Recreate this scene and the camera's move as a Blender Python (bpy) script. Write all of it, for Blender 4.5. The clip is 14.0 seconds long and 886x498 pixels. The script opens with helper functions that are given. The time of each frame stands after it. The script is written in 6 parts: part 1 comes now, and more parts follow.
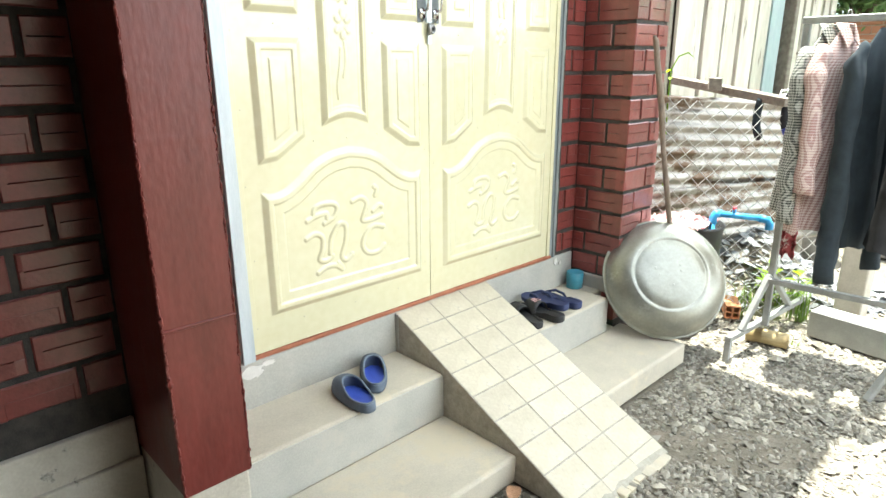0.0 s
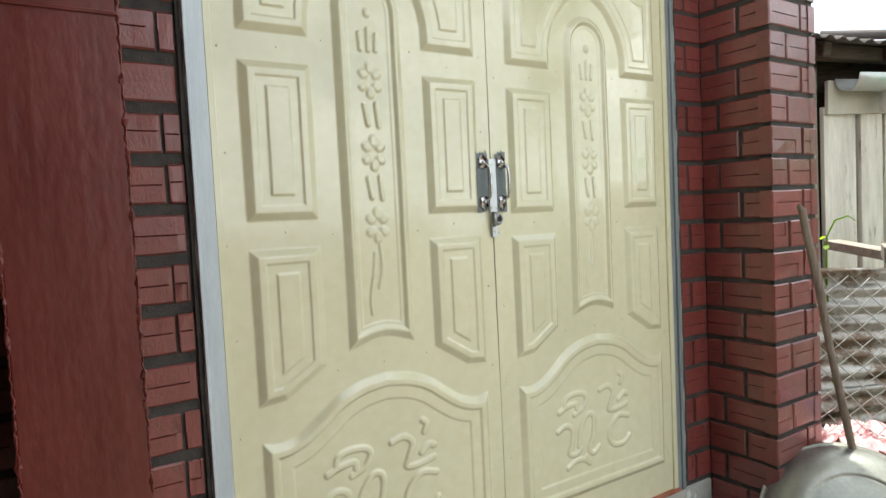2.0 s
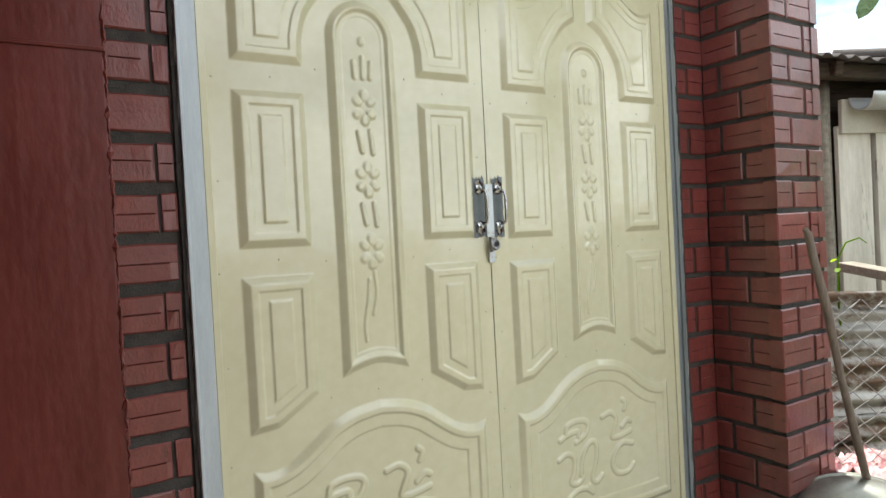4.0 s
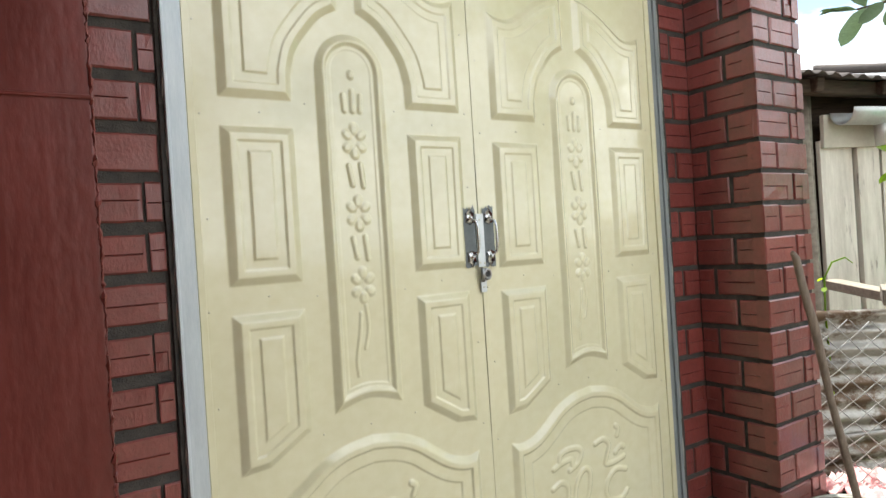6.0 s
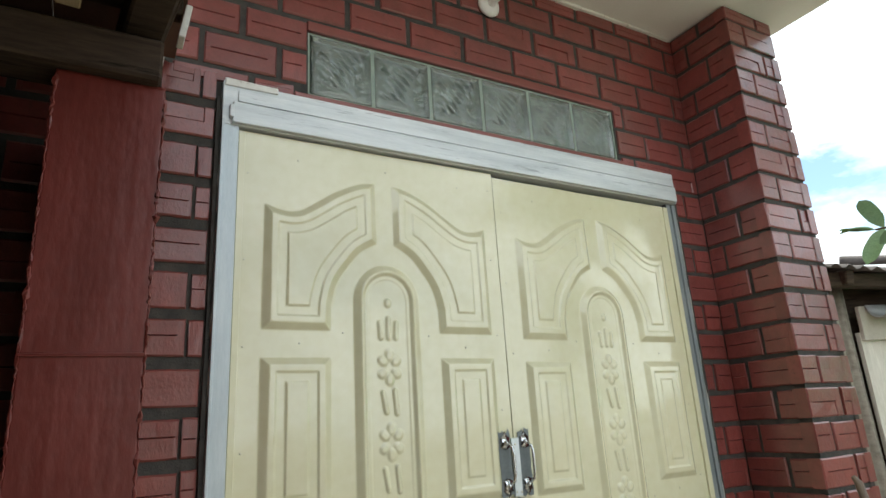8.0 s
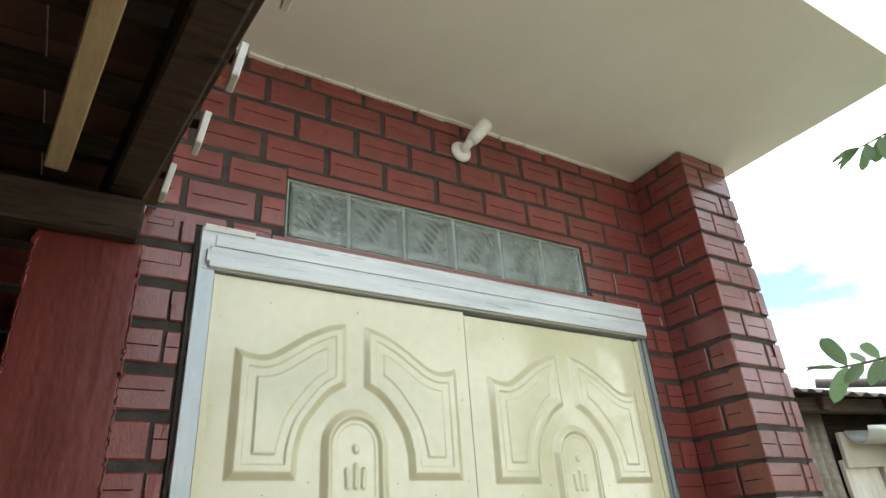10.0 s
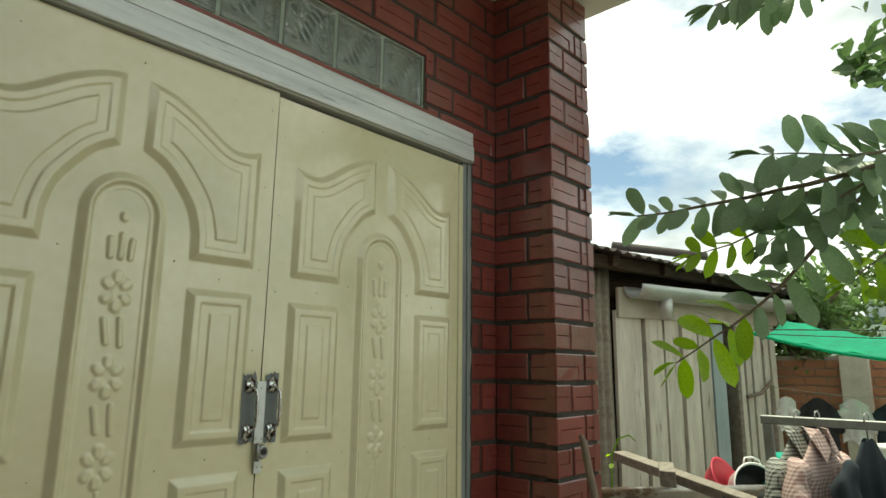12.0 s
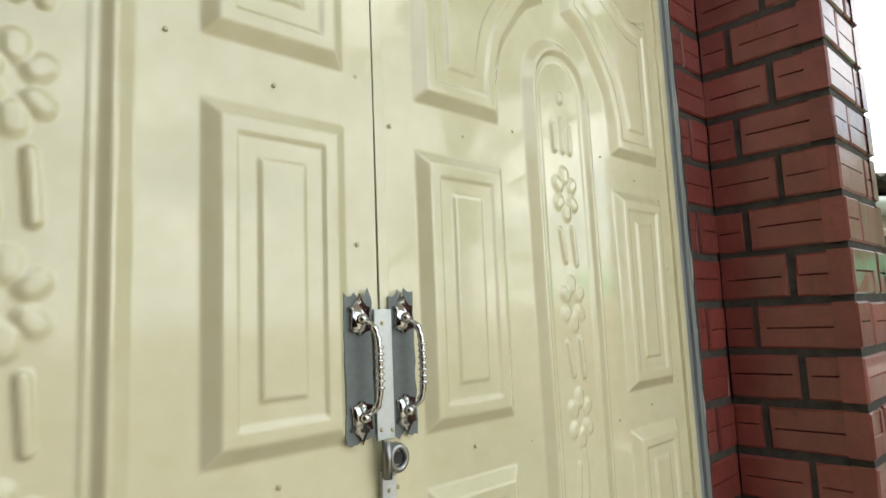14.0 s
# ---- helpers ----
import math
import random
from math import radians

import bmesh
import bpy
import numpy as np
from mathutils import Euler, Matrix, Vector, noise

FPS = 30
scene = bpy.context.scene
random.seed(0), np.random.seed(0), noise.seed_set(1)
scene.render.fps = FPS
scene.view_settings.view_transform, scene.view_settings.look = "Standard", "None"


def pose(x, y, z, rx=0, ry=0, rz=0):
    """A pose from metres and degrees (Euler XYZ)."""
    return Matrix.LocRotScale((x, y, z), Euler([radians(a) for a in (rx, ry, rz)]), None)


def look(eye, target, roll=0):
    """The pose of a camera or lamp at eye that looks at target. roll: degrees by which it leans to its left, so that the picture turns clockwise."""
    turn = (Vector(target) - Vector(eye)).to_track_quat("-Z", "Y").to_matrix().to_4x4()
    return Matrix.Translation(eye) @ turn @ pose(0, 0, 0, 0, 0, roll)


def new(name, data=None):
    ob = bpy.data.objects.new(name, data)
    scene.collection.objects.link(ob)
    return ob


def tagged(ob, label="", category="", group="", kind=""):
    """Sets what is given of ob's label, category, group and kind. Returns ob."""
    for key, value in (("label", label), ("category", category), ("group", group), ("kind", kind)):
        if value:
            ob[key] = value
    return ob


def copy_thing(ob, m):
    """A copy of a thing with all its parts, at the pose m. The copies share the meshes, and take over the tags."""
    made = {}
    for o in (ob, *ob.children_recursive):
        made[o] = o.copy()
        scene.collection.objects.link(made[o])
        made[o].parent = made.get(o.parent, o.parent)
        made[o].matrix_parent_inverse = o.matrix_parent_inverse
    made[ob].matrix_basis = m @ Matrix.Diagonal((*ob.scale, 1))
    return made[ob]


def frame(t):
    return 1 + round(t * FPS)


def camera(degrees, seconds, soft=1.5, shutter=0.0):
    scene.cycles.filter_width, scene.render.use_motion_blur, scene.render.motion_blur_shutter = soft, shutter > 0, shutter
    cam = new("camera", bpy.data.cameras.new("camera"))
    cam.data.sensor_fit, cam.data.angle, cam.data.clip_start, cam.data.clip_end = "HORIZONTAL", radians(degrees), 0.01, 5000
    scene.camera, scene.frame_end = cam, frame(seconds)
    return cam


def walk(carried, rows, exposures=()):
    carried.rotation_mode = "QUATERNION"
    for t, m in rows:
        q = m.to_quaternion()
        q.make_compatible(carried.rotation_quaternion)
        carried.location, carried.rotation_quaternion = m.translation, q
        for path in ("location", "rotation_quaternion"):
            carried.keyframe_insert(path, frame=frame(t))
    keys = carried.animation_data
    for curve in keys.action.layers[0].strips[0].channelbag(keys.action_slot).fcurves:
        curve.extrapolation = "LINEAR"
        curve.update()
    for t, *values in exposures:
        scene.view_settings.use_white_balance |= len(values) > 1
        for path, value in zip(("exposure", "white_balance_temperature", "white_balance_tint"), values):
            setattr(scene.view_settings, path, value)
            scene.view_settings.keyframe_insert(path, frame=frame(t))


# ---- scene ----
cam = camera(71.6, 14.0)
PATH = [
    (0, (-0.856, -1.81, 1.417), (0.475, -0.43, 0.849), -0.2),
    (0.5, (-0.717, -1.741, 1.413), (0.522, -0.274, 0.854), 0.0),
    (1, (-0.522, -1.569, 1.451), (0.704, -0.095, 0.884), -0.9),
    (1.5, (-0.424, -1.511, 1.49), (0.745, 0.052, 1.056), -2.3),
    (1.9, (-0.373, -1.482, 1.564), (0.733, 0.173, 1.375), -2.8),
    (2, (-0.321, -1.515, 1.566), (0.74, 0.177, 1.465), -2.8),
    (2.5, (-0.302, -1.554, 1.641), (0.743, 0.142, 1.822), -3.3),
    (3, (-0.309, -1.558, 1.656), (0.696, 0.141, 1.978), -2.0),
    (3.5, (-0.287, -1.56, 1.623), (0.695, 0.17, 1.822), -2.9),
    (3.7, (-0.265, -1.548, 1.577), (0.733, 0.185, 1.555), -2.5),
    (5.8, (-0.263, -1.53, 1.645), (0.802, 0.162, 1.594), -3.4),
    (6, (-0.267, -1.53, 1.644), (0.788, 0.17, 1.638), -3.6),
    (6.5, (-0.272, -1.524, 1.649), (0.787, 0.173, 1.667), -2.8),
    (7, (-0.269, -1.514, 1.651), (0.762, 0.199, 1.664), -3.1),
    (7.5, (-0.274, -1.5, 1.727), (0.77, 0.189, 1.969), -3.7),
    (8, (-0.289, -1.559, 1.778), (0.673, 0.103, 2.336), -3.4),
    (8.2, (-0.243, -1.627, 1.774), (0.658, 0.035, 2.427), -2.9),
    (10.3, (-0.295, -1.627, 1.872), (0.689, -0.135, 2.768), -3.5),
    (10.4, (-0.272, -1.669, 1.878), (0.717, -0.14, 2.704), -2.3),
    (10.5, (-0.259, -1.661, 1.859), (0.767, -0.126, 2.627), -3.0),
    (10.9, (-0.198, -1.631, 1.781), (1.053, -0.15, 2.275), -4.0),
    (11, (-0.162, -1.606, 1.773), (1.128, -0.141, 2.208), -3.7),
    (11.5, (-0.156, -1.587, 1.774), (1.172, -0.167, 2.245), -2.1),
    (12, (-0.113, -1.522, 1.778), (1.332, -0.193, 2.16), 0.7),
    (12.5, (-0.016, -1.358, 1.672), (1.546, -0.113, 1.761), 0.0),
    (13, (0.198, -1.077, 1.646), (1.514, 0.429, 1.64), -5.1),
    (13.5, (0.298, -0.874, 1.653), (1.516, 0.705, 1.794), -1.2),
    (14, (0.337, -0.634, 1.719), (1.696, 0.815, 1.953), -2.5),
]
EXPOSURES = [(0.0, 2.18, 6350, 3), (0.5, 1.66, 6350, 3), (1.2, 1.40, 6450, 4), (2.0, 1.16, 6400, 5), (3.0, 1.10, 6400, 6), (3.5, 0.98, 6400, 6), (7.0, 1.30, 6600, 7), (8.0, 0.92, 6350, 2), (10.5, 1.22, 6400, 1),
             (11.0, 0.44, 6800, -5), (12.0, 0.18, 7200, -7), (12.5, 0.32, 7500, -7), (13.0, 0.64, 7500, 2), (13.5, 1.15, 6850, 4), (14.0, 1.12, 6750, 4)]
walk(cam, [(t, look(eye, target, roll)) for t, eye, target, roll in PATH], EXPOSURES)

# ---- world and sun ----
TO_SUN = Vector((0.08, 0.09, 0.98)).normalized()
world = bpy.data.worlds.new("sky")
scene.world = world
world.use_nodes = True
wn, wl = world.node_tree.nodes, world.node_tree.links
wn.clear()
w_out = wn.new("ShaderNodeOutputWorld")
w_bg = wn.new("ShaderNodeBackground")
w_bg.inputs["Strength"].default_value = 0.15
sky = wn.new("ShaderNodeTexSky")
sky.sky_type = "NISHITA"
sky.sun_disc = False
sky.sun_elevation = math.asin(TO_SUN.z)
sky.sun_rotation = math.atan2(TO_SUN.x, TO_SUN.y)
w_co = wn.new("ShaderNodeTexCoord")
w_map = wn.new("ShaderNodeMapping")
w_map.inputs["Scale"].default_value = (1.0, 1.0, 2.2)
w_noise = wn.new("ShaderNodeTexNoise")
w_noise.inputs["Scale"].default_value = 2.6
w_noise.inputs["Detail"].default_value = 8.0
w_noise.inputs["Roughness"].default_value = 0.55
w_ramp = wn.new("ShaderNodeValToRGB")
w_ramp.color_ramp.elements[0].position = 0.36
w_ramp.color_ramp.elements[1].position = 0.50
w_shade = wn.new("ShaderNodeTexNoise")
w_shade.inputs["Scale"].default_value = 4.3
w_shade.inputs["Detail"].default_value = 5.0
w_cloud = wn.new("ShaderNodeValToRGB")
w_cloud.color_ramp.elements[0].position = 0.33
w_cloud.color_ramp.elements[0].color = (0.33, 0.36, 0.41, 1)
w_cloud.color_ramp.elements[1].position = 0.71
w_cloud.color_ramp.elements[1].color = (1, 1, 1, 1)
w_gain = wn.new("ShaderNodeMix")
w_gain.data_type, w_gain.blend_type = "RGBA", "MULTIPLY"
w_gain.inputs["Factor"].default_value = 1.0
w_gain.inputs["B"].default_value = (12.5, 12.5, 12.5, 1)
w_mix = wn.new("ShaderNodeMix")
w_mix.data_type = "RGBA"
wl.new(w_co.outputs["Generated"], w_map.inputs["Vector"])
wl.new(w_map.outputs[0], w_noise.inputs["Vector"])
wl.new(w_map.outputs[0], w_shade.inputs["Vector"])
wl.new(w_noise.outputs["Fac"], w_ramp.inputs["Fac"])
wl.new(w_shade.outputs["Fac"], w_cloud.inputs["Fac"])
wl.new(w_cloud.outputs["Color"], w_gain.inputs["A"])
wl.new(w_ramp.outputs["Color"], w_mix.inputs["Factor"])
wl.new(sky.outputs["Color"], w_mix.inputs["A"])
wl.new(w_gain.outputs["Result"], w_mix.inputs["B"])
wl.new(w_mix.outputs["Result"], w_bg.inputs["Color"])
wl.new(w_bg.outputs[0], w_out.inputs["Surface"])

sun_data = bpy.data.lights.new("sun", "SUN")
sun_data.energy, sun_data.angle, sun_data.color = 4.0, radians(0.6), (1.0, 0.95, 0.86)
sun = new("sun", sun_data)
sun.matrix_world = look(TO_SUN * 30, (0, 0, 0))


# ---- materials ----
def mat(name, a, b, scale=12.0, rough=0.7, metal=0.0, bump=0.15, fine=180.0, spots=None, spot_at=0.62, spot_scale=5.0,
        vary=0.0, streak=(1, 1, 1), rough_var=0.12, depth=0.004, translucent=0.0, specular=0.5, island=0.0):
    """Two base colours mixed by a coarse noise, a fine grain, optional stains, and bump at two sizes."""
    m = bpy.data.materials.new(name)
    m.use_nodes = True
    n, l = m.node_tree.nodes, m.node_tree.links
    bsdf = n["Principled BSDF"]
    co = n.new("ShaderNodeTexCoord")
    mp = n.new("ShaderNodeMapping")
    mp.inputs["Scale"].default_value = streak
    l.new(co.outputs["Object"], mp.inputs["Vector"])
    n1 = n.new("ShaderNodeTexNoise")
    n1.inputs["Scale"].default_value, n1.inputs["Detail"].default_value, n1.inputs["Roughness"].default_value = scale, 7.0, 0.62
    n2 = n.new("ShaderNodeTexNoise")
    n2.inputs["Scale"].default_value, n2.inputs["Detail"].default_value = fine, 3.0
    l.new(mp.outputs[0], n1.inputs["Vector"])
    l.new(mp.outputs[0], n2.inputs["Vector"])
    r1 = n.new("ShaderNodeValToRGB")
    r1.color_ramp.elements[0].position, r1.color_ramp.elements[1].position = 0.32, 0.68
    r1.color_ramp.elements[0].color, r1.color_ramp.elements[1].color = (*a, 1), (*b, 1)
    l.new(n1.outputs["Fac"], r1.inputs["Fac"])
    colour = r1.outputs["Color"]
    grain = n.new("ShaderNodeMix")
    grain.data_type, grain.blend_type = "RGBA", "OVERLAY"
    grain.inputs["Factor"].default_value = 0.16
    l.new(colour, grain.inputs["A"])
    l.new(n2.outputs["Fac"], grain.inputs["B"])
    colour = grain.outputs["Result"]
    if spots:
        n3 = n.new("ShaderNodeTexNoise")
        n3.inputs["Scale"].default_value, n3.inputs["Detail"].default_value, n3.inputs["Roughness"].default_value = spot_scale, 9.0, 0.7
        l.new(mp.outputs[0], n3.inputs["Vector"])
        r3 = n.new("ShaderNodeValToRGB")
        r3.color_ramp.elements[0].position, r3.color_ramp.elements[1].position = spot_at, spot_at + 0.07
        l.new(n3.outputs["Fac"], r3.inputs["Fac"])
        ms = n.new("ShaderNodeMix")
        ms.data_type = "RGBA"
        l.new(r3.outputs["Color"], ms.inputs["Factor"])
        l.new(colour, ms.inputs["A"])
        ms.inputs["B"].default_value = (*spots, 1)
        colour = ms.outputs["Result"]
    if vary or island:
        hs = n.new("ShaderNodeHueSaturation")
        mr = n.new("ShaderNodeMapRange")
        if island:
            gi = n.new("ShaderNodeNewGeometry")
            l.new(gi.outputs["Random Per Island"], mr.inputs["Value"])
        else:
            oi = n.new("ShaderNodeObjectInfo")
            l.new(oi.outputs["Random"], mr.inputs["Value"])
        amount = island or vary
        mr.inputs["To Min"].default_value, mr.inputs["To Max"].default_value = 1 - amount, 1 + amount
        l.new(mr.outputs["Result"], hs.inputs["Value"])
        l.new(colour, hs.inputs["Color"])
        colour = hs.outputs["Color"]
    l.new(colour, bsdf.inputs["Base Color"])
    bsdf.inputs["Metallic"].default_value = metal
    bsdf.inputs["Specular IOR Level"].default_value = specular
    rr = n.new("ShaderNodeMapRange")
    rr.inputs["To Min"].default_value, rr.inputs["To Max"].default_value = max(0.02, rough - rough_var), min(1, rough + rough_var)
    l.new(n1.outputs["Fac"], rr.inputs["Value"])
    l.new(rr.outputs["Result"], bsdf.inputs["Roughness"])
    if bump:
        add = n.new("ShaderNodeMath")
        add.operation = "MULTIPLY_ADD"
        add.inputs[1].default_value = 0.35
        l.new(n2.outputs["Fac"], add.inputs[0])
        l.new(n1.outputs["Fac"], add.inputs[2])
        bp = n.new("ShaderNodeBump")
        bp.inputs["Strength"].default_value, bp.inputs["Distance"].default_value = bump, depth
        l.new(add.outputs[0], bp.inputs["Height"])
        l.new(bp.outputs[0], bsdf.inputs["Normal"])
    if translucent:
        tr = n.new("ShaderNodeBsdfTranslucent")
        mx = n.new("ShaderNodeMixShader")
        mx.inputs[0].default_value = translucent
        bright = n.new("ShaderNodeHueSaturation")
        bright.inputs["Value"].default_value = 2.0
        bright.inputs["Saturation"].default_value = 1.15
        l.new(colour, bright.inputs["Color"])
        l.new(bright.outputs[0], tr.inputs["Color"])
        l.new(bsdf.outputs[0], mx.inputs[1])
        l.new(tr.outputs[0], mx.inputs[2])
        l.new(mx.outputs[0], n["Material Output"].inputs["Surface"])
    return m


def checked(name, ground, line, size):
    """Woven gingham cloth: two sets of stripes crossing, in the garment's own plane."""
    m = mat(name, ground, ground, 9, 0.85, 0, 0.3, 400)
    n, l = m.node_tree.nodes, m.node_tree.links
    bsdf = n["Principled BSDF"]
    co = n.new("ShaderNodeTexCoord")
    sep = n.new("ShaderNodeSeparateXYZ")
    l.new(co.outputs["UV"], sep.inputs[0])
    waves = []
    for axis in ("X", "Y"):
        mul = n.new("ShaderNodeMath")
        mul.operation = "MULTIPLY"
        mul.inputs[1].default_value = 1.0 / size
        fr = n.new("ShaderNodeMath")
        fr.operation = "FRACT"
        gt = n.new("ShaderNodeMath")
        gt.operation = "GREATER_THAN"
        gt.inputs[1].default_value = 0.52
        l.new(sep.outputs[axis], mul.inputs[0])
        l.new(mul.outputs[0], fr.inputs[0])
        l.new(fr.outputs[0], gt.inputs[0])
        waves.append(gt)
    both = n.new("ShaderNodeMath")
    both.operation = "ADD"
    l.new(waves[0].outputs[0], both.inputs[0])
    l.new(waves[1].outputs[0], both.inputs[1])
    half = n.new("ShaderNodeMath")
    half.operation = "MULTIPLY"
    half.inputs[1].default_value = 0.5
    l.new(both.outputs[0], half.inputs[0])
    mx = n.new("ShaderNodeMix")
    mx.data_type = "RGBA"
    mx.inputs["A"].default_value, mx.inputs["B"].default_value = (*ground, 1), (*line, 1)
    l.new(half.outputs[0], mx.inputs["Factor"])
    l.new(mx.outputs["Result"], bsdf.inputs["Base Color"])
    return m


M_CREAM = mat("cream_paint", (0.70, 0.660, 0.442), (0.725, 0.685, 0.466), 2.2, 0.16, 0, 0.05, 28, rough_var=0.04, depth=0.0012)
M_CREAM.node_tree.nodes["Principled BSDF"].inputs["Coat Weight"].default_value = 1.0
M_CREAM.node_tree.nodes["Principled BSDF"].inputs["Coat Roughness"].default_value = 0.06
M_BRICK = mat("painted_brick", (0.165, 0.034, 0.028), (0.225, 0.048, 0.040), 14, 0.42, 0, 0.5, 90, spots=(0.115, 0.027, 0.023), spot_at=0.62, spot_scale=18, vary=0.15, depth=0.006, streak=(0.2, 1, 1))
M_BRICK.node_tree.nodes["Principled BSDF"].inputs["Coat Weight"].default_value = 0.75
M_BRICK.node_tree.nodes["Principled BSDF"].inputs["Coat Roughness"].default_value = 0.18
coat_bump = M_BRICK.node_tree.nodes.new("ShaderNodeBump")
coat_bump.inputs["Strength"].default_value, coat_bump.inputs["Distance"].default_value = 0.16, 0.003
coat_noise = M_BRICK.node_tree.nodes.new("ShaderNodeTexNoise")
coat_noise.inputs["Scale"].default_value, coat_noise.inputs["Detail"].default_value = 45.0, 5.0
brick_map = M_BRICK.node_tree.nodes["Mapping"]
brick_info = M_BRICK.node_tree.nodes.new("ShaderNodeObjectInfo")
brick_shift = M_BRICK.node_tree.nodes.new("ShaderNodeMath")
brick_shift.operation = "MULTIPLY"
brick_shift.inputs[1].default_value = 37.0
M_BRICK.node_tree.links.new(brick_info.outputs["Random"], brick_shift.inputs[0])
M_BRICK.node_tree.links.new(brick_shift.outputs[0], brick_map.inputs["Location"])
M_BRICK.node_tree.links.new(brick_map.outputs[0], coat_noise.inputs["Vector"])
M_BRICK.node_tree.links.new(coat_noise.outputs["Fac"], coat_bump.inputs["Height"])
M_BRICK.node_tree.links.new(coat_bump.outputs[0], M_BRICK.node_tree.nodes["Principled BSDF"].inputs["Coat Normal"])
M_MORTAR = mat("dark_mortar", (0.030, 0.029, 0.027), (0.075, 0.066, 0.058), 25, 0.9, 0, 0.8, 220, depth=0.006)
M_COLUMN = mat("red_plaster_paint", (0.125, 0.022, 0.017), (0.180, 0.033, 0.026), 12, 0.36, 0, 0.32, 110, spots=(0.185, 0.036, 0.028), spot_at=0.64, spot_scale=9, depth=0.004, streak=(1, 1, 0.35))
M_CEMENT = mat("grey_cement", (0.46, 0.42, 0.34), (0.60, 0.545, 0.44), 3, 0.8, 0, 0.35, 160, spots=(0.60, 0.53, 0.40), spot_at=0.54, spot_scale=2.6, depth=0.004)
# Cement slightly darker and greyer than that of the treads.
M_RISER = mat("darker_grey_cement", (0.40, 0.392, 0.355), (0.49, 0.475, 0.425), 5, 0.75, 0, 0.35, 160, spots=(0.50, 0.47, 0.41), spot_at=0.58, spot_scale=4, depth=0.004)
M_PLINTH = mat("bare_plinth", (0.48, 0.44, 0.36), (0.64, 0.60, 0.51), 7, 0.85, 0, 0.6, 110, spots=(0.18, 0.17, 0.155), spot_at=0.62, spot_scale=12, depth=0.006)
M_TILE = mat("beige_floor_tile", (0.52, 0.465, 0.350), (0.62, 0.565, 0.44), 7, 0.42, 0, 0.15, 120, spots=(0.45, 0.41, 0.34), spot_at=0.60, spot_scale=9, vary=0.07)
M_GROUT = mat("grey_grout", (0.32, 0.295, 0.24), (0.48, 0.445, 0.375), 30, 0.9, 0, 0.4, 200)
M_FRAME = mat("brushed_grey_frame", (0.50, 0.53, 0.55), (0.74, 0.76, 0.77), 4, 0.4, 0.2, 0.2, 90, spots=(0.36, 0.38, 0.40), spot_at=0.60, spot_scale=7, streak=(0.7, 7, 7))
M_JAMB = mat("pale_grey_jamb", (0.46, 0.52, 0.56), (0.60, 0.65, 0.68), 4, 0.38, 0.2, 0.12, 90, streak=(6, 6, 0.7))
# Right jamb's steel, with the shade on that side put into its colour.
M_FRAME_SHADE = mat("shaded_grey_frame", (0.20, 0.225, 0.23), (0.32, 0.345, 0.35), 6, 0.5, 0.3, 0.2, 90, streak=(8, 8, 0.6))
M_PRIMER = mat("bare_grey_primer", (0.13, 0.15, 0.155), (0.20, 0.22, 0.225), 14, 0.5, 0.3, 0.15, 150)
M_STRIP = mat("pale_zinc_strip", (0.52, 0.56, 0.58), (0.64, 0.67, 0.68), 10, 0.42, 0.5, 0.1, 150)
M_CHROME = mat("chrome", (0.62, 0.62, 0.62), (0.74, 0.74, 0.74), 20, 0.14, 1.0, 0.0, 100, rough_var=0.05)
M_STEEL = mat("dull_steel", (0.25, 0.25, 0.25), (0.36, 0.36, 0.35), 20, 0.32, 1.0, 0.1, 100)
M_SCREW = mat("screw_head", (0.50, 0.47, 0.33), (0.62, 0.58, 0.42), 60, 0.4, 0.5, 0.0)
M_RUST = mat("rust_red_sill", (0.30, 0.10, 0.05), (0.42, 0.16, 0.09), 20, 0.7, 0, 0.4)
M_WHITE = mat("white_plaster", (0.80, 0.79, 0.73), (0.85, 0.84, 0.79), 3, 0.8, 0, 0.15, 120)
M_PORCELAIN = mat("white_porcelain", (0.80, 0.79, 0.76), (0.86, 0.85, 0.82), 9, 0.25, 0, 0.0)
M_WOOD_DARK = mat("dark_roof_timber", (0.034, 0.022, 0.016), (0.078, 0.054, 0.038), 9, 0.8, 0, 0.6, 120, streak=(1, 8, 8), specular=0.2, spots=(0.015, 0.011, 0.009), spot_at=0.58, spot_scale=4)
M_WOOD_RED = mat("red_brown_boards", (0.085, 0.04, 0.028), (0.15, 0.075, 0.05), 7, 0.7, 0, 0.4, 120, island=0.25)
M_WOOD_LIGHT = mat("pale_new_batten", (0.42, 0.30, 0.17), (0.56, 0.42, 0.26), 8, 0.65, 0, 0.3, 120, streak=(8, 1, 8))
M_WHITE_END = mat("white_painted_batten_end", (0.62, 0.60, 0.56), (0.74, 0.72, 0.68), 20, 0.6, 0, 0.3, spots=(0.35, 0.28, 0.22), spot_at=0.6, spot_scale=30)
M_ALU = mat("dull_aluminium", (0.26, 0.26, 0.225), (0.38, 0.38, 0.335), 4, 0.36, 0.7, 0.12, 70, spots=(0.40, 0.40, 0.36), spot_at=0.6, spot_scale=10)
M_NAVY = mat("navy_rubber", (0.018, 0.026, 0.075), (0.035, 0.05, 0.13), 20, 0.55, 0, 0.2)
M_BLACK = mat("black_rubber", (0.012, 0.013, 0.014), (0.03, 0.03, 0.032), 20, 0.6, 0, 0.2)
M_SHOE = mat("slate_foam", (0.07, 0.095, 0.135), (0.11, 0.14, 0.19), 20, 0.55, 0, 0.2)
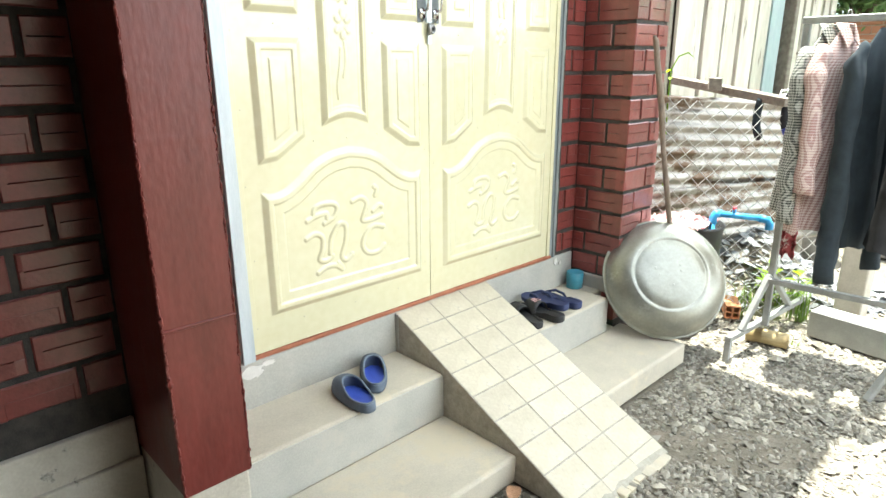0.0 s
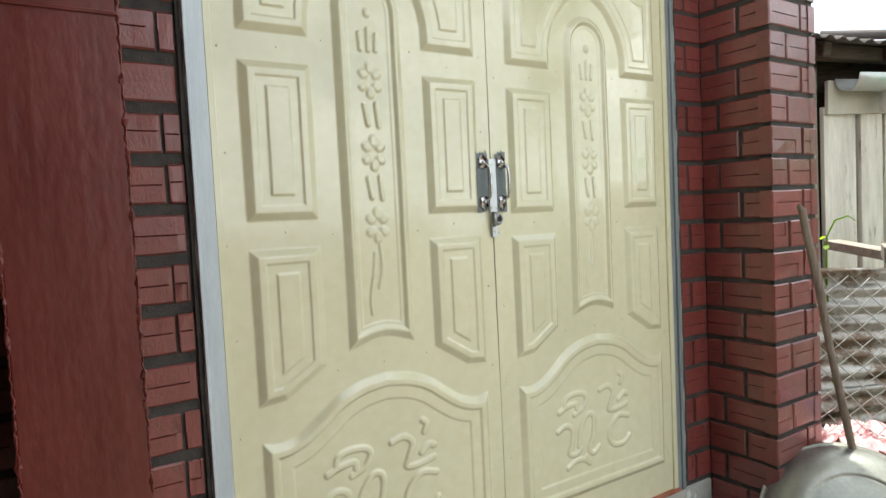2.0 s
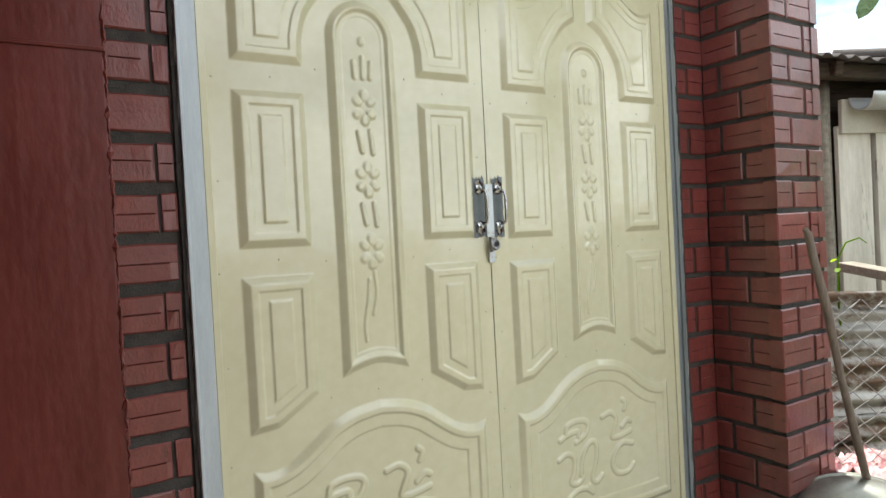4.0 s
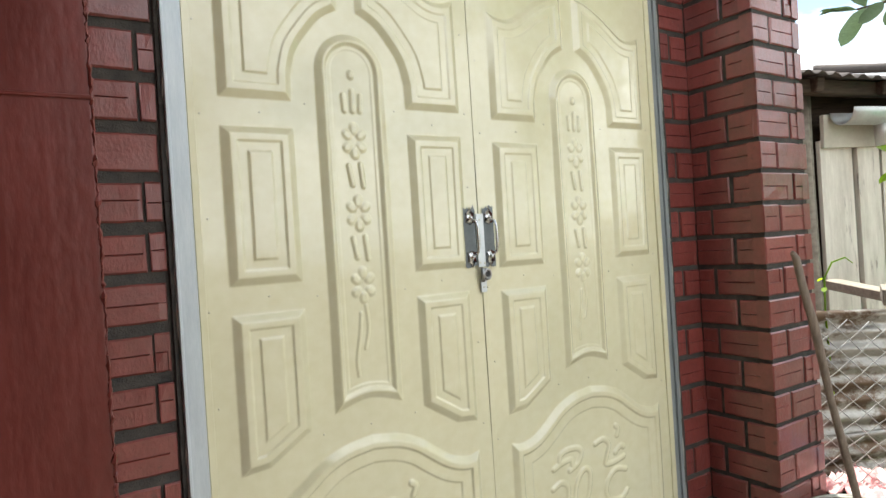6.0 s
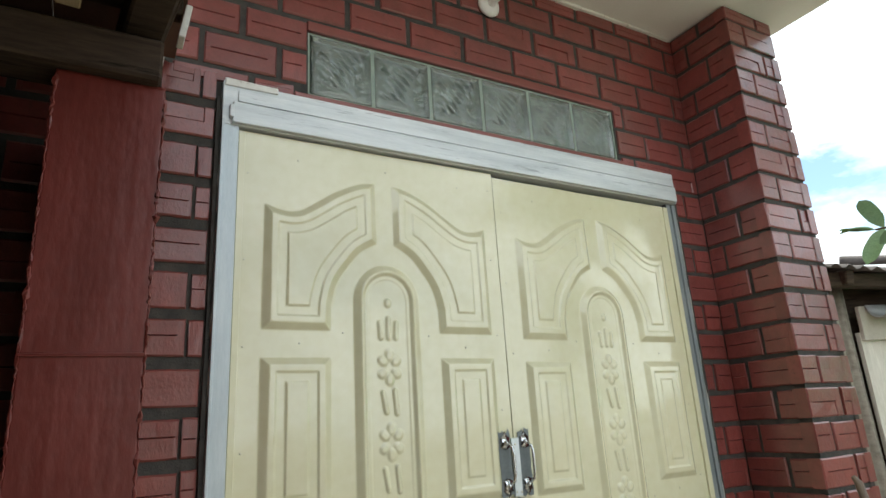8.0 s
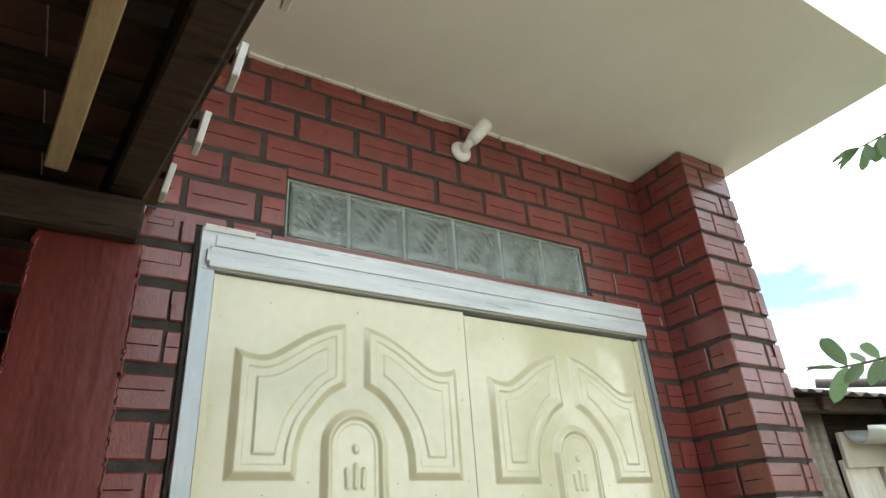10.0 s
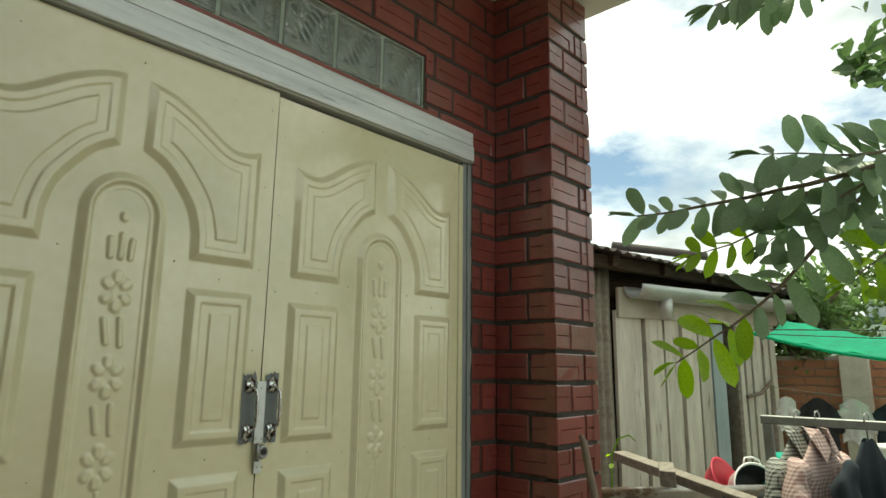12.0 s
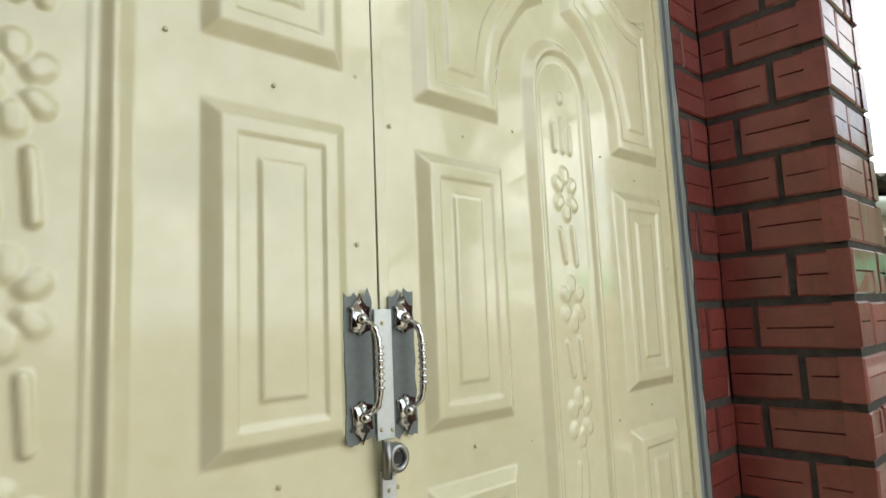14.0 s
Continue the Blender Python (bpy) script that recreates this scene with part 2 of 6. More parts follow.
# Same foam made paler: light on the clog's rim put into the colour.
M_SHOE_LIT = mat("lit_slate_foam", (0.12, 0.16, 0.21), (0.17, 0.21, 0.26), 20, 0.5, 0, 0.2)
M_BLUE = mat("bright_blue_insole", (0.022, 0.06, 0.38), (0.05, 0.10, 0.50), 20, 0.6, 0, 0.2)
M_CUP = mat("teal_plastic", (0.05, 0.24, 0.32), (0.08, 0.30, 0.39), 15, 0.4, 0, 0.05)
M_PIPE = mat("blue_pvc", (0.04, 0.33, 0.72), (0.07, 0.41, 0.80), 15, 0.35, 0, 0.05)
M_TAP = mat("red_plastic", (0.55, 0.05, 0.07), (0.65, 0.08, 0.10), 15, 0.4, 0, 0.05)
M_STICK = mat("stripped_branch", (0.16, 0.12, 0.095), (0.28, 0.22, 0.17), 14, 0.75, 0, 0.5, 120, streak=(6, 6, 1))
M_PINK = mat("pink_printed_cloth", (0.62, 0.22, 0.24), (0.72, 0.40, 0.40), 25, 0.9, 0, 0.4, spots=(0.75, 0.68, 0.66), spot_at=0.52, spot_scale=26)
M_FLORAL = mat("red_floral_cloth", (0.30, 0.05, 0.06), (0.42, 0.10, 0.11), 25, 0.9, 0, 0.4, spots=(0.75, 0.68, 0.66), spot_at=0.55, spot_scale=30)
M_TUB = mat("black_plastic_tub", (0.018, 0.02, 0.022), (0.04, 0.042, 0.045), 9, 0.5, 0, 0.1, spots=(0.16, 0.15, 0.13), spot_at=0.68, spot_scale=12)
M_CLAY = mat("orange_clay_brick", (0.52, 0.22, 0.10), (0.64, 0.31, 0.16), 18, 0.85, 0, 0.5)
M_BAMBOO = mat("dry_bamboo", (0.30, 0.22, 0.10), (0.46, 0.36, 0.18), 14, 0.6, 0, 0.3, streak=(1, 6, 6))
M_BLOCK = mat("cast_concrete", (0.26, 0.27, 0.255), (0.36, 0.37, 0.35), 8, 0.8, 0, 0.4)
M_POST = mat("weathered_post", (0.42, 0.38, 0.31), (0.56, 0.52, 0.44), 8, 0.85, 0, 0.5)
M_RACK = mat("galvanised_angle", (0.27, 0.28, 0.27), (0.40, 0.41, 0.40), 12, 0.5, 0.3, 0.15, spots=(0.30, 0.20, 0.14), spot_at=0.68, spot_scale=14)
M_WIRE = mat("galvanised_wire", (0.34, 0.34, 0.33), (0.50, 0.50, 0.49), 30, 0.4, 0.3, 0.0)
M_SHEET = mat("rusty_corrugated_sheet", (0.20, 0.18, 0.155), (0.50, 0.48, 0.44), 2.6, 0.36, 0.75, 0.25, 60, spots=(0.13, 0.085, 0.055), spot_at=0.50, spot_scale=2.4, streak=(1, 1, 1.6))
M_ROOFING = mat("old_roof_sheet", (0.065, 0.055, 0.052), (0.14, 0.118, 0.108), 4, 0.8, 0.0, 0.3, 60, spots=(0.10, 0.055, 0.035), spot_at=0.58, spot_scale=4)
M_BOARD = mat("grey_weathered_board", (0.50, 0.46, 0.385), (0.72, 0.68, 0.59), 5, 0.8, 0, 0.5, 110, spots=(0.22, 0.19, 0.15), spot_at=0.60, spot_scale=7, vary=0.16, streak=(5, 5, 0.7))
M_BOARD_BLUE = mat("faded_blue_board", (0.33, 0.42, 0.44), (0.45, 0.52, 0.53), 5, 0.8, 0, 0.5, 110, streak=(5, 5, 0.7))
M_PLANK = mat("old_plank", (0.18, 0.15, 0.12), (0.31, 0.275, 0.225), 6, 0.8, 0, 0.5, 110, streak=(0.8, 6, 6))
M_GUTTER = mat("stained_zinc_gutter", (0.44, 0.45, 0.43), (0.62, 0.63, 0.61), 5, 0.45, 0.5, 0.15, spots=(0.32, 0.27, 0.22), spot_at=0.6, spot_scale=6)
M_NET_DARK = mat("dark_green_sheet", (0.03, 0.08, 0.05), (0.06, 0.12, 0.08), 3, 0.6, 0.1, 0.2)
M_NET = mat("green_shade_net", (0.0, 0.30, 0.17), (0.01, 0.42, 0.25), 8, 0.7, 0, 0.3, 300, translucent=0.45)
M_RED_POT = mat("red_plastic_basin", (0.48, 0.02, 0.05), (0.60, 0.04, 0.08), 10, 0.35, 0, 0.05)
M_GREEN_TUB = mat("green_plastic_tub", (0.0, 0.30, 0.20), (0.02, 0.40, 0.28), 10, 0.4, 0, 0.05)
M_CYLINDER = mat("stained_cement_jar", (0.12, 0.12, 0.11), (0.26, 0.25, 0.23), 7, 0.8, 0, 0.4)
M_GRAVEL_BED = mat("stony_soil", (0.15, 0.132, 0.100), (0.245, 0.215, 0.168), 9, 0.95, 0, 1.0, 70, spots=(0.24, 0.20, 0.155), spot_at=0.58, spot_scale=2.2, depth=0.02)
M_STONE = mat("grey_crushed_stone", (0.22, 0.202, 0.165), (0.37, 0.342, 0.285), 8, 0.85, 0, 0.4, 150, island=0.45)
M_SLATE = mat("dark_slate_rubble", (0.13, 0.14, 0.145), (0.26, 0.27, 0.275), 9, 0.8, 0, 0.4, 150, island=0.4)
M_DEAD = mat("dry_leaf", (0.34, 0.17, 0.09), (0.50, 0.30, 0.18), 18, 0.7, 0, 0.3)


def leaf_mat(name, a, b, translucent, vary, rough):
    """Guava leaf: pale midrib, and side veins slanting from it in the blade's own measure."""
    m = mat(name, a, b, 20, rough, 0, 0, 60, vary=vary, translucent=translucent)
    n, l = m.node_tree.nodes, m.node_tree.links
    co = n.new("ShaderNodeTexCoord")
    sep = n.new("ShaderNodeSeparateXYZ")
    l.new(co.outputs["Object"], sep.inputs[0])
    ab = n.new("ShaderNodeMath")
    ab.operation = "ABSOLUTE"
    l.new(sep.outputs["Y"], ab.inputs[0])
    slant = n.new("ShaderNodeMath")
    slant.operation = "MULTIPLY_ADD"
    slant.inputs[1].default_value = -0.75
    l.new(ab.outputs[0], slant.inputs[0])
    l.new(sep.outputs["X"], slant.inputs[2])
    freq = n.new("ShaderNodeMath")
    freq.operation = "MULTIPLY"
    freq.inputs[1].default_value = 82.0
    l.new(slant.outputs[0], freq.inputs[0])
    wave = n.new("ShaderNodeMath")
    wave.operation = "SINE"
    l.new(freq.outputs[0], wave.inputs[0])
    bp = n.new("ShaderNodeBump")
    bp.inputs["Strength"].default_value, bp.inputs["Distance"].default_value = 0.16, 0.003
    l.new(wave.outputs[0], bp.inputs["Height"])
    l.new(bp.outputs[0], n["Principled BSDF"].inputs["Normal"])
    return m


M_LEAF = leaf_mat("guava_leaf", (0.120, 0.172, 0.092), (0.160, 0.226, 0.125), 0.50, 0.3, 0.34)
M_LEAF_YOUNG = leaf_mat("young_guava_leaf", (0.15, 0.25, 0.035), (0.24, 0.35, 0.05), 0.55, 0.2, 0.42)
M_CROWN = mat("guava_crown_leaf", (0.07, 0.12, 0.045), (0.115, 0.175, 0.075), 20, 0.36, 0, 0.25, 60, island=0.3, translucent=0.35)
M_BARK = mat("guava_bark", (0.10, 0.075, 0.05), (0.20, 0.16, 0.11), 14, 0.8, 0, 0.5)
M_GRASS = mat("grass_blade", (0.09, 0.15, 0.03), (0.18, 0.25, 0.06), 14, 0.6, 0, 0.1, island=0.3, translucent=0.4)
M_FOLIAGE = mat("far_foliage", (0.065, 0.115, 0.035), (0.13, 0.19, 0.065), 2, 0.6, 0, 0.1, island=0.5, translucent=0.3)
M_FOLIAGE_PALE = mat("pale_far_foliage", (0.10, 0.17, 0.06), (0.17, 0.25, 0.10), 2, 0.6, 0, 0.1, island=0.4, translucent=0.3)
M_FAR_BRICK = mat("raw_orange_brickwork", (0.36, 0.15, 0.08), (0.48, 0.23, 0.13), 5, 0.9, 0, 0.3, vary=0.2)
M_FAR_MORTAR = mat("far_mortar", (0.30, 0.25, 0.20), (0.40, 0.34, 0.28), 9, 0.9, 0, 0.3)
M_TIN = mat("grey_green_tin_roof", (0.27, 0.33, 0.33), (0.37, 0.43, 0.43), 2, 0.5, 0.3, 0.1)
M_DARK_CLOTH = mat("dark_navy_cloth", (0.014, 0.022, 0.030), (0.032, 0.046, 0.058), 12, 0.9, 0, 0.4, 400)
M_BLACK_CLOTH = mat("black_cloth", (0.012, 0.012, 0.014), (0.035, 0.035, 0.04), 12, 0.9, 0, 0.4, 400)
M_WHITE_CLOTH = mat("white_cloth", (0.62, 0.60, 0.58), (0.75, 0.74, 0.72), 12, 0.9, 0, 0.3, 400)
M_BLUE_CLOTH = mat("blue_cloth", (0.03, 0.05, 0.28), (0.07, 0.09, 0.40), 12, 0.9, 0, 0.3, 400)
M_PINK_CLOTH = mat("dusty_pink_cloth", (0.45, 0.26, 0.26), (0.58, 0.36, 0.35), 12, 0.9, 0, 0.3, 400)
M_CHECK_PINK = checked("pink_gingham", (0.68, 0.56, 0.52), (0.36, 0.20, 0.19), 0.012)
M_CHECK_GREEN = checked("grey_green_gingham", (0.46, 0.46, 0.42), (0.03, 0.035, 0.03), 0.012)

M_GLASS_JOINT = mat("grey_green_joint", (0.26, 0.32, 0.27), (0.36, 0.42, 0.36), 20, 0.7, 0, 0.3)
M_GLASS = bpy.data.materials.new("glass_block")
M_GLASS.use_nodes = True
gb = M_GLASS.node_tree.nodes["Principled BSDF"]
gb.inputs["Base Color"].default_value = (0.50, 0.60, 0.53, 1)
gb.inputs["Roughness"].default_value = 0.06
gb.inputs["IOR"].default_value = 1.7
gb.inputs["Coat Weight"].default_value = 1.0
gb.inputs["Coat Roughness"].default_value = 0.04
gb.inputs["Transmission Weight"].default_value = 0.8
gw = M_GLASS.node_tree.nodes.new("ShaderNodeTexNoise")
gw.inputs["Scale"].default_value = 26
gr = M_GLASS.node_tree.nodes.new("ShaderNodeTexWave")
gr.inputs["Scale"].default_value, gr.inputs["Distortion"].default_value, gr.inputs["Detail Scale"].default_value = 13.0, 9.0, 1.6
gs = M_GLASS.node_tree.nodes.new("ShaderNodeMath")
gs.operation = "MULTIPLY"
M_GLASS.node_tree.links.new(gr.outputs["Fac"], gs.inputs[0])
M_GLASS.node_tree.links.new(gw.outputs["Fac"], gs.inputs[1])
gp = M_GLASS.node_tree.nodes.new("ShaderNodeBump")
gp.inputs["Strength"].default_value, gp.inputs["Distance"].default_value = 0.25, 0.004
M_GLASS.node_tree.links.new(gs.outputs[0], gp.inputs["Height"])
M_GLASS.node_tree.links.new(gp.outputs[0], gb.inputs["Normal"])


# ---- mesh helpers ----
def mesh_of(bm, name, material, smooth=False):
    me = bpy.data.meshes.new(name)
    bmesh.ops.recalc_face_normals(bm, faces=bm.faces)
    bm.to_mesh(me)
    bm.free()
    me.materials.append(material)
    if smooth:
        me.polygons.foreach_set("use_smooth", [True] * len(me.polygons))
    return me


def raw(name, verts, faces, material, smooth=False):
    me = bpy.data.meshes.new(name)
    me.from_pydata(verts, [], faces)
    me.materials.append(material)
    if smooth:
        me.polygons.foreach_set("use_smooth", [True] * len(me.polygons))
    me.update()
    return me


def thing(name, label, category, at=(0, 0, 0), rz=0.0, group="", kind=""):
    ob = new(name)
    ob.empty_display_size = 0.05
    ob.matrix_basis = pose(*at, 0, 0, rz)
    return tagged(ob, label, category, group, kind)


def put(name, me, parent=None, m=None, label=""):
    ob = new(name, me)
    if parent is not None:
        ob.parent = parent
    if m is not None:
        ob.matrix_basis = m
    return tagged(ob, label)


def part(name, bm, material, parent, label="", smooth=False, m=None):
    return put(name, mesh_of(bm, name, material, smooth), parent, m, label)


def structure(name, bm, material, label, category):
    return tagged(put(name, mesh_of(bm, name, material)), label, category, kind="structure")


def box(bm, x0, x1, y0, y1, z0, z1, bevel=0.0):
    geo = bmesh.ops.create_cube(bm, size=1.0)
    vs = geo["verts"]
    for v in vs:
        v.co = Vector(((x0 + x1) / 2 + v.co.x * (x1 - x0), (y0 + y1) / 2 + v.co.y * (y1 - y0), (z0 + z1) / 2 + v.co.z * (z1 - z0)))
    if bevel:
        es = {e for v in vs for e in v.link_edges}
        bmesh.ops.bevel(bm, geom=list(es), offset=bevel, segments=2, profile=0.5, affect="EDGES")
    return bm


def boxes(*specs, bevel=0.0):
    bm = bmesh.new()
    for sp in specs:
        box(bm, *sp, bevel=bevel)
    return bm


def beam(bm, a, b, w, h, bevel=0.002):
    """A squared timber or bar from a to b."""
    a, b = Vector(a), Vector(b)
    m = Matrix.Translation((a + b) / 2) @ (b - a).to_track_quat("X", "Z").to_matrix().to_4x4()
    geo = bmesh.ops.create_cube(bm, size=1.0, matrix=Matrix.Diagonal(((b - a).length, w, h, 1)))
    vs = geo["verts"]
    if bevel:
        res = bmesh.ops.bevel(bm, geom=list({e for v in vs for e in v.link_edges}), offset=bevel, segments=1, affect="EDGES")
        vs = list({v for v in res["verts"]} | {v for v in vs if v.is_valid})
    bmesh.ops.transform(bm, matrix=m, verts=vs)
    return bm


def tube(bm, pts, radii, sides=10, cap=True):
    """A round bar through pts with a radius at each."""
    pts = [Vector(p) for p in pts]
    if not hasattr(radii, "__len__"):
        radii = [radii] * len(pts)
    rings = []
    side = None
    for i, p in enumerate(pts):
        d = (pts[min(i + 1, len(pts) - 1)] - pts[max(i - 1, 0)]).normalized()
        if side is None:
            side = d.orthogonal().normalized()
        side = (side - d * side.dot(d)).normalized()
        up = d.cross(side)
        rings.append([bm.verts.new(p + (side * math.cos(2 * math.pi * k / sides) + up * math.sin(2 * math.pi * k / sides)) * radii[i]) for k in range(sides)])
    for r0, r1 in zip(rings, rings[1:]):
        for k in range(sides):
            bm.faces.new((r0[k], r0[(k + 1) % sides], r1[(k + 1) % sides], r1[k]))
    if cap:
        bm.faces.new(rings[0][::-1])
        bm.faces.new(rings[-1])
    return bm


def lathe(bm, profile, sides=32, close=False):
    """A turned body about z from (radius, height) pairs."""
    rings = []
    for r, z in profile:
        if r < 1e-5:
            rings.append([bm.verts.new((0, 0, z))])
        else:
            rings.append([bm.verts.new((r * math.cos(2 * math.pi * k / sides), r * math.sin(2 * math.pi * k / sides), z)) for k in range(sides)])
    pairs = list(zip(rings, rings[1:]))
    if close:
        pairs.append((rings[-1], rings[0]))
    for r0, r1 in pairs:
        for k in range(sides):
            q = (k + 1) % sides
            if len(r0) == 1 and len(r1) == 1:
                continue
            if len(r0) == 1:
                bm.faces.new((r0[0], r1[q], r1[k]))
            elif len(r1) == 1:
                bm.faces.new((r0[k], r0[q], r1[0]))
            else:
                bm.faces.new((r0[k], r0[q], r1[q], r1[k]))
    return bm


def prism(bm, outline, y0, y1):
    """An outline of (x, z) pushed from y0 to y1."""
    a = [bm.verts.new((x, y0, z)) for x, z in outline]
    b = [bm.verts.new((x, y1, z)) for x, z in outline]
    bm.faces.new(a)
    bm.faces.new(b[::-1])
    for k in range(len(a)):
        q = (k + 1) % len(a)
        bm.faces.new((a[k], b[k], b[q], a[q]))
    return bm


def lump(bm, size=0.003, scale=8.0):
    for v in bm.verts:
        v.co += noise.noise_vector(v.co * scale) * size
    return bm


# ---- the house ----
DOOR_Z, DOOR_H, LEAF_W, DOOR_R = 0.48, 2.10, 0.8135, 1.652
LEAF_STEP = 0.811
COURSE, BRICK_L, JOINT = 0.1145, 0.2125, 0.016
Z0 = 0.472 - 4 * COURSE
WALL_Y, PIER_X0, PIER_X1, PIER_Y = 0.0, 1.862, 2.170, -0.280
SOFFIT = 3.40
COL_X0, COL_X1, COL_Y = -0.396, -0.210, -0.352

back = WALL_Y + 0.009
wall = structure("wall_front", boxes(
    (-3.0, -0.045, back, 0.20, 0.0, SOFFIT + 0.3), (1.70, 2.19, back, 0.20, 0.0, SOFFIT + 0.3),
    (-0.045, 1.70, back, 0.20, 2.952, SOFFIT + 0.3), (-0.045, 0.192, back, 0.20, 2.716, 2.952), (1.432, 1.70, back, 0.20, 2.716, 2.952),
    (-0.045, 1.70, 0.03, 0.20, 0.0, 0.462)), M_MORTAR, "red painted brick house wall with dark mortar joints", "wall")
structure("wall_side", boxes((2.13, 2.19, 0.20, 4.0, 0.0, SOFFIT + 0.3), (-3.0, -2.95, 0.2, 4.0, 0, SOFFIT + 0.3), (-3.0, 2.19, 4.0, 4.05, 0, SOFFIT + 0.3)), M_BRICK, "plain house walls behind the front", "wall")
structure("floor", boxes((-2.95, 2.13, 0.2, 4.0, 0.40, 0.462)), M_CEMENT, "dark indoor cement floor behind the door", "floor")
structure("ceiling", boxes((-3.0, 2.268, -1.05, 0.009, SOFFIT, SOFFIT + 0.09), (-3.0, 2.268, 0.201, 4.05, SOFFIT + 0.301, SOFFIT + 0.36)), M_WHITE, "white plastered roof overhang above the door", "ceiling")
structure("trim", lump(boxes(*[(x, x + 0.125, -0.012, 0.006, SOFFIT - 0.008 - 0.006 * random.random(), SOFFIT - 0.001) for x in [-0.1 + 0.13 * k for k in range(15)]], bevel=0.003), 0.006, 30), M_WHITE, "rough plaster smear along the top of the wall", "trim")
pier = structure("pier", boxes((PIER_X0 + 0.009, PIER_X1 - 0.009, PIER_Y + 0.009, 0.004, 0.0, SOFFIT - 0.001)), M_MORTAR, "square red brick pier beside the double door", "pier")
structure("wall_plinth", lump(boxes((-3.0, COL_X0 - 0.004, -0.02, 0.006, 0.0, 0.425), (-3.0, COL_X0 - 0.004, -0.035, -0.016, 0.0, 0.30), bevel=0.006), 0.004, 18), M_PLINTH, "bare grey concrete plinth below the brickwork", "plinth")

# column with grooves left by its shuttering and a bare foot
column = thing("column", "square plastered column painted brick red with bare cement foot", "column", kind="structure")
def seam(v, pitch, width):
    """Height of the low ridges left at even steps by the shuttering."""
    d = (v / pitch) % 1.0
    d = min(d, 1 - d) * pitch
    return math.exp(-(d / width) ** 2)


rim_pts = [(COL_X0, 0.006 + (COL_Y - 0.006) * k / 16, -1, 0) for k in range(16)] + [(COL_X0 + (COL_X1 - COL_X0) * k / 44, COL_Y, 0, -1) for k in range(45)] + [(COL_X1, COL_Y + (0.006 - COL_Y) * k / 16, 1, 0) for k in range(1, 17)]
verts, faces = [], []
for j in range(241):
    z = 0.325 + (2.462 - 0.325) * j / 240
    for x, y, nx_, ny_ in rim_pts:
        along = x if ny_ else y
        out = 0.00025 * seam(along + 0.002 * noise.noise((z * 2, along, 1)), 0.031, 0.0022) + 0.0006 * seam(z, 0.084, 0.002) + 0.0005 * noise.noise((x * 9, y * 9, z * 6)) + 0.0005 * noise.noise((x * 60, y * 60, z * 45))
        verts.append((x + nx_ * out, y + ny_ * out, z))
m_ = len(rim_pts)
for j in range(240):
    for k in range(m_ - 1):
        faces.append((j * m_ + k, j * m_ + k + 1, (j + 1) * m_ + k + 1, (j + 1) * m_ + k))
faces.append(tuple(range(240 * m_, 241 * m_)))
put("shaft", raw("shaft", verts, faces, M_COLUMN, True), column)
part("foot", lump(boxes((COL_X0 + 0.003, COL_X1 - 0.003, COL_Y + 0.003, 0.003, 0.0, 0.335), bevel=0.008), 0.003, 20), M_PLINTH, column, "bare cement foot of the column")
for x in (COL_X0, COL_X1):
    pts = [(x, COL_Y, 0.33 + 2.12 * k / 300) for k in range(301)]
    part("rough_edge", lump(tube(bmesh.new(), pts, [0.0012 + 0.008 * abs(noise.noise((k * 0.31, x * 9, 2))) ** 1.4 + 0.0025 * abs(noise.noise((k * 0.05, x * 5, 6))) for k in range(301)], 6), 0.0035, 140), M_COLUMN, column)
for z in (0.80, 1.93):
    part("casting_ridge", lump(boxes((COL_X0 - 0.002, COL_X1 + 0.002, COL_Y - 0.0045, COL_Y + 0.004, z - 0.0035, z + 0.0035), bevel=0.002), 0.004, 60), M_COLUMN, column)

# steps and threshold
STEP_R = 1.785
steps = thing("door_steps", "two grey cement steps below the double door, stained and worn", "steps", kind="structure")
bm = boxes((COL_X1, 0.62, -0.28, 0.03, 0.0, 0.29), bevel=0.012)
part("upper_step", lump(bm, 0.003, 9), M_CEMENT, steps)
part("upper_step", lump(boxes((1.168, STEP_R, -0.288, 0.03, 0.0, 0.288), (STEP_R - 0.01, PIER_X0, -0.20, 0.03, 0.0, 0.2875), bevel=0.012), 0.003, 9), M_CEMENT, steps)
part("lower_step", lump(boxes((-0.13, 0.622, -0.65, -0.2795, 0.0, 0.11), bevel=0.012), 0.003, 9), M_CEMENT, steps)
part("lower_step", lump(boxes((1.166, 1.93, -0.645, -0.2875, 0.0, 0.108), (STEP_R, PIER_X0, -0.29, -0.199, 0.0, 0.1078), (PIER_X0 - 0.01, 1.93, -0.44, PIER_Y - 0.0, 0.0, 0.1075), bevel=0.012), 0.003, 9), M_CEMENT, steps)
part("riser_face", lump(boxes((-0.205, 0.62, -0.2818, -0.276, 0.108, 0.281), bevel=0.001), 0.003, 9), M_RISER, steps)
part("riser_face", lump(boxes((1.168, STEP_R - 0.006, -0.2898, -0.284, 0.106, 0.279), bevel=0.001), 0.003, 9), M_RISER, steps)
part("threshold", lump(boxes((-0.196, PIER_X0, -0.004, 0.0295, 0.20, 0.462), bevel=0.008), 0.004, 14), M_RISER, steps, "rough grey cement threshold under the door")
part("door_sill", boxes((-0.005, 1.66, -0.008, 0.029, 0.4635, 0.4785), bevel=0.003), M_RUST, steps, "rust-red strip under the door")
part("cement_upstand", lump(boxes((PIER_X0 - 0.012, PIER_X0 + 0.006, -0.262, -0.02, 0.28, 0.36), bevel=0.008), 0.005, 20), M_RISER, steps)

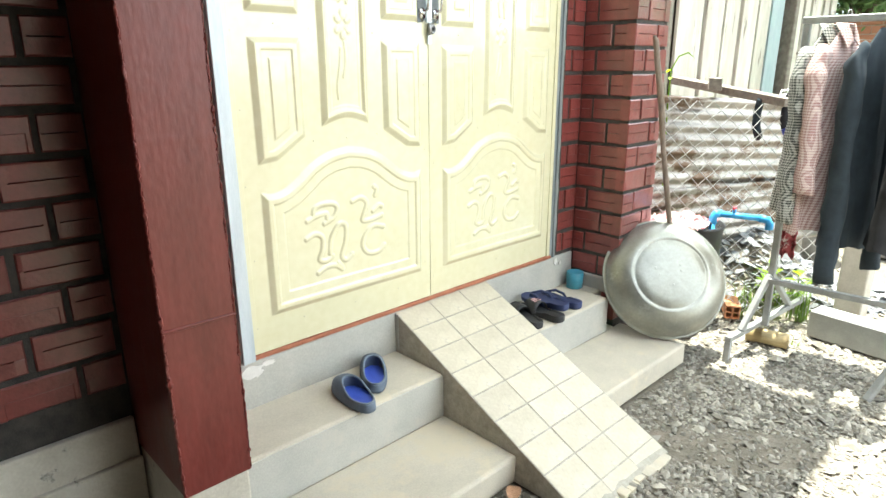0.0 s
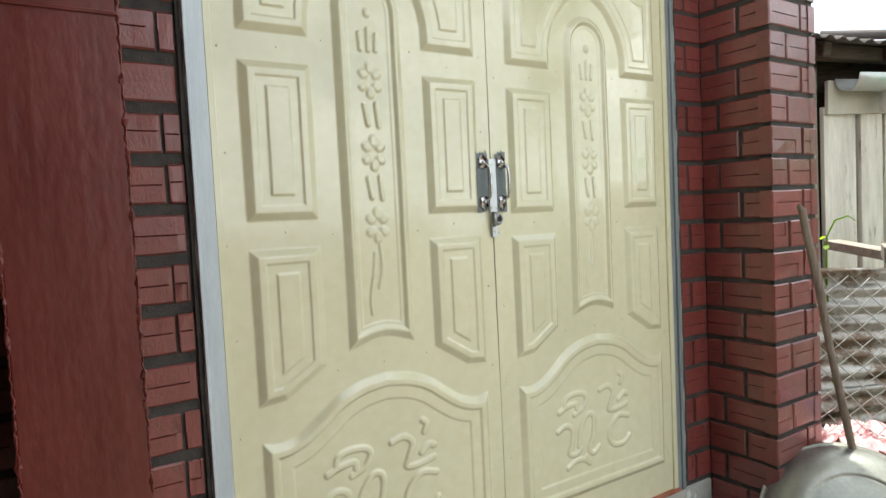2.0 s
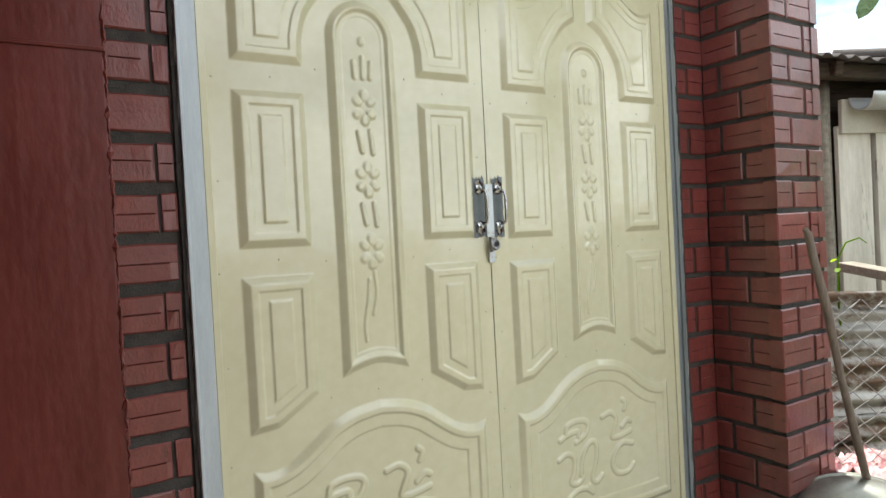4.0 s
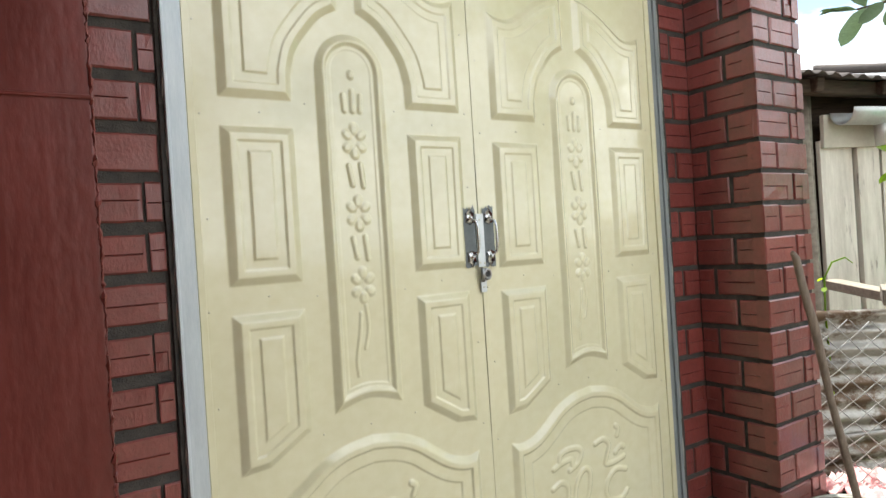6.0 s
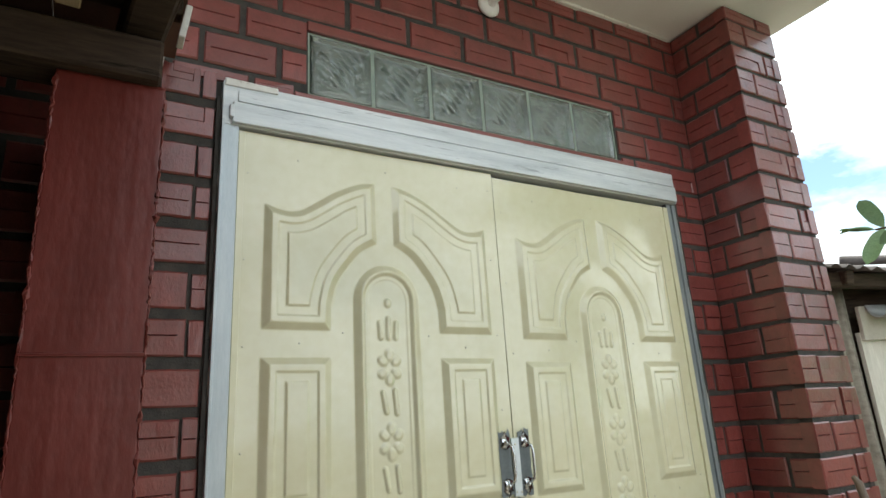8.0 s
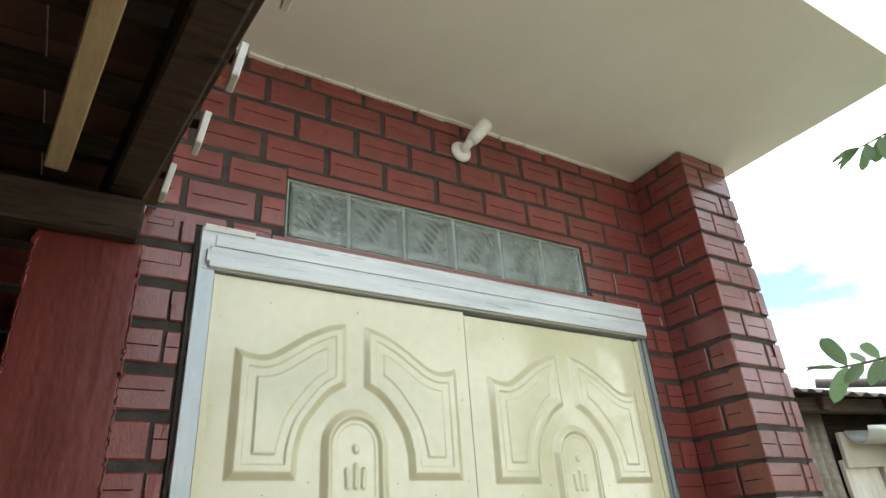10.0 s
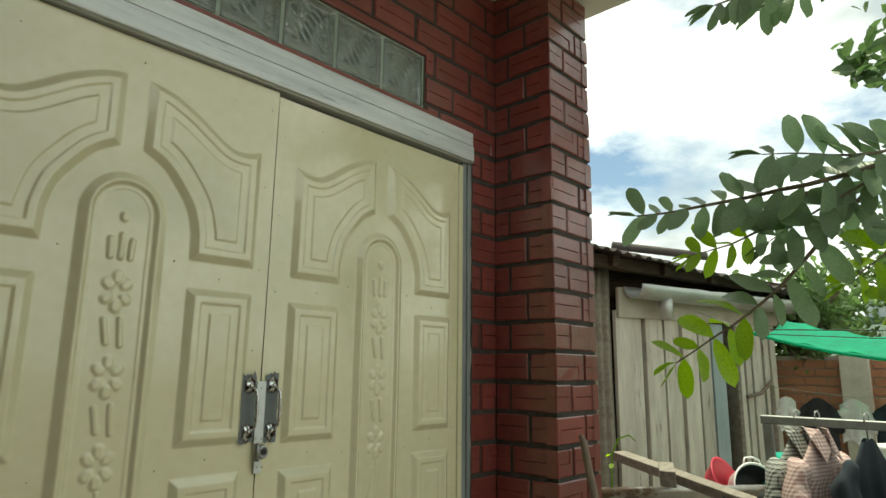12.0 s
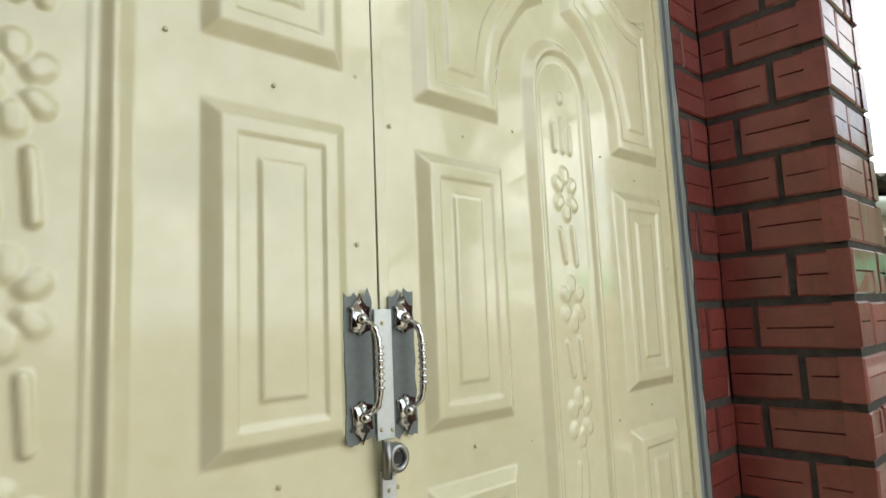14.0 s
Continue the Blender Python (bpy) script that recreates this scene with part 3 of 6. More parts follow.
for x, y, z, w_, h_ in ((-0.06, -0.006, 0.425, 0.10, 0.05), (0.02, -0.006, 0.44, 0.06, 0.02), (1.69, -0.006, 0.435, 0.035, 0.05), (1.735, -0.006, 0.42, 0.02, 0.03)):
    bm = bmesh.new()
    prism(bm, [(x + w_ * (0.5 + 0.5 * math.cos(a)) * (0.7 + 0.5 * abs(noise.noise((a * 2, x, z)))), z + h_ * 0.5 * math.sin(a) * (0.6 + 0.8 * abs(noise.noise((a * 3, z, x))))) for a in np.linspace(0, 6.0, 18)], y - 0.002, y + 0.004)
    part("plaster_smear", bm, M_WHITE_END, steps, "white plaster smear by the jamb")

# ramp with its tiles
RAMP_X0, RAMP_X1, RAMP_L, RAMP_D = 0.618, 1.168, 0.945, 0.452
ramp = thing("tiled_ramp", "narrow cement ramp tiled in beige squares over the steps", "ramp", kind="structure")
bm = bmesh.new()
prof = [(-RAMP_L, 0.004), (0.012, 0.463), (0.012, 0.0), (-RAMP_L, 0.0)]
a = [bm.verts.new((RAMP_X0, y, z)) for y, z in prof]
b = [bm.verts.new((RAMP_X1, y, z)) for y, z in prof]
bm.faces.new(a), bm.faces.new(b[::-1])
for k in range(4):
    bm.faces.new((a[k], a[(k + 1) % 4], b[(k + 1) % 4], b[k]))
part("ramp_body", bm, M_GROUT, ramp)
part("crumbled_edge", lump(boxes(*[(RAMP_X0 + 0.03 + 0.055 * k, RAMP_X0 + 0.07 + 0.058 * k, -RAMP_L - 0.012 - 0.016 * random.random(), -RAMP_L + 0.06, -0.01, 0.004 + 0.006 * random.random()) for k in range(9)], bevel=0.003), 0.007, 60), M_CEMENT, ramp, "crumbled cement edge at the foot of the ramp")
part("ramp_cheek", boxes((RAMP_X0 - 0.004, RAMP_X0 + 0.001, -0.02, 0.008, 0.30, 0.455)), M_RISER, ramp)
slope = math.atan2(0.459, RAMP_L + 0.012)
length = math.hypot(0.459, RAMP_L + 0.012)
TW, TL = (RAMP_X1 - RAMP_X0) / 3, length / 8.6
tile_mesh = mesh_of(boxes((-TW / 2 + 0.003, TW / 2 - 0.003, -TL / 2 + 0.003, TL / 2 - 0.003, -0.004, 0.004), bevel=0.0016), "tile", M_TILE)


def chipped_tile(seed):
    """A tile of the last row, its lower edge broken off unevenly."""
    rnd = random.Random(seed)
    n = 9
    low = [-TL * (0.16 + 0.20 * rnd.random()) for _ in range(n)]
    bm = bmesh.new()
    pts = [(-TW / 2 + 0.0021 + (TW - 0.0042) * k / (n - 1), low[k]) for k in range(n)] + [(TW / 2 - 0.0021, TL * 0.3 - 0.0021), (-TW / 2 + 0.0021, TL * 0.3 - 0.0021)]
    a = [bm.verts.new((x, y, -0.004)) for x, y in pts]
    b = [bm.verts.new((x, y, 0.004 - (0.003 if k < n else 0))) for k, (x, y) in enumerate(pts)]
    bm.faces.new(a[::-1]), bm.faces.new(b)
    for k in range(len(pts)):
        bm.faces.new((a[k], a[(k + 1) % len(pts)], b[(k + 1) % len(pts)], b[k]))
    return mesh_of(bm, "tile", M_TILE)


for i in range(3):
    for j in range(9):
        along = (j + 0.5) * TL if j < 8 else 8 * TL + 0.3 * TL
        y = 0.012 - along * math.cos(slope)
        z = 0.463 - along * math.sin(slope)
        put("tile", tile_mesh if j < 8 else chipped_tile(i + 5), ramp, pose(RAMP_X0 + (i + 0.5) * TW + random.uniform(-0.0012, 0.0012), y, z - 0.0022, math.degrees(slope) + random.uniform(-0.5, 0.5), random.uniform(-0.4, 0.4), random.uniform(-0.7, 0.7)))

# ---- the double door ----
def seg_dist(U, V, a, b):
    ax, ay = a
    bx, by = b
    dx, dy = bx - ax, by - ay
    t = np.clip(((U - ax) * dx + (V - ay) * dy) / (dx * dx + dy * dy + 1e-12), 0, 1)
    return np.hypot(U - ax - t * dx, V - ay - t * dy)


def inside(U, V, poly):
    res = np.zeros(U.shape, bool)
    for (x0, y0), (x1, y1) in zip(poly, poly[1:] + poly[:1]):
        if y0 != y1:
            res ^= ((y0 > V) != (y1 > V)) & (U < (x1 - x0) * (V - y0) / (y1 - y0) + x0)
    return res


def ease(t):
    t = np.clip(t, 0, 1)
    return t * t * (3 - 2 * t)


def chamfer(t):
    """A straight slope with only its two corners rounded."""
    t = np.clip(t, 0, 1)
    r = 0.14
    low, high = t * t / (2 * r * (1 - r)), 1 - (1 - t) ** 2 / (2 * r * (1 - r))
    return np.where(t < r, low, np.where(t > 1 - r, high, (t - r / 2) / (1 - r)))


def smooth_line(pts, n=6):
    """A Catmull-Rom curve through pts."""
    res = []
    p = [pts[0]] + list(pts) + [pts[-1]]
    for i in range(1, len(p) - 2):
        for k in range(n):
            t = k / n
            res.append(tuple(0.5 * (2 * p[i][c] + (p[i + 1][c] - p[i - 1][c]) * t + (2 * p[i - 1][c] - 5 * p[i][c] + 4 * p[i + 1][c] - p[i + 2][c]) * t * t
                                    + (3 * p[i][c] - p[i - 1][c] - 3 * p[i + 1][c] + p[i + 2][c]) * t ** 3) for c in (0, 1)))
    return res + [pts[-1]]


MID = 0.420


def mirrored(poly):
    return [(2 * MID - u, v) for u, v in poly][::-1]


def leaf_outlines():
    top = [(0.071, 1.56), (0.071, 1.90)] + smooth_line([(0.074, 1.90), (0.12, 1.886), (0.165, 1.89), (0.22, 1.925), (0.266, 1.957), (0.336, 1.992), (0.394, 2.004)]) \
        + smooth_line([(0.396, 1.815), (0.345, 1.785), (0.305, 1.738), (0.274, 1.69), (0.258, 1.63)]) + [(0.256, 1.56)]
    middle = [(0.071, 1.098), (0.071, 1.493), (0.256, 1.493), (0.256, 1.098)]
    low = [(0.071, 0.638), (0.071, 1.03), (0.256, 1.03), (0.256, 0.716), (0.145, 0.645)]
    column_panel = [(0.318, 0.742), (0.318, 1.65)] + [(MID - 0.102 * math.cos(a), 1.65 + 0.105 * math.sin(a)) for a in np.linspace(0.1, math.pi - 0.1, 18)] \
        + [(0.522, 1.65), (0.522, 0.742)] + smooth_line([(0.515, 0.744), (MID, 0.768), (0.325, 0.744)])
    arch = smooth_line([(0.073, 0.552), (0.115, 0.543), (0.165, 0.556), (0.215, 0.588), (0.273, 0.63), (0.34, 0.658), (MID, 0.671)])
    bottom = [(0.073, 0.122)] + arch + mirrored(arch)[1:] + [(2 * MID - 0.073, 0.122)]
    return top, middle, low, column_panel, bottom


def leaf_mesh():
    nu, nv = 320, 800
    us, vs = np.linspace(0, LEAF_W, nu), np.linspace(0, DOOR_H, nv)
    U, V = np.meshgrid(us, vs)
    Hh = np.zeros(U.shape)
    top, middle, low, centre, bottom = leaf_outlines()
    for poly, narrow in ((top, 0), (mirrored(top), 0), (middle, 0), (mirrored(middle), 0), (low, 0), (mirrored(low), 0), (centre, 1), (bottom, 2)):
        d = np.full(U.shape, 9.0)
        for a, b in zip(poly, poly[1:] + poly[:1]):
            d = np.minimum(d, seg_dist(U, V, a, b))
        d = np.where(inside(U, V, poly), d, -d)
        h = 0.0128 * chamfer(d / 0.022)
        if narrow == 1:
            h = h - 0.008 * chamfer((d - 0.024) / 0.011) - 0.0015 * chamfer((d - 0.043) / 0.003)
        elif narrow == 2:
            h = h - 0.0050 * chamfer((d - 0.034) / 0.007) - 0.0032 * chamfer((d - 0.072) / 0.005)
        else:
            h = h - 0.0032 * chamfer((d - 0.036) / 0.005) + 0.0034 * chamfer((d - 0.061) / 0.006)
        Hh = np.where(d > 0, h, Hh)

    def blob(a, b, r, tall=0.0048):
        nonlocal Hh
        near = seg_dist(U, V, a, b) / r
        Hh = np.maximum(Hh, np.where(near < 1, base_at(a) + tall * chamfer((1 - near) / 0.62), -1))

    def base_at(p):
        return float(Hh0[min(nv - 1, int(p[1] / DOOR_H * (nv - 1))), min(nu - 1, int(p[0] / LEAF_W * (nu - 1)))])

    Hh0 = Hh.copy()
    # sprays of flowers down the middle panel
    blob((MID, 1.640), (MID, 1.646), 0.012)
    for du in (-0.026, 0.0, 0.024):
        blob((MID + du, 1.600 - abs(du) * 0.5), (MID + du * 0.9, 1.545), 0.0085)
    for zc in (1.465, 1.270, 1.075):
        for k in range(6):
            a = math.pi / 6 + k * math.pi / 3
            blob((MID + 0.026 * math.cos(a), zc + 0.038 * math.sin(a)), (MID + 0.020 * math.cos(a), zc + 0.028 * math.sin(a)), 0.0150, 0.0042)
    for zc in (1.368, 1.172):
        blob((MID - 0.021, zc + 0.030), (MID - 0.012, zc - 0.022), 0.0085)
        blob((MID + 0.014, zc + 0.034), (MID + 0.019, zc - 0.026), 0.0085)
    tail = smooth_line([(MID - 0.012, 1.000), (MID - 0.018, 0.945), (MID - 0.030, 0.880), (MID - 0.028, 0.835)])
    for a, b in zip(tail, tail[1:]):
        blob(a, b, 0.006, 0.003)
    tail = smooth_line([(MID + 0.004, 1.020), (MID + 0.008, 0.960), (MID - 0.004, 0.905)])
    for a, b in zip(tail, tail[1:]):
        blob(a, b, 0.006, 0.003)
    # scrollwork in the arched panel
    strokes = [[(0.262, 0.446), (0.268, 0.468), (0.300, 0.478), (0.345, 0.474), (0.362, 0.455), (0.345, 0.425), (0.305, 0.408)], [(0.236, 0.428), (0.268, 0.440), (0.312, 0.444), (0.318, 0.425)],
               [(0.228, 0.365), (0.262, 0.378), (0.292, 0.360), (0.290, 0.315), (0.276, 0.282), (0.305, 0.270), (0.330, 0.284)],
               [(0.322, 0.295), (0.330, 0.350), (0.365, 0.395), (0.395, 0.385), (0.392, 0.330), (0.372, 0.275), (0.392, 0.256), (0.418, 0.272)],
               [(0.268, 0.232), (0.305, 0.248), (0.345, 0.244), (0.372, 0.225), (0.356, 0.250)],
               [(0.428, 0.470), (0.466, 0.478), (0.492, 0.455), (0.478, 0.415), (0.472, 0.392), (0.505, 0.388), (0.560, 0.398)], [(0.520, 0.420), (0.545, 0.438), (0.562, 0.432)],
               [(0.566, 0.352), (0.520, 0.362), (0.482, 0.335), (0.468, 0.295), (0.492, 0.262), (0.540, 0.258), (0.568, 0.278)], [(0.532, 0.478), (0.540, 0.500), (0.528, 0.512)]]
    for st in strokes:
        line = smooth_line(st)
        for a, b in zip(line, line[1:]):
            blob(a, b, 0.0115, 0.0048)
    # slight buckling of the sheet
    Hh = Hh + 0.0016 * np.sin(U * 9 + 1.3) * np.sin(V * 4.1) + 0.0006 * np.sin(U * 21 + V * 7) + 0.0005 * np.sin(U * 13 - V * 11 + 2)
    verts = np.stack([U.ravel(), -Hh.ravel(), V.ravel()], 1)
    idx = np.arange(nu * nv).reshape(nv, nu)
    faces = np.stack([idx[:-1, :-1].ravel(), idx[:-1, 1:].ravel(), idx[1:, 1:].ravel(), idx[1:, :-1].ravel()], 1)
    return raw("pressed_sheet", verts.tolist(), faces.tolist(), M_CREAM, True)


def screw_mesh():
    return mesh_of(lathe(bmesh.new(), [(0.0029, 0), (0.0027, 0.0009), (0.0016, 0.0015), (0.0, 0.0016)], 8), "screw", M_SCREW, True)


SCREW = screw_mesh()
leaf = thing("door_leaf", "cream painted pressed steel door leaf with embossed panels", "door", (0, 0.0, DOOR_Z), group="leaves of the double door")
put("pressed_sheet", leaf_mesh(), leaf)
part("core", boxes((0.004, LEAF_W - 0.004, 0.0035, 0.036, 0.002, DOOR_H - 0.002)), M_CREAM, leaf)
part("edge_strip", boxes((0.0005, 0.017, -0.0035, 0.034, 0.001, DOOR_H - 0.001), bevel=0.001), M_CREAM, leaf)
spots = [(0.026, 0.10 + 0.235 * k) for k in range(9)] + [(0.789, 0.16 + 0.235 * k) for k in range(9)] + [
    (0.165, 2.04), (0.165, 1.525), (0.165, 1.065), (0.43, 2.045), (0.675, 2.04), (0.675, 1.525), (0.675, 1.065), (0.29, 1.55), (0.29, 1.06), (0.55, 1.55),
    (0.55, 1.05), (0.29, 0.70), (0.56, 0.71), (0.42, 0.70), (0.20, 0.08), (0.42, 0.08), (0.64, 0.08), (0.34, 1.81), (0.50, 1.81), (0.62, 1.88)]
for u, v in spots:
    put("screw", SCREW, leaf, pose(u + random.uniform(-0.006, 0.006), -0.0008, v + random.uniform(-0.01, 0.01), 90, 0, 0))
copy_thing(leaf, pose(LEAF_STEP + 0.006, 0.005, DOOR_Z - 0.010))


def ragged(bm, x0, x1, z0, z1, y, seed):
    rnd = random.Random(seed)
    n = 14
    left = [(x0 + rnd.uniform(-0.0015, 0.0015), z0 + (z1 - z0) * k / n) for k in range(1, n)]
    right = [(x1 + rnd.uniform(-0.0015, 0.002), z0 + (z1 - z0) * k / n) for k in range(1, n)]
    topline = [(x0 + (x1 - x0) * k / 8, z1 + rnd.uniform(-0.008, 0.008)) for k in range(9)]
    lowline = [(x0 + (x1 - x0) * k / 8, z0 + rnd.uniform(-0.006, 0.006)) for k in range(9)]
    return prism(bm, lowline + right + topline[::-1] + left[::-1], y, y + 0.001)


def pull_handle(x, y):
    """A cast chrome pull: two star plates and a beaded grip."""
    h = thing("pull_handle", "chrome pull handle with ornate rosettes on bare grey patch", "door handle", (x, y, DOOR_Z), group="handles of the double door")
    part("bare_patch", ragged(bmesh.new(), -0.021, 0.020, 1.098, 1.279, -0.0062, int(x * 1000)), M_PRIMER, h, "ragged patch of unpainted grey metal")
    for z, s in ((1.246, 1), (1.128, -1)):
        bm = bmesh.new()
        half = [(0.004, 0.020), (0.009, 0.0145), (0.0172, 0.0150), (0.0118, 0.008), (0.0122, -0.006), (0.0158, -0.015), (0.0070, -0.0145)]
        outline = [(0.0, 0.033)] + half + [(0.0, -0.021)] + [(-px, pz) for px, pz in half[::-1]]
        pts = [(px, z + s * pz) for px, pz in outline]
        prism(bm, pts, -0.0115, -0.006)
        bmesh.ops.bevel(bm, geom=list(bm.edges), offset=0.0012, segments=2, affect="EDGES")
        part("rosette", bm, M_CHROME, h, smooth=True)
        part("knob", lathe(bmesh.new(), [(0.0065, 0), (0.0068, 0.004), (0.005, 0.009), (0.0, 0.011)], 14), M_CHROME, h, smooth=True, m=pose(0, -0.011, z, 90, 0, 0))
    grip = smooth_line([(1.243, 0.010), (1.237, 0.022), (1.222, 0.029), (1.187, 0.031), (1.152, 0.029), (1.137, 0.022), (1.131, 0.010)], 5)
    part("grip", tube(bmesh.new(), [(0.004 + 0.008 * min(1, o / 0.03), -o, z) for z, o in grip], [0.0042 + 0.0008 * math.sin(z * 480) for z, o in grip], 10), M_CHROME, h, smooth=True)
    for k in range(7):
        bead = lathe(bmesh.new(), [(0.0, -0.0035), (0.0045, -0.002), (0.0062, 0.0), (0.0045, 0.002), (0.0, 0.0035)], 10)
        part("bead", bead, M_CHROME, h, smooth=True, m=pose(0.012, -0.031, 1.163 + 0.008 * k))
    return h


pull_handle(0.778, 0.0)
pull_handle(0.850, 0.004)
meet = thing("meeting_strip", "pale zinc cover strip between the two door leaves", "strip", (0, 0, DOOR_Z))
part("strip", boxes((0.800, 0.827, -0.0095, -0.0042, 1.097, 1.258), bevel=0.0008), M_STRIP, meet)
part("strip", boxes((0.805, 0.826, -0.0095, -0.0042, 1.020, 1.060), bevel=0.0008), M_STRIP, meet)
for u, v in ((0.812, 1.240), (0.806, 1.110), (0.823, 1.108), (0.815, 1.036)):
    put("screw", SCREW, meet, pose(u, -0.0096, v, 90, 0, 0))
hasp = thing("hasp", "dull steel hasp eye with a round hole", "hasp", (0.808, -0.004, DOOR_Z + 1.074))
ring = [(0.0, -0.020), (0.012, -0.020), (0.024, -0.017), (0.031, -0.008), (0.032, 0.002), (0.028, 0.013), (0.018, 0.019), (0.0, 0.019)]
bm = prism(bmesh.new(), ring, -0.011, -0.007)
part("plate", bm, M_STEEL, hasp)
bm = bmesh.new()
tube(bm, [(0.017 + 0.012 * math.cos(a), -0.013, 0.0 + 0.014 * math.sin(a)) for a in np.linspace(0, 2 * math.pi, 20)], 0.0042, 8, False)
part("eye", bm, M_STEEL, hasp, smooth=True)
part("pin_hole", lathe(bmesh.new(), [(0.0, 0), (0.0075, 0.0), (0.0075, 0.0012), (0.0, 0.0012)], 14), M_BLACK, hasp, m=pose(0.017, -0.0112, 0.0, 90, 0, 0))
part("hinge", tube(bmesh.new(), [(0.0, -0.013, -0.022), (0.0, -0.013, 0.022)], 0.0055, 10), M_STEEL, hasp, smooth=True)

door_frame = thing("door_frame", "brushed grey steel frame round the double door", "door frame", kind="structure")
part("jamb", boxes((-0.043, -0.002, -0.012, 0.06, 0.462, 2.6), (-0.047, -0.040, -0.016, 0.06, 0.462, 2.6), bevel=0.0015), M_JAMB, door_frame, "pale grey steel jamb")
part("jamb", boxes((1.656, 1.682, 0.004, 0.06, 0.462, 2.6), (1.680, 1.697, -0.004, 0.06, 0.462, 2.6), bevel=0.0015), M_FRAME_SHADE, door_frame, "grey steel jamb, coloured darker for its shaded side")
part("head", boxes((-0.047, 1.700, -0.014, 0.06, 2.585, 2.714), bevel=0.002), M_FRAME, door_frame)
part("head_ridge", boxes((-0.022, 1.690, -0.028, -0.013, 2.588, 2.650), bevel=0.003), M_FRAME, door_frame)
part("head_ridge", boxes((-0.008, 1.690, -0.019, -0.013, 2.656, 2.690), bevel=0.002), M_FRAME, door_frame)
part("head_end", boxes((-0.030, -0.019, -0.030, -0.013, 2.602, 2.640), bevel=0.002), M_FRAME, door_frame)
part("leaf_flange", boxes((1.630, 1.653, -0.002, 0.034, DOOR_Z - 0.006, DOOR_Z + DOOR_H - 0.012), bevel=0.001), M_CREAM, door_frame, "cream painted edge of the door")
part("head_smear", lump(boxes((-0.045, 0.10, -0.017, -0.012, 2.700, 2.722), bevel=0.003), 0.006, 40), M_WHITE_END, door_frame)
for x in (-0.054, 1.706):
    part("mortar_band", lump(boxes(*[(x - 0.006, x + 0.006, -0.003, 0.008, 0.47 + 0.22 * k, 0.69 + 0.22 * k) for k in range(10)], bevel=0.002), 0.005, 45), M_MORTAR, door_frame, "dark mortar along the jamb")
    pts = [(x + (0.006 if x < 0 else -0.006) + 0.0015 * noise.noise((k * 0.31, x, 8)), -0.002, 0.47 + 2.2 * k / 220) for k in range(221)]
    part("putty", tube(bmesh.new(), pts, [max(0.0003, 0.0048 * noise.noise((k * 0.13, x * 3, 5)) + 0.0006) for k in range(221)], 6), M_RISER, door_frame, "smeared grey putty along the jambs")

# glass blocks over the door
blocks = thing("glass_block_window", "row of six patterned glass blocks above the door", "window", kind="structure")
part("surround", boxes((0.190, 1.434, 0.012, 0.19, 2.733, 2.745), (0.190, 1.434, 0.012, 0.19, 2.945, 2.953), (0.190, 0.198, 0.012, 0.19, 2.745, 2.945), (1.426, 1.434, 0.012, 0.19, 2.745, 2.945)), M_GLASS_JOINT, blocks)
part("upper_lip", lump(boxes((0.188, 1.436, -0.001, 0.02, 2.953, 2.986), bevel=0.003), 0.003, 30), M_BRICK, blocks)
part("lower_lip", lump(boxes((0.15, 1.45, -0.003, 0.02, 2.716, 2.734), bevel=0.003), 0.003, 30), M_BRICK, blocks)
PITCH = (1.426 - 0.198) / 6
bm = bmesh.new()
nn = 56
grid = [[None] * nn for _ in range(nn)]
for i in range(nn):
    for j in range(nn):
        u, v = -1 + 2 * i / (nn - 1), -1 + 2 * j / (nn - 1)
        inner = max(abs(u), abs(v))
        ripple = math.exp(-((u - v + 0.0 + 0.25 * math.sin(2 * (u + v))) / 0.42) ** 2) if v > -0.62 else 0.0
        speckle = math.exp(-((u + 0.55) ** 2 + (v - 0.45) ** 2) / 0.10) + math.exp(-((u - 0.5) ** 2 + (v + 0.30) ** 2) / 0.10)
        y = 0.0 if inner > 0.93 else 0.010 if inner > 0.84 else 0.007 - 0.0062 * ripple * math.sin(17 * (u + v) + 4 * (u - v) ** 2) - 0.014 * min(1, speckle) * noise.noise((u * 6.3, v * 6.3, 1))
        grid[i][j] = bm.verts.new((u * 0.095, y, v * 0.0985))
for i in range(nn - 1):
    for j in range(nn - 1):
        bm.faces.new((grid[i][j], grid[i + 1][j], grid[i + 1][j + 1], grid[i][j + 1]))
edge = [grid[i][0] for i in range(nn)] + [grid[nn - 1][j] for j in range(1, nn)] + [grid[i][nn - 1] for i in range(nn - 2, -1, -1)] + [grid[0][j] for j in range(nn - 2, 0, -1)]
rear = [bm.verts.new((v.co.x, 0.08, v.co.z)) for v in edge]
for k in range(len(edge)):
    q = (k + 1) % len(edge)
    bm.faces.new((edge[k], edge[q], rear[q], rear[k]))
bm.faces.new(rear)
glass_mesh = mesh_of(bm, "glass_block", M_GLASS, True)
for k in range(6):
    put("glass_block", glass_mesh, blocks, pose(0.198 + PITCH * (k + 0.5), 0.010, 2.845))
    if k:
        x = 0.198 + PITCH * k
        part("joint", boxes((x - 0.0065, x + 0.0065, 0.013, 0.12, 2.746, 2.944)), M_GLASS_JOINT, blocks)

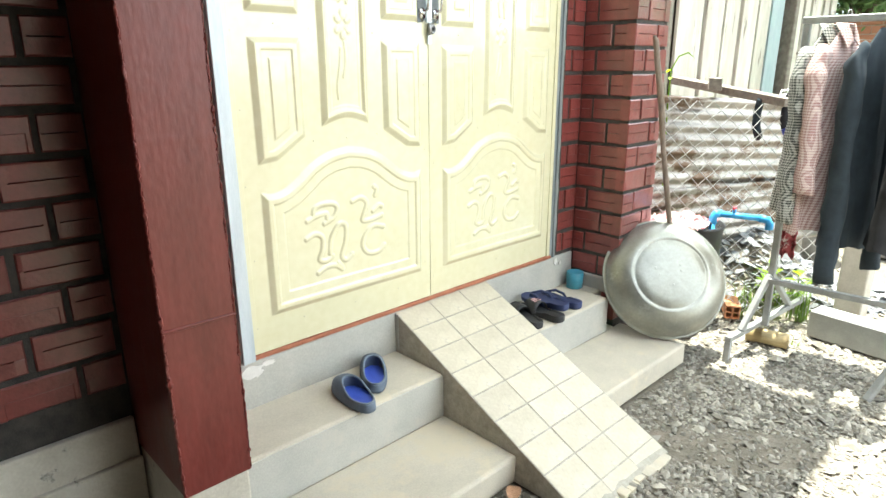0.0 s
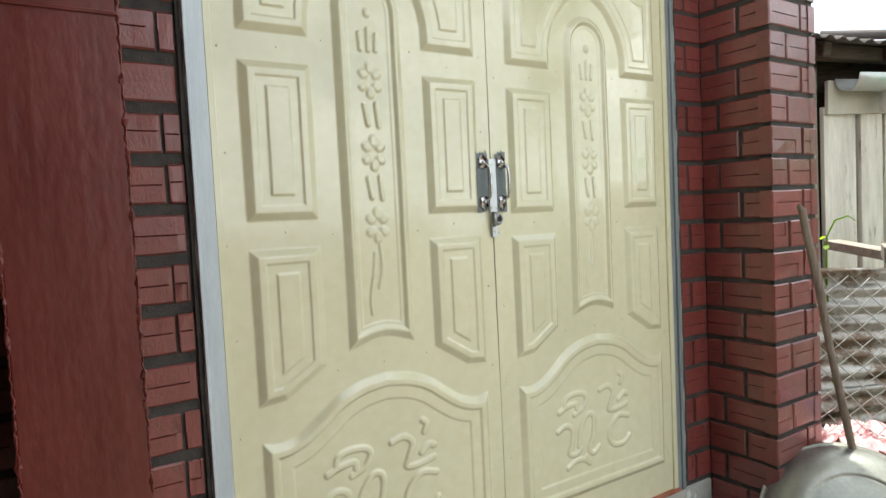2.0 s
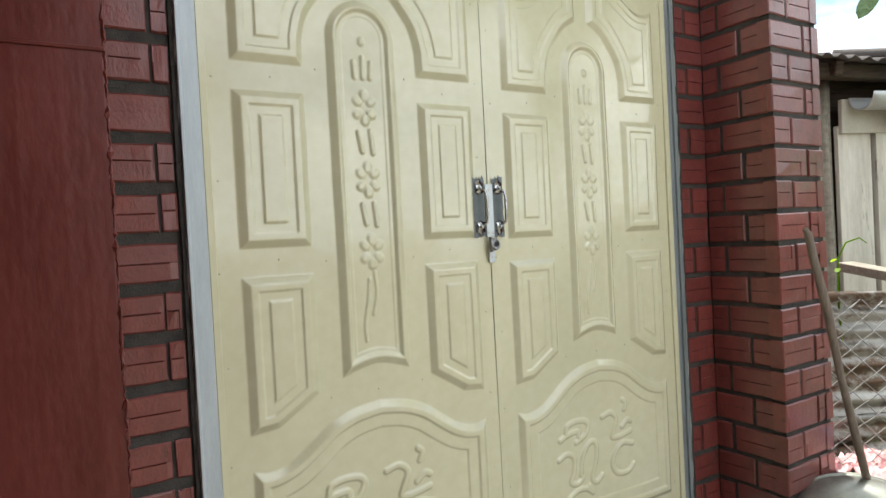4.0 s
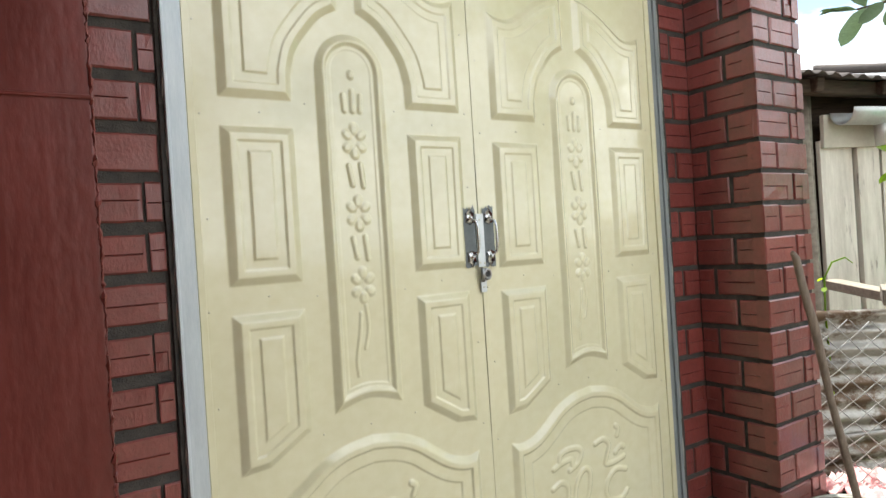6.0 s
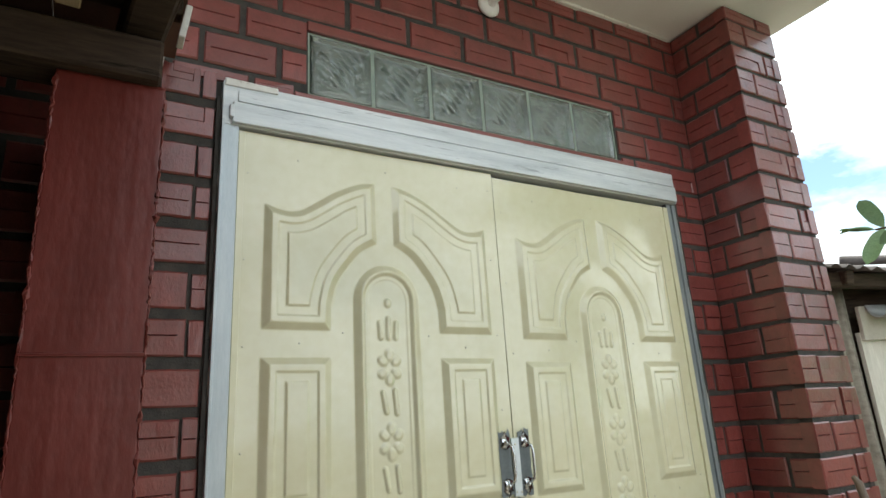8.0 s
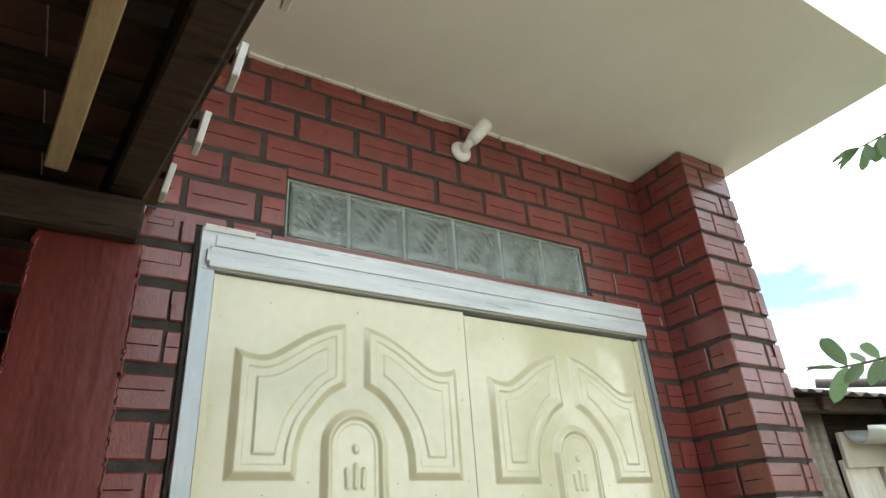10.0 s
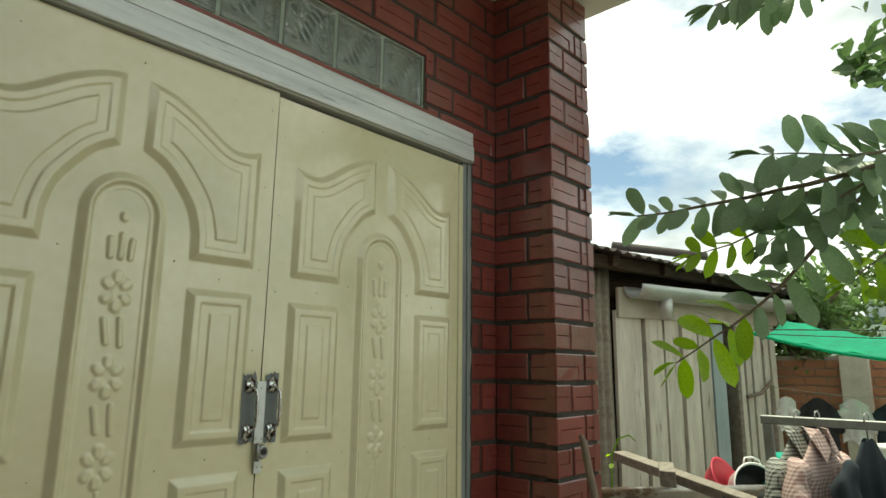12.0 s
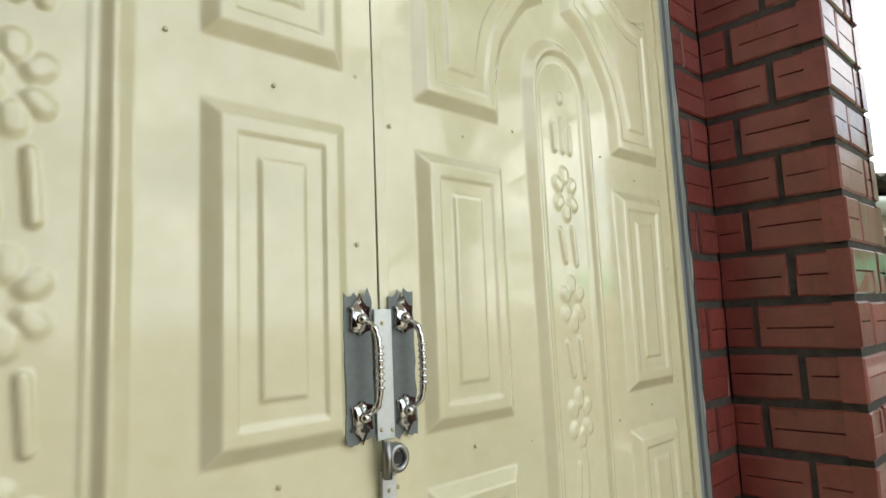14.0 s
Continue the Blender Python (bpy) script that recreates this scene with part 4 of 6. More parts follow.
lamp = thing("wall_lamp_holder", "white porcelain lamp holder on the brick wall", "lamp holder", (0.865, 0.0, 3.255))
part("base", lathe(bmesh.new(), [(0.0, 0.0), (0.044, 0.0), (0.045, 0.008), (0.038, 0.018), (0.02, 0.022), (0.0, 0.022)], 24), M_PORCELAIN, lamp, smooth=True, m=pose(0, 0.0, 0, 90, 0, 0))
part("neck", tube(bmesh.new(), [(0, -0.015, 0), (0.005, -0.045, 0.006), (0.012, -0.066, 0.02)], [0.017, 0.016, 0.02], 14), M_PORCELAIN, lamp, smooth=True)
part("socket", tube(bmesh.new(), [(0.010, -0.062, 0.012), (0.024, -0.075, 0.034), (0.058, -0.092, 0.082), (0.066, -0.096, 0.094), (0.064, -0.095, 0.091)], [0.022, 0.027, 0.030, 0.031, 0.024], 20), M_PORCELAIN, lamp, smooth=True)

# ---- timber lean-to on the column ----
lean = thing("timber_awning", "dark timber lean-to roof with white batten ends, resting on the column", "awning", kind="structure")
part("cross_beam", beam(bmesh.new(), (-2.6, -0.33, 2.505), (-0.22, -0.33, 2.505), 0.11, 0.09, 0.006), M_WOOD_DARK, lean)
part("edge_beam", beam(bmesh.new(), (-0.275, -0.17, 2.625), (0.02, -3.2, 2.625), 0.075, 0.11, 0.006), M_WOOD_DARK, lean)
part("edge_board", beam(bmesh.new(), (-0.245, -0.15, 2.645), (0.095, -3.2, 2.645), 0.022, 0.10, 0.003), M_WOOD_DARK, lean)
part("batten", beam(bmesh.new(), (-0.39, -0.38, 2.60), (-0.10, -3.2, 2.60), 0.042, 0.045, 0.003), M_WOOD_LIGHT, lean, "pale new timber batten")
for k in range(12):
    y = -0.05 - 0.225 * k
    x = -0.218 + 0.112 * (-y) + random.uniform(-0.008, 0.008)
    part("roof_batten", beam(bmesh.new(), (-2.6, y, 2.712), (x, y, 2.712), 0.034, 0.055, 0.002), M_WOOD_DARK, lean)
    part("batten_end", beam(bmesh.new(), (x, y, 2.668), (x + 0.014, y, 2.666), 0.052, 0.085, 0.002), M_WHITE_END, lean, "white painted batten end")
# Unseen wall, added to hold back light from the open front.
structure("wall_front_light_block", boxes((-4.0, 0.9, -4.75, -4.6, 0.0, 3.3)), M_PLINTH, "unseen plain wall added to cut light from the front", "wall")
# Unseen side and rear walls, added to darken the space under the lean-to.
structure("wall_lean_light_block", boxes((-2.66, -2.60, -3.3, -0.04, 0.0, 2.74), (-2.60, -0.10, -3.36, -3.30, 0.0, 2.74)), M_WOOD_DARK, "unseen dark plank walls added to keep the lean-to dim", "wall")
bm = bmesh.new()
for i in range(9):
    for j in range(13):
        x = -2.6 + i * 0.27
        y = -0.02 - j * 0.27
        box(bm, x + 0.002, x + 0.268, y - 0.266, y, 2.742 + 0.003 * ((i + j) % 2), 2.760, 0)
part("roof_boards", bm, M_WOOD_RED, lean)

# ---- ground ----
def ground_z(x, y):
    """Flat yard, with a bank of rubble behind the wire fence."""
    s = (x - 2.3) * 0.727 + (y + 0.15) * 0.687
    q = (x - 2.3) * 0.687 - (y + 0.15) * 0.727
    rise = max(0.0, min(1.0, (s - 0.06) / 0.5)) * max(0.0, min(1.0, (2.2 - s) / 0.8))
    ends = max(0.0, min(1.0, (q + 0.6) / 0.5)) * max(0.0, min(1.0, (1.45 - q) / 0.5))
    return 0.40 * rise * rise * (3 - 2 * rise) * ends


bm = bmesh.new()
xs = [-400, -60, -12, -5] + [-3 + 0.12 * k for k in range(76)] + [9, 14, 60, 400]
ys = [-400, -60, -14, -7] + [-5 + 0.12 * k for k in range(60)] + [4, 8, 20, 60, 400]
rows_v = [[bm.verts.new((x, y, ground_z(x, y) + (0.018 * noise.noise((x * 2.3, y * 2.3, 0)) - 0.014 if abs(x) < 8 and abs(y) < 6 else 0))) for y in ys] for x in xs]
for i in range(len(xs) - 1):
    for j in range(len(ys) - 1):
        bm.faces.new((rows_v[i][j], rows_v[i + 1][j], rows_v[i + 1][j + 1], rows_v[i][j + 1]))
structure("ground", bm, M_GRAVEL_BED, "grey gravel yard with patches of bare soil", "ground")

# ---- things on the steps ----
def clog(at, rz, label):
    """A moulded foam clog, toe to +x: sole, domed upper round a long oval opening, rim and insole."""
    c = thing("clog", label, "shoe", at, rz, group="pair of clogs")
    n = 36
    angles = [2 * math.pi * k / n for k in range(n)]
    outer = [(0.122 * math.cos(a), (0.050 + 0.007 * math.cos(a)) * abs(math.sin(a)) ** 0.8 * (1 if math.sin(a) >= 0 else -1)) for a in angles]
    edge = [(-0.030 + 0.080 * math.cos(a), (0.039 + 0.002 * math.cos(a)) * abs(math.sin(a)) ** 0.85 * (1 if math.sin(a) >= 0 else -1), 0.035 + 0.034 * float(ease((0.3 + math.cos(a)) / 1.3))) for a in angles]

    def loft(rings, bottom=False, top=False):
        bm = bmesh.new()
        vr = [[bm.verts.new(p) for p in r] for r in rings]
        for r0, r1 in zip(vr, vr[1:]):
            for k in range(n):
                bm.faces.new((r0[k], r0[(k + 1) % n], r1[(k + 1) % n], r1[k]))
        if bottom:
            bm.faces.new(vr[0][::-1])
        if top:
            bm.faces.new(vr[-1])
        return bm
    part("sole", loft([[(x * q, y * q, z) for x, y in outer] for q, z in ((0.95, 0.0), (1.0, 0.005), (1.0, 0.018), (0.97, 0.021))], True, True), M_SHOE, c, smooth=True)
    rings = []
    for step in range(8):
        q = step / 7
        rings.append([(ox + (ex - ox) * q, oy + (ey - oy) * q, 0.018 + (ez - 0.018) * math.sqrt(max(0, 1 - (1 - q) ** 2))) for (ox, oy), (ex, ey, ez) in zip(outer, edge)])
    rings += [[(ex * 1.02, ey * 1.04, ez - 0.012) for ex, ey, ez in edge], [(-0.030 + (ex + 0.030) * 1.05, ey * 1.08, 0.022) for ex, ey, ez in edge]]
    part("upper", loft(rings), M_SHOE, c, smooth=True)
    part("insole", loft([[(-0.030 + (ex + 0.030) * 1.04, ey * 1.06, z) for ex, ey, ez in edge] for z in (0.0225, 0.027)], False, True), M_BLUE, c, "bright blue insole")
    part("rim", tube(bmesh.new(), edge + edge[:1], 0.0042, 8, False), M_SHOE_LIT, c, "moulded rim, coloured paler as its lit edge", smooth=True)
    for k in range(5):
        part("vent_hole", lathe(bmesh.new(), [(0.0, 0.0), (0.005, 0.0), (0.004, 0.0015), (0.0, 0.0015)], 8), M_BLACK, c, m=pose(0.066 + 0.009 * k, 0.018 * math.sin(k * 1.9), 0.0645 - 0.0042 * k, 0, 25))
    return c


clog((0.258, -0.200, 0.292), 84, "slate blue foam clog with bright blue insole on the step")
clog((0.402, -0.128, 0.292), 58, "slate blue foam clog with bright blue insole near the ramp")


def slipper(at, rz, tilt, material, wide_strap, label, badge=False):
    """A rubber slipper, toe to +x: shaped sole with a strap."""
    s = thing("slipper", label, "slipper", at, rz, group="slippers on the step")
    s.matrix_basis = pose(*at, tilt, 0, rz)
    outline = smooth_line([(-0.128, 0.0), (-0.120, 0.024), (-0.09, 0.035), (-0.02, 0.034), (0.05, 0.045), (0.10, 0.040), (0.128, 0.015), (0.130, -0.01), (0.11, -0.034), (0.06, -0.044), (-0.02, -0.033), (-0.09, -0.034), (-0.12, -0.023), (-0.128, 0.0)], 3)[:-1]
    bm = bmesh.new()
    rings = []
    for z, sc in ((0.0, 0.95), (0.004, 1.0), (0.018, 1.0), (0.022, 0.965)):
        rings.append([bm.verts.new((x * (0.5 + 0.5 * sc), y * sc, z + 0.010 * (1 if x < -0.03 else 0) * (z > 0.01))) for x, y in outline])
    n = len(outline)
    for r0, r1 in zip(rings, rings[1:]):
        for k in range(n):
            bm.faces.new((r0[k], r0[(k + 1) % n], r1[(k + 1) % n], r1[k]))
    bm.faces.new(rings[0][::-1])
    bm.faces.new(rings[-1])
    part("sole", bm, material, s, smooth=False)
    if wide_strap:
        bm = bmesh.new()
        prev = None
        for k in range(13):
            a = math.pi * k / 12
            row = [bm.verts.new((x, 0.047 * math.cos(a) * f, 0.012 + 0.052 * math.sin(a) * f)) for x, f in ((0.0, 1.0), (0.025, 1.03), (0.05, 1.03), (0.078, 0.97), (0.078, 0.92), (0.05, 0.97), (0.025, 0.97), (0.0, 0.94))]
            if prev:
                for q in range(8):
                    bm.faces.new((prev[q], prev[(q + 1) % 8], row[(q + 1) % 8], row[q]))
            prev = row
        part("strap", bm, material, s, smooth=True)
        if badge:
            part("badge", boxes((0.022, 0.028, -0.022, 0.022, 0.064, 0.0655), (0.036, 0.042, -0.022, 0.022, 0.064, 0.0655), (0.022, 0.058, -0.004, 0.003, 0.064, 0.0655), (0.050, 0.056, -0.018, 0.016, 0.064, 0.0655)), M_PINK_CLOTH, s, "pale pink printed mark")
    else:
        for sgn in (-1, 1):
            part("thong", tube(bmesh.new(), [(0.085, 0.0, 0.020), (0.078, sgn * 0.004, 0.036), (0.04, sgn * 0.028, 0.046), (0.0, sgn * 0.040, 0.034), (-0.02, sgn * 0.037, 0.016)], [0.004, 0.0055, 0.007, 0.0065, 0.005], 8), material, s, smooth=True)
    return s


slipper((1.545, -0.150, 0.291), 92, 0, M_NAVY, False, "navy rubber flip-flop beside a pile of slippers")
slipper((1.425, -0.155, 0.318), 95, -7, M_NAVY, False, "navy rubber flip-flop lying on top of black slides")
slipper((1.350, -0.190, 0.292), 88, 0, M_BLACK, True, "black rubber slide with pale pink mark on strap", True)
slipper((1.248, -0.165, 0.291), 74, 0, M_BLACK, True, "black rubber slide against the ramp edge")

cup = thing("cup", "teal plastic cup without handle on the top step", "cup", (1.790, -0.075, 0.290))
part("wall", lathe(bmesh.new(), [(0.0, 0.0), (0.040, 0.0), (0.043, 0.003), (0.045, 0.085), (0.0425, 0.086), (0.040, 0.006), (0.0, 0.006)], 28), M_CUP, cup, smooth=True)

# aluminium basin leaning bottom-out against the pier
basin = thing("basin", "dented aluminium wash basin leaning against the brick pier", "basin")
R = 0.305
normal = Vector((-0.622, -0.585, 0.521)).normalized()
basin.matrix_basis = Matrix.Translation((2.003, -0.463, 0.381)) @ normal.to_track_quat("Z", "Y").to_matrix().to_4x4()
bm = lathe(bmesh.new(), [(R - 0.004, 0.0), (R, 0.0), (R + 0.002, 0.005), (R - 0.004, 0.010), (R - 0.010, 0.013), (R - 0.013, 0.030), (0.275, 0.062), (0.250, 0.086), (0.220, 0.104), (0.192, 0.113), (0.181, 0.115), (0.176, 0.111), (0.172, 0.110),
                         (0.167, 0.113), (0.12, 0.116), (0.06, 0.118), (0.0, 0.119), (0.0, 0.115), (0.16, 0.109), (0.19, 0.108), (0.217, 0.100), (0.246, 0.083), (0.270, 0.060), (R - 0.018, 0.010)], 72, True)
for v in bm.verts:
    r = math.hypot(v.co.x, v.co.y)
    v.co.z += 0.0016 * noise.noise(v.co * 26) * (r < 0.17) + 0.0030 * noise.noise(v.co * 7)
part("bowl", bm, M_ALU, basin, smooth=True)
part("rolled_rim", tube(bmesh.new(), [((R - 0.001) * math.cos(a), (R - 0.001) * math.sin(a), 0.003) for a in np.linspace(0, 2 * math.pi, 73)], 0.0058, 8, False), M_ALU, basin, smooth=True)
for k in range(5):
    a = k * 2.3 + 0.3
    part("hammer_mark", lathe(bmesh.new(), [(0.0, 0.0012), (0.004, 0.001), (0.008, 0.0)], 12), M_ALU, basin, smooth=True, m=pose(0.055 * math.cos(a) * (1 + 0.5 * (k % 2)), 0.055 * math.sin(a), 0.1175))

stick = thing("stick", "bent bare wooden stick leaning on the brick pier", "stick")
part("shaft", lump(tube(bmesh.new(), [(2.20, -0.43, 0.02), (2.165, -0.425, 0.35), (2.115, -0.415, 0.62), (2.06, -0.405, 0.82), (2.005, -0.395, 1.02), (1.955, -0.380, 1.28), (1.925, -0.362, 1.44), (1.918, -0.350, 1.53), (1.900, -0.348, 1.545)], [0.014, 0.014, 0.014, 0.0135, 0.0135, 0.013, 0.013, 0.015, 0.011], 10), 0.005, 22), M_STICK, stick, smooth=True)

# ---- by the fence ----
tub = thing("tub", "black plastic tub standing by the wire fence", "tub", (2.52, -0.335, 0.0))
part("wall", lathe(bmesh.new(), [(0.0, 0.0), (0.150, 0.0), (0.160, 0.02), (0.185, 0.54), (0.192, 0.55), (0.192, 0.565), (0.180, 0.565), (0.150, 0.03), (0.0, 0.03)], 28), M_TUB, tub, smooth=True)
cloth = thing("crumpled_cloth", "crumpled pink and white printed cloth on the black tub", "cloth", (2.42, -0.33, 0.562))
bm = bmesh.new()
nn = 26
g = [[bm.verts.new(((i / (nn - 1) - 0.5) * 0.34, (j / (nn - 1) - 0.5) * 0.30, 0.012 + 0.055 * abs(noise.noise((i * 0.23, j * 0.23, 3))) + 0.03 * abs(noise.noise((i * 0.5, j * 0.5, 7))))) for j in range(nn)] for i in range(nn)]
for i in range(nn - 1):
    for j in range(nn - 1):
        bm.faces.new((g[i][j], g[i + 1][j], g[i + 1][j + 1], g[i][j + 1]))
ob = part("folds", bm, M_PINK, cloth, smooth=True)
sm = ob.modifiers.new("thick", "SOLIDIFY")
sm.thickness = 0.003

pipe = thing("water_pipe", "bright blue plastic water pipe with a red tap", "pipe")
part("riser", tube(bmesh.new(), [(2.50, -0.475, 0.0), (2.50, -0.475, 0.60)], 0.0165, 14), M_PIPE, pipe, smooth=True)
part("elbow", tube(bmesh.new(), [(2.50, -0.475, 0.585), (2.50, -0.475, 0.618), (2.506, -0.481, 0.636), (2.53, -0.505, 0.641)], 0.0215, 14), M_PIPE, pipe, smooth=True)
part("arm", tube(bmesh.new(), [(2.51, -0.485, 0.640), (2.62, -0.690, 0.628)], 0.0165, 14), M_PIPE, pipe, smooth=True)
part("elbow", tube(bmesh.new(), [(2.61, -0.675, 0.629), (2.632, -0.71, 0.622), (2.638, -0.722, 0.600), (2.638, -0.722, 0.570)], 0.021, 14), M_PIPE, pipe, smooth=True)
part("tap_body", tube(bmesh.new(), [(2.552, -0.563, 0.63), (2.552, -0.563, 0.672)], [0.012, 0.009], 10), M_PIPE, pipe)
part("tap_handle", boxes((2.535, 2.57, -0.569, -0.557, 0.668, 0.682), bevel=0.003), M_TAP, pipe, "red tap handle")

hollow = thing("hollow_brick", "loose orange clay brick with square holes", "brick", (2.715, -0.555, 0.012), 28)
bm = boxes((-0.09, 0.09, -0.04, -0.033, 0, 0.078), (-0.09, 0.09, 0.033, 0.04, 0, 0.078), (-0.09, 0.09, -0.0335, 0.0335, 0, 0.008), (-0.09, 0.09, -0.0335, 0.0335, 0.070, 0.078), (-0.09, 0.09, -0.0335, 0.0335, 0.036, 0.043), (-0.09, 0.09, -0.004, 0.004, 0.007, 0.071))
part("body", lump(bm, 0.0015, 40), M_CLAY, hollow)
bamboo = thing("bamboo_stump", "short dry bamboo offcut lying on the gravel", "bamboo", (2.46, -0.85, 0.035), -78)
part("tube", lump(tube(bmesh.new(), [(-0.10, 0, 0.0), (-0.03, 0, 0.002), (-0.028, 0, 0.002), (-0.02, 0, 0.002), (0.10, 0, 0.0), (0.095, 0, 0)], [0.040, 0.039, 0.043, 0.039, 0.041, 0.030], 16), 0.002, 20), M_BAMBOO, bamboo, smooth=True)
concrete = thing("concrete_beam", "grey cast concrete beam lying on the gravel", "beam")
part("body", lump(beam(bmesh.new(), (2.79, -0.97, 0.072), (2.69, -1.75, 0.072), 0.13, 0.15, 0.008), 0.004, 12), M_BLOCK, concrete)

# ---- wire fence ----
FA, FB = Vector((2.30, -0.15, 0)), Vector((3.16, -1.06, 0))
FD = (FB - FA).normalized()
fence = thing("wire_fence", "sagging galvanised chain-link fence on a concrete post", "fence")
bm = bmesh.new()
span, high, pitch = (FB - FA).length - 0.05, 1.27, 0.085
for k in range(-int(high / pitch), int(span / pitch) + 1):
    for sgn in (1, -1):
        pts = []
        steps_n = int(high / pitch * 2)
        for q in range(steps_n + 1):
            z = high * q / steps_n
            s = k * pitch + (z if sgn > 0 else high - z)
            if 0 <= s <= span:
                wob = 0.012 * noise.noise((s * 5, z * 5, 2))
                off = 0.004 * (1 if (q + (sgn > 0)) % 2 else -1) + 0.03 * noise.noise((s * 1.4, z * 1.4, 5))
                top = -0.05 * math.sin(math.pi * s / span) * (z / high)
                pts.append(FA + FD * (s + wob) + Vector((FD.y, -FD.x, 0)) * off + Vector((0, 0, max(0.01, z + top))))
        if len(pts) > 2:
            tube(bm, pts, 0.0023, 5, False)
part("mesh", bm, M_WIRE, fence, "rusty grey diamond wire mesh")
part("post", lump(boxes((3.08, 3.24, -1.13, -0.99, 0.0, 1.05), bevel=0.01), 0.004, 10), M_POST, fence, "pale weathered concrete post")
part("end_post", tube(bmesh.new(), [(2.31, -0.16, 0), (2.31, -0.16, 1.33)], 0.018, 10), M_WOOD_DARK, fence)

plank = thing("plank", "weathered plank lying along the fence top", "plank")
part("board", lump(beam(bmesh.new(), (3.067, 0.105, 1.335), (2.745, -0.70, 1.232), 0.09, 0.045, 0.003), 0.004, 9), M_PLANK, plank)
offcut = thing("timber_offcut", "short square timber offcut on the plank", "timber")
part("block", lump(beam(bmesh.new(), (2.60, -0.36, 1.322), (2.865, -0.24, 1.322), 0.065, 0.065, 0.003), 0.003, 15), M_PLANK, offcut)


def sock(at, rz, material, toe, label):
    s = thing("sock", label, "sock", at, rz, group="socks on the fence")
    bm = tube(bmesh.new(), [(0, -0.035, 0.02), (0, -0.012, 0.036), (0, 0.008, 0.02), (0, 0.014, -0.05), (0.004, 0.012, -0.11), (0.012, 0.006, -0.15)], [0.017, 0.020, 0.020, 0.022, 0.024, 0.022], 12)
    for v in bm.verts:
        v.co.y *= 0.8
        v.co += noise.noise_vector(v.co * 28) * 0.009
    part("leg", bm, material, s, smooth=True)
    bm = tube(bmesh.new(), [(0.010, 0.004, -0.14), (0.016, -0.002, -0.165), (0.016, -0.004, -0.185)], [0.022, 0.021, 0.010], 12)
    part("toe", lump(bm, 0.004, 28), toe, s, smooth=True)
    return s


sock((2.785, -0.535, 1.205), -47, M_DARK_CLOTH, M_BLACK_CLOTH, "dark sock with pale cuff hung over the wire fence")
sock((2.790, -0.675, 1.235), -40, M_BLACK_CLOTH, M_BLUE_CLOTH, "dark sock with blue toe hung over the wire fence")

# ---- clothes rack ----
rack = thing("clothes_rack", "galvanised steel clothes rack standing on the gravel", "clothes rack")
RX, RZ, RY0, RY1 = 2.37, 1.612, -0.838, -1.66
part("top_rail", beam(bmesh.new(), (RX, RY0 + 0.02, RZ), (RX + 0.01, RY1 - 0.02, RZ), 0.03, 0.03, 0.003), M_RACK, rack)
part("lower_rail", beam(bmesh.new(), (RX, RY0, 0.375), (RX + 0.01, RY1, 0.385), 0.028, 0.028, 0.003), M_RACK, rack)
for y, fx in ((RY0, 0.0), (RY1, 0.0)):
    part("upright", beam(bmesh.new(), (RX + 0.06, y, 0.11), (RX, y, RZ - 0.016), 0.03, 0.03, 0.003), M_RACK, rack)
    part("foot_bar", beam(bmesh.new(), (2.10, y + 0.06, 0.115), (3.02, y - 0.02, 0.115), 0.03, 0.03, 0.003), M_RACK, rack)
    part("brace", beam(bmesh.new(), (2.22, y + 0.045, 0.13), (RX + 0.015, y, 0.40), 0.028, 0.028, 0.003), M_RACK, rack)
    part("brace", beam(bmesh.new(), (2.78, y, 0.13), (RX + 0.045, y, 0.40), 0.028, 0.028, 0.003), M_RACK, rack)
    part("leg", beam(bmesh.new(), (2.115, y + 0.06, -0.005), (2.115, y + 0.06, 0.10), 0.03, 0.03, 0.003), M_RACK, rack)
    part("leg", beam(bmesh.new(), (3.005, y - 0.02, -0.005), (3.005, y - 0.02, 0.10), 0.03, 0.03, 0.003), M_RACK, rack)
part("splayed_leg", beam(bmesh.new(), (2.165, -1.37, -0.005), (RX, -1.50, 0.37), 0.028, 0.028, 0.003), M_RACK, rack)


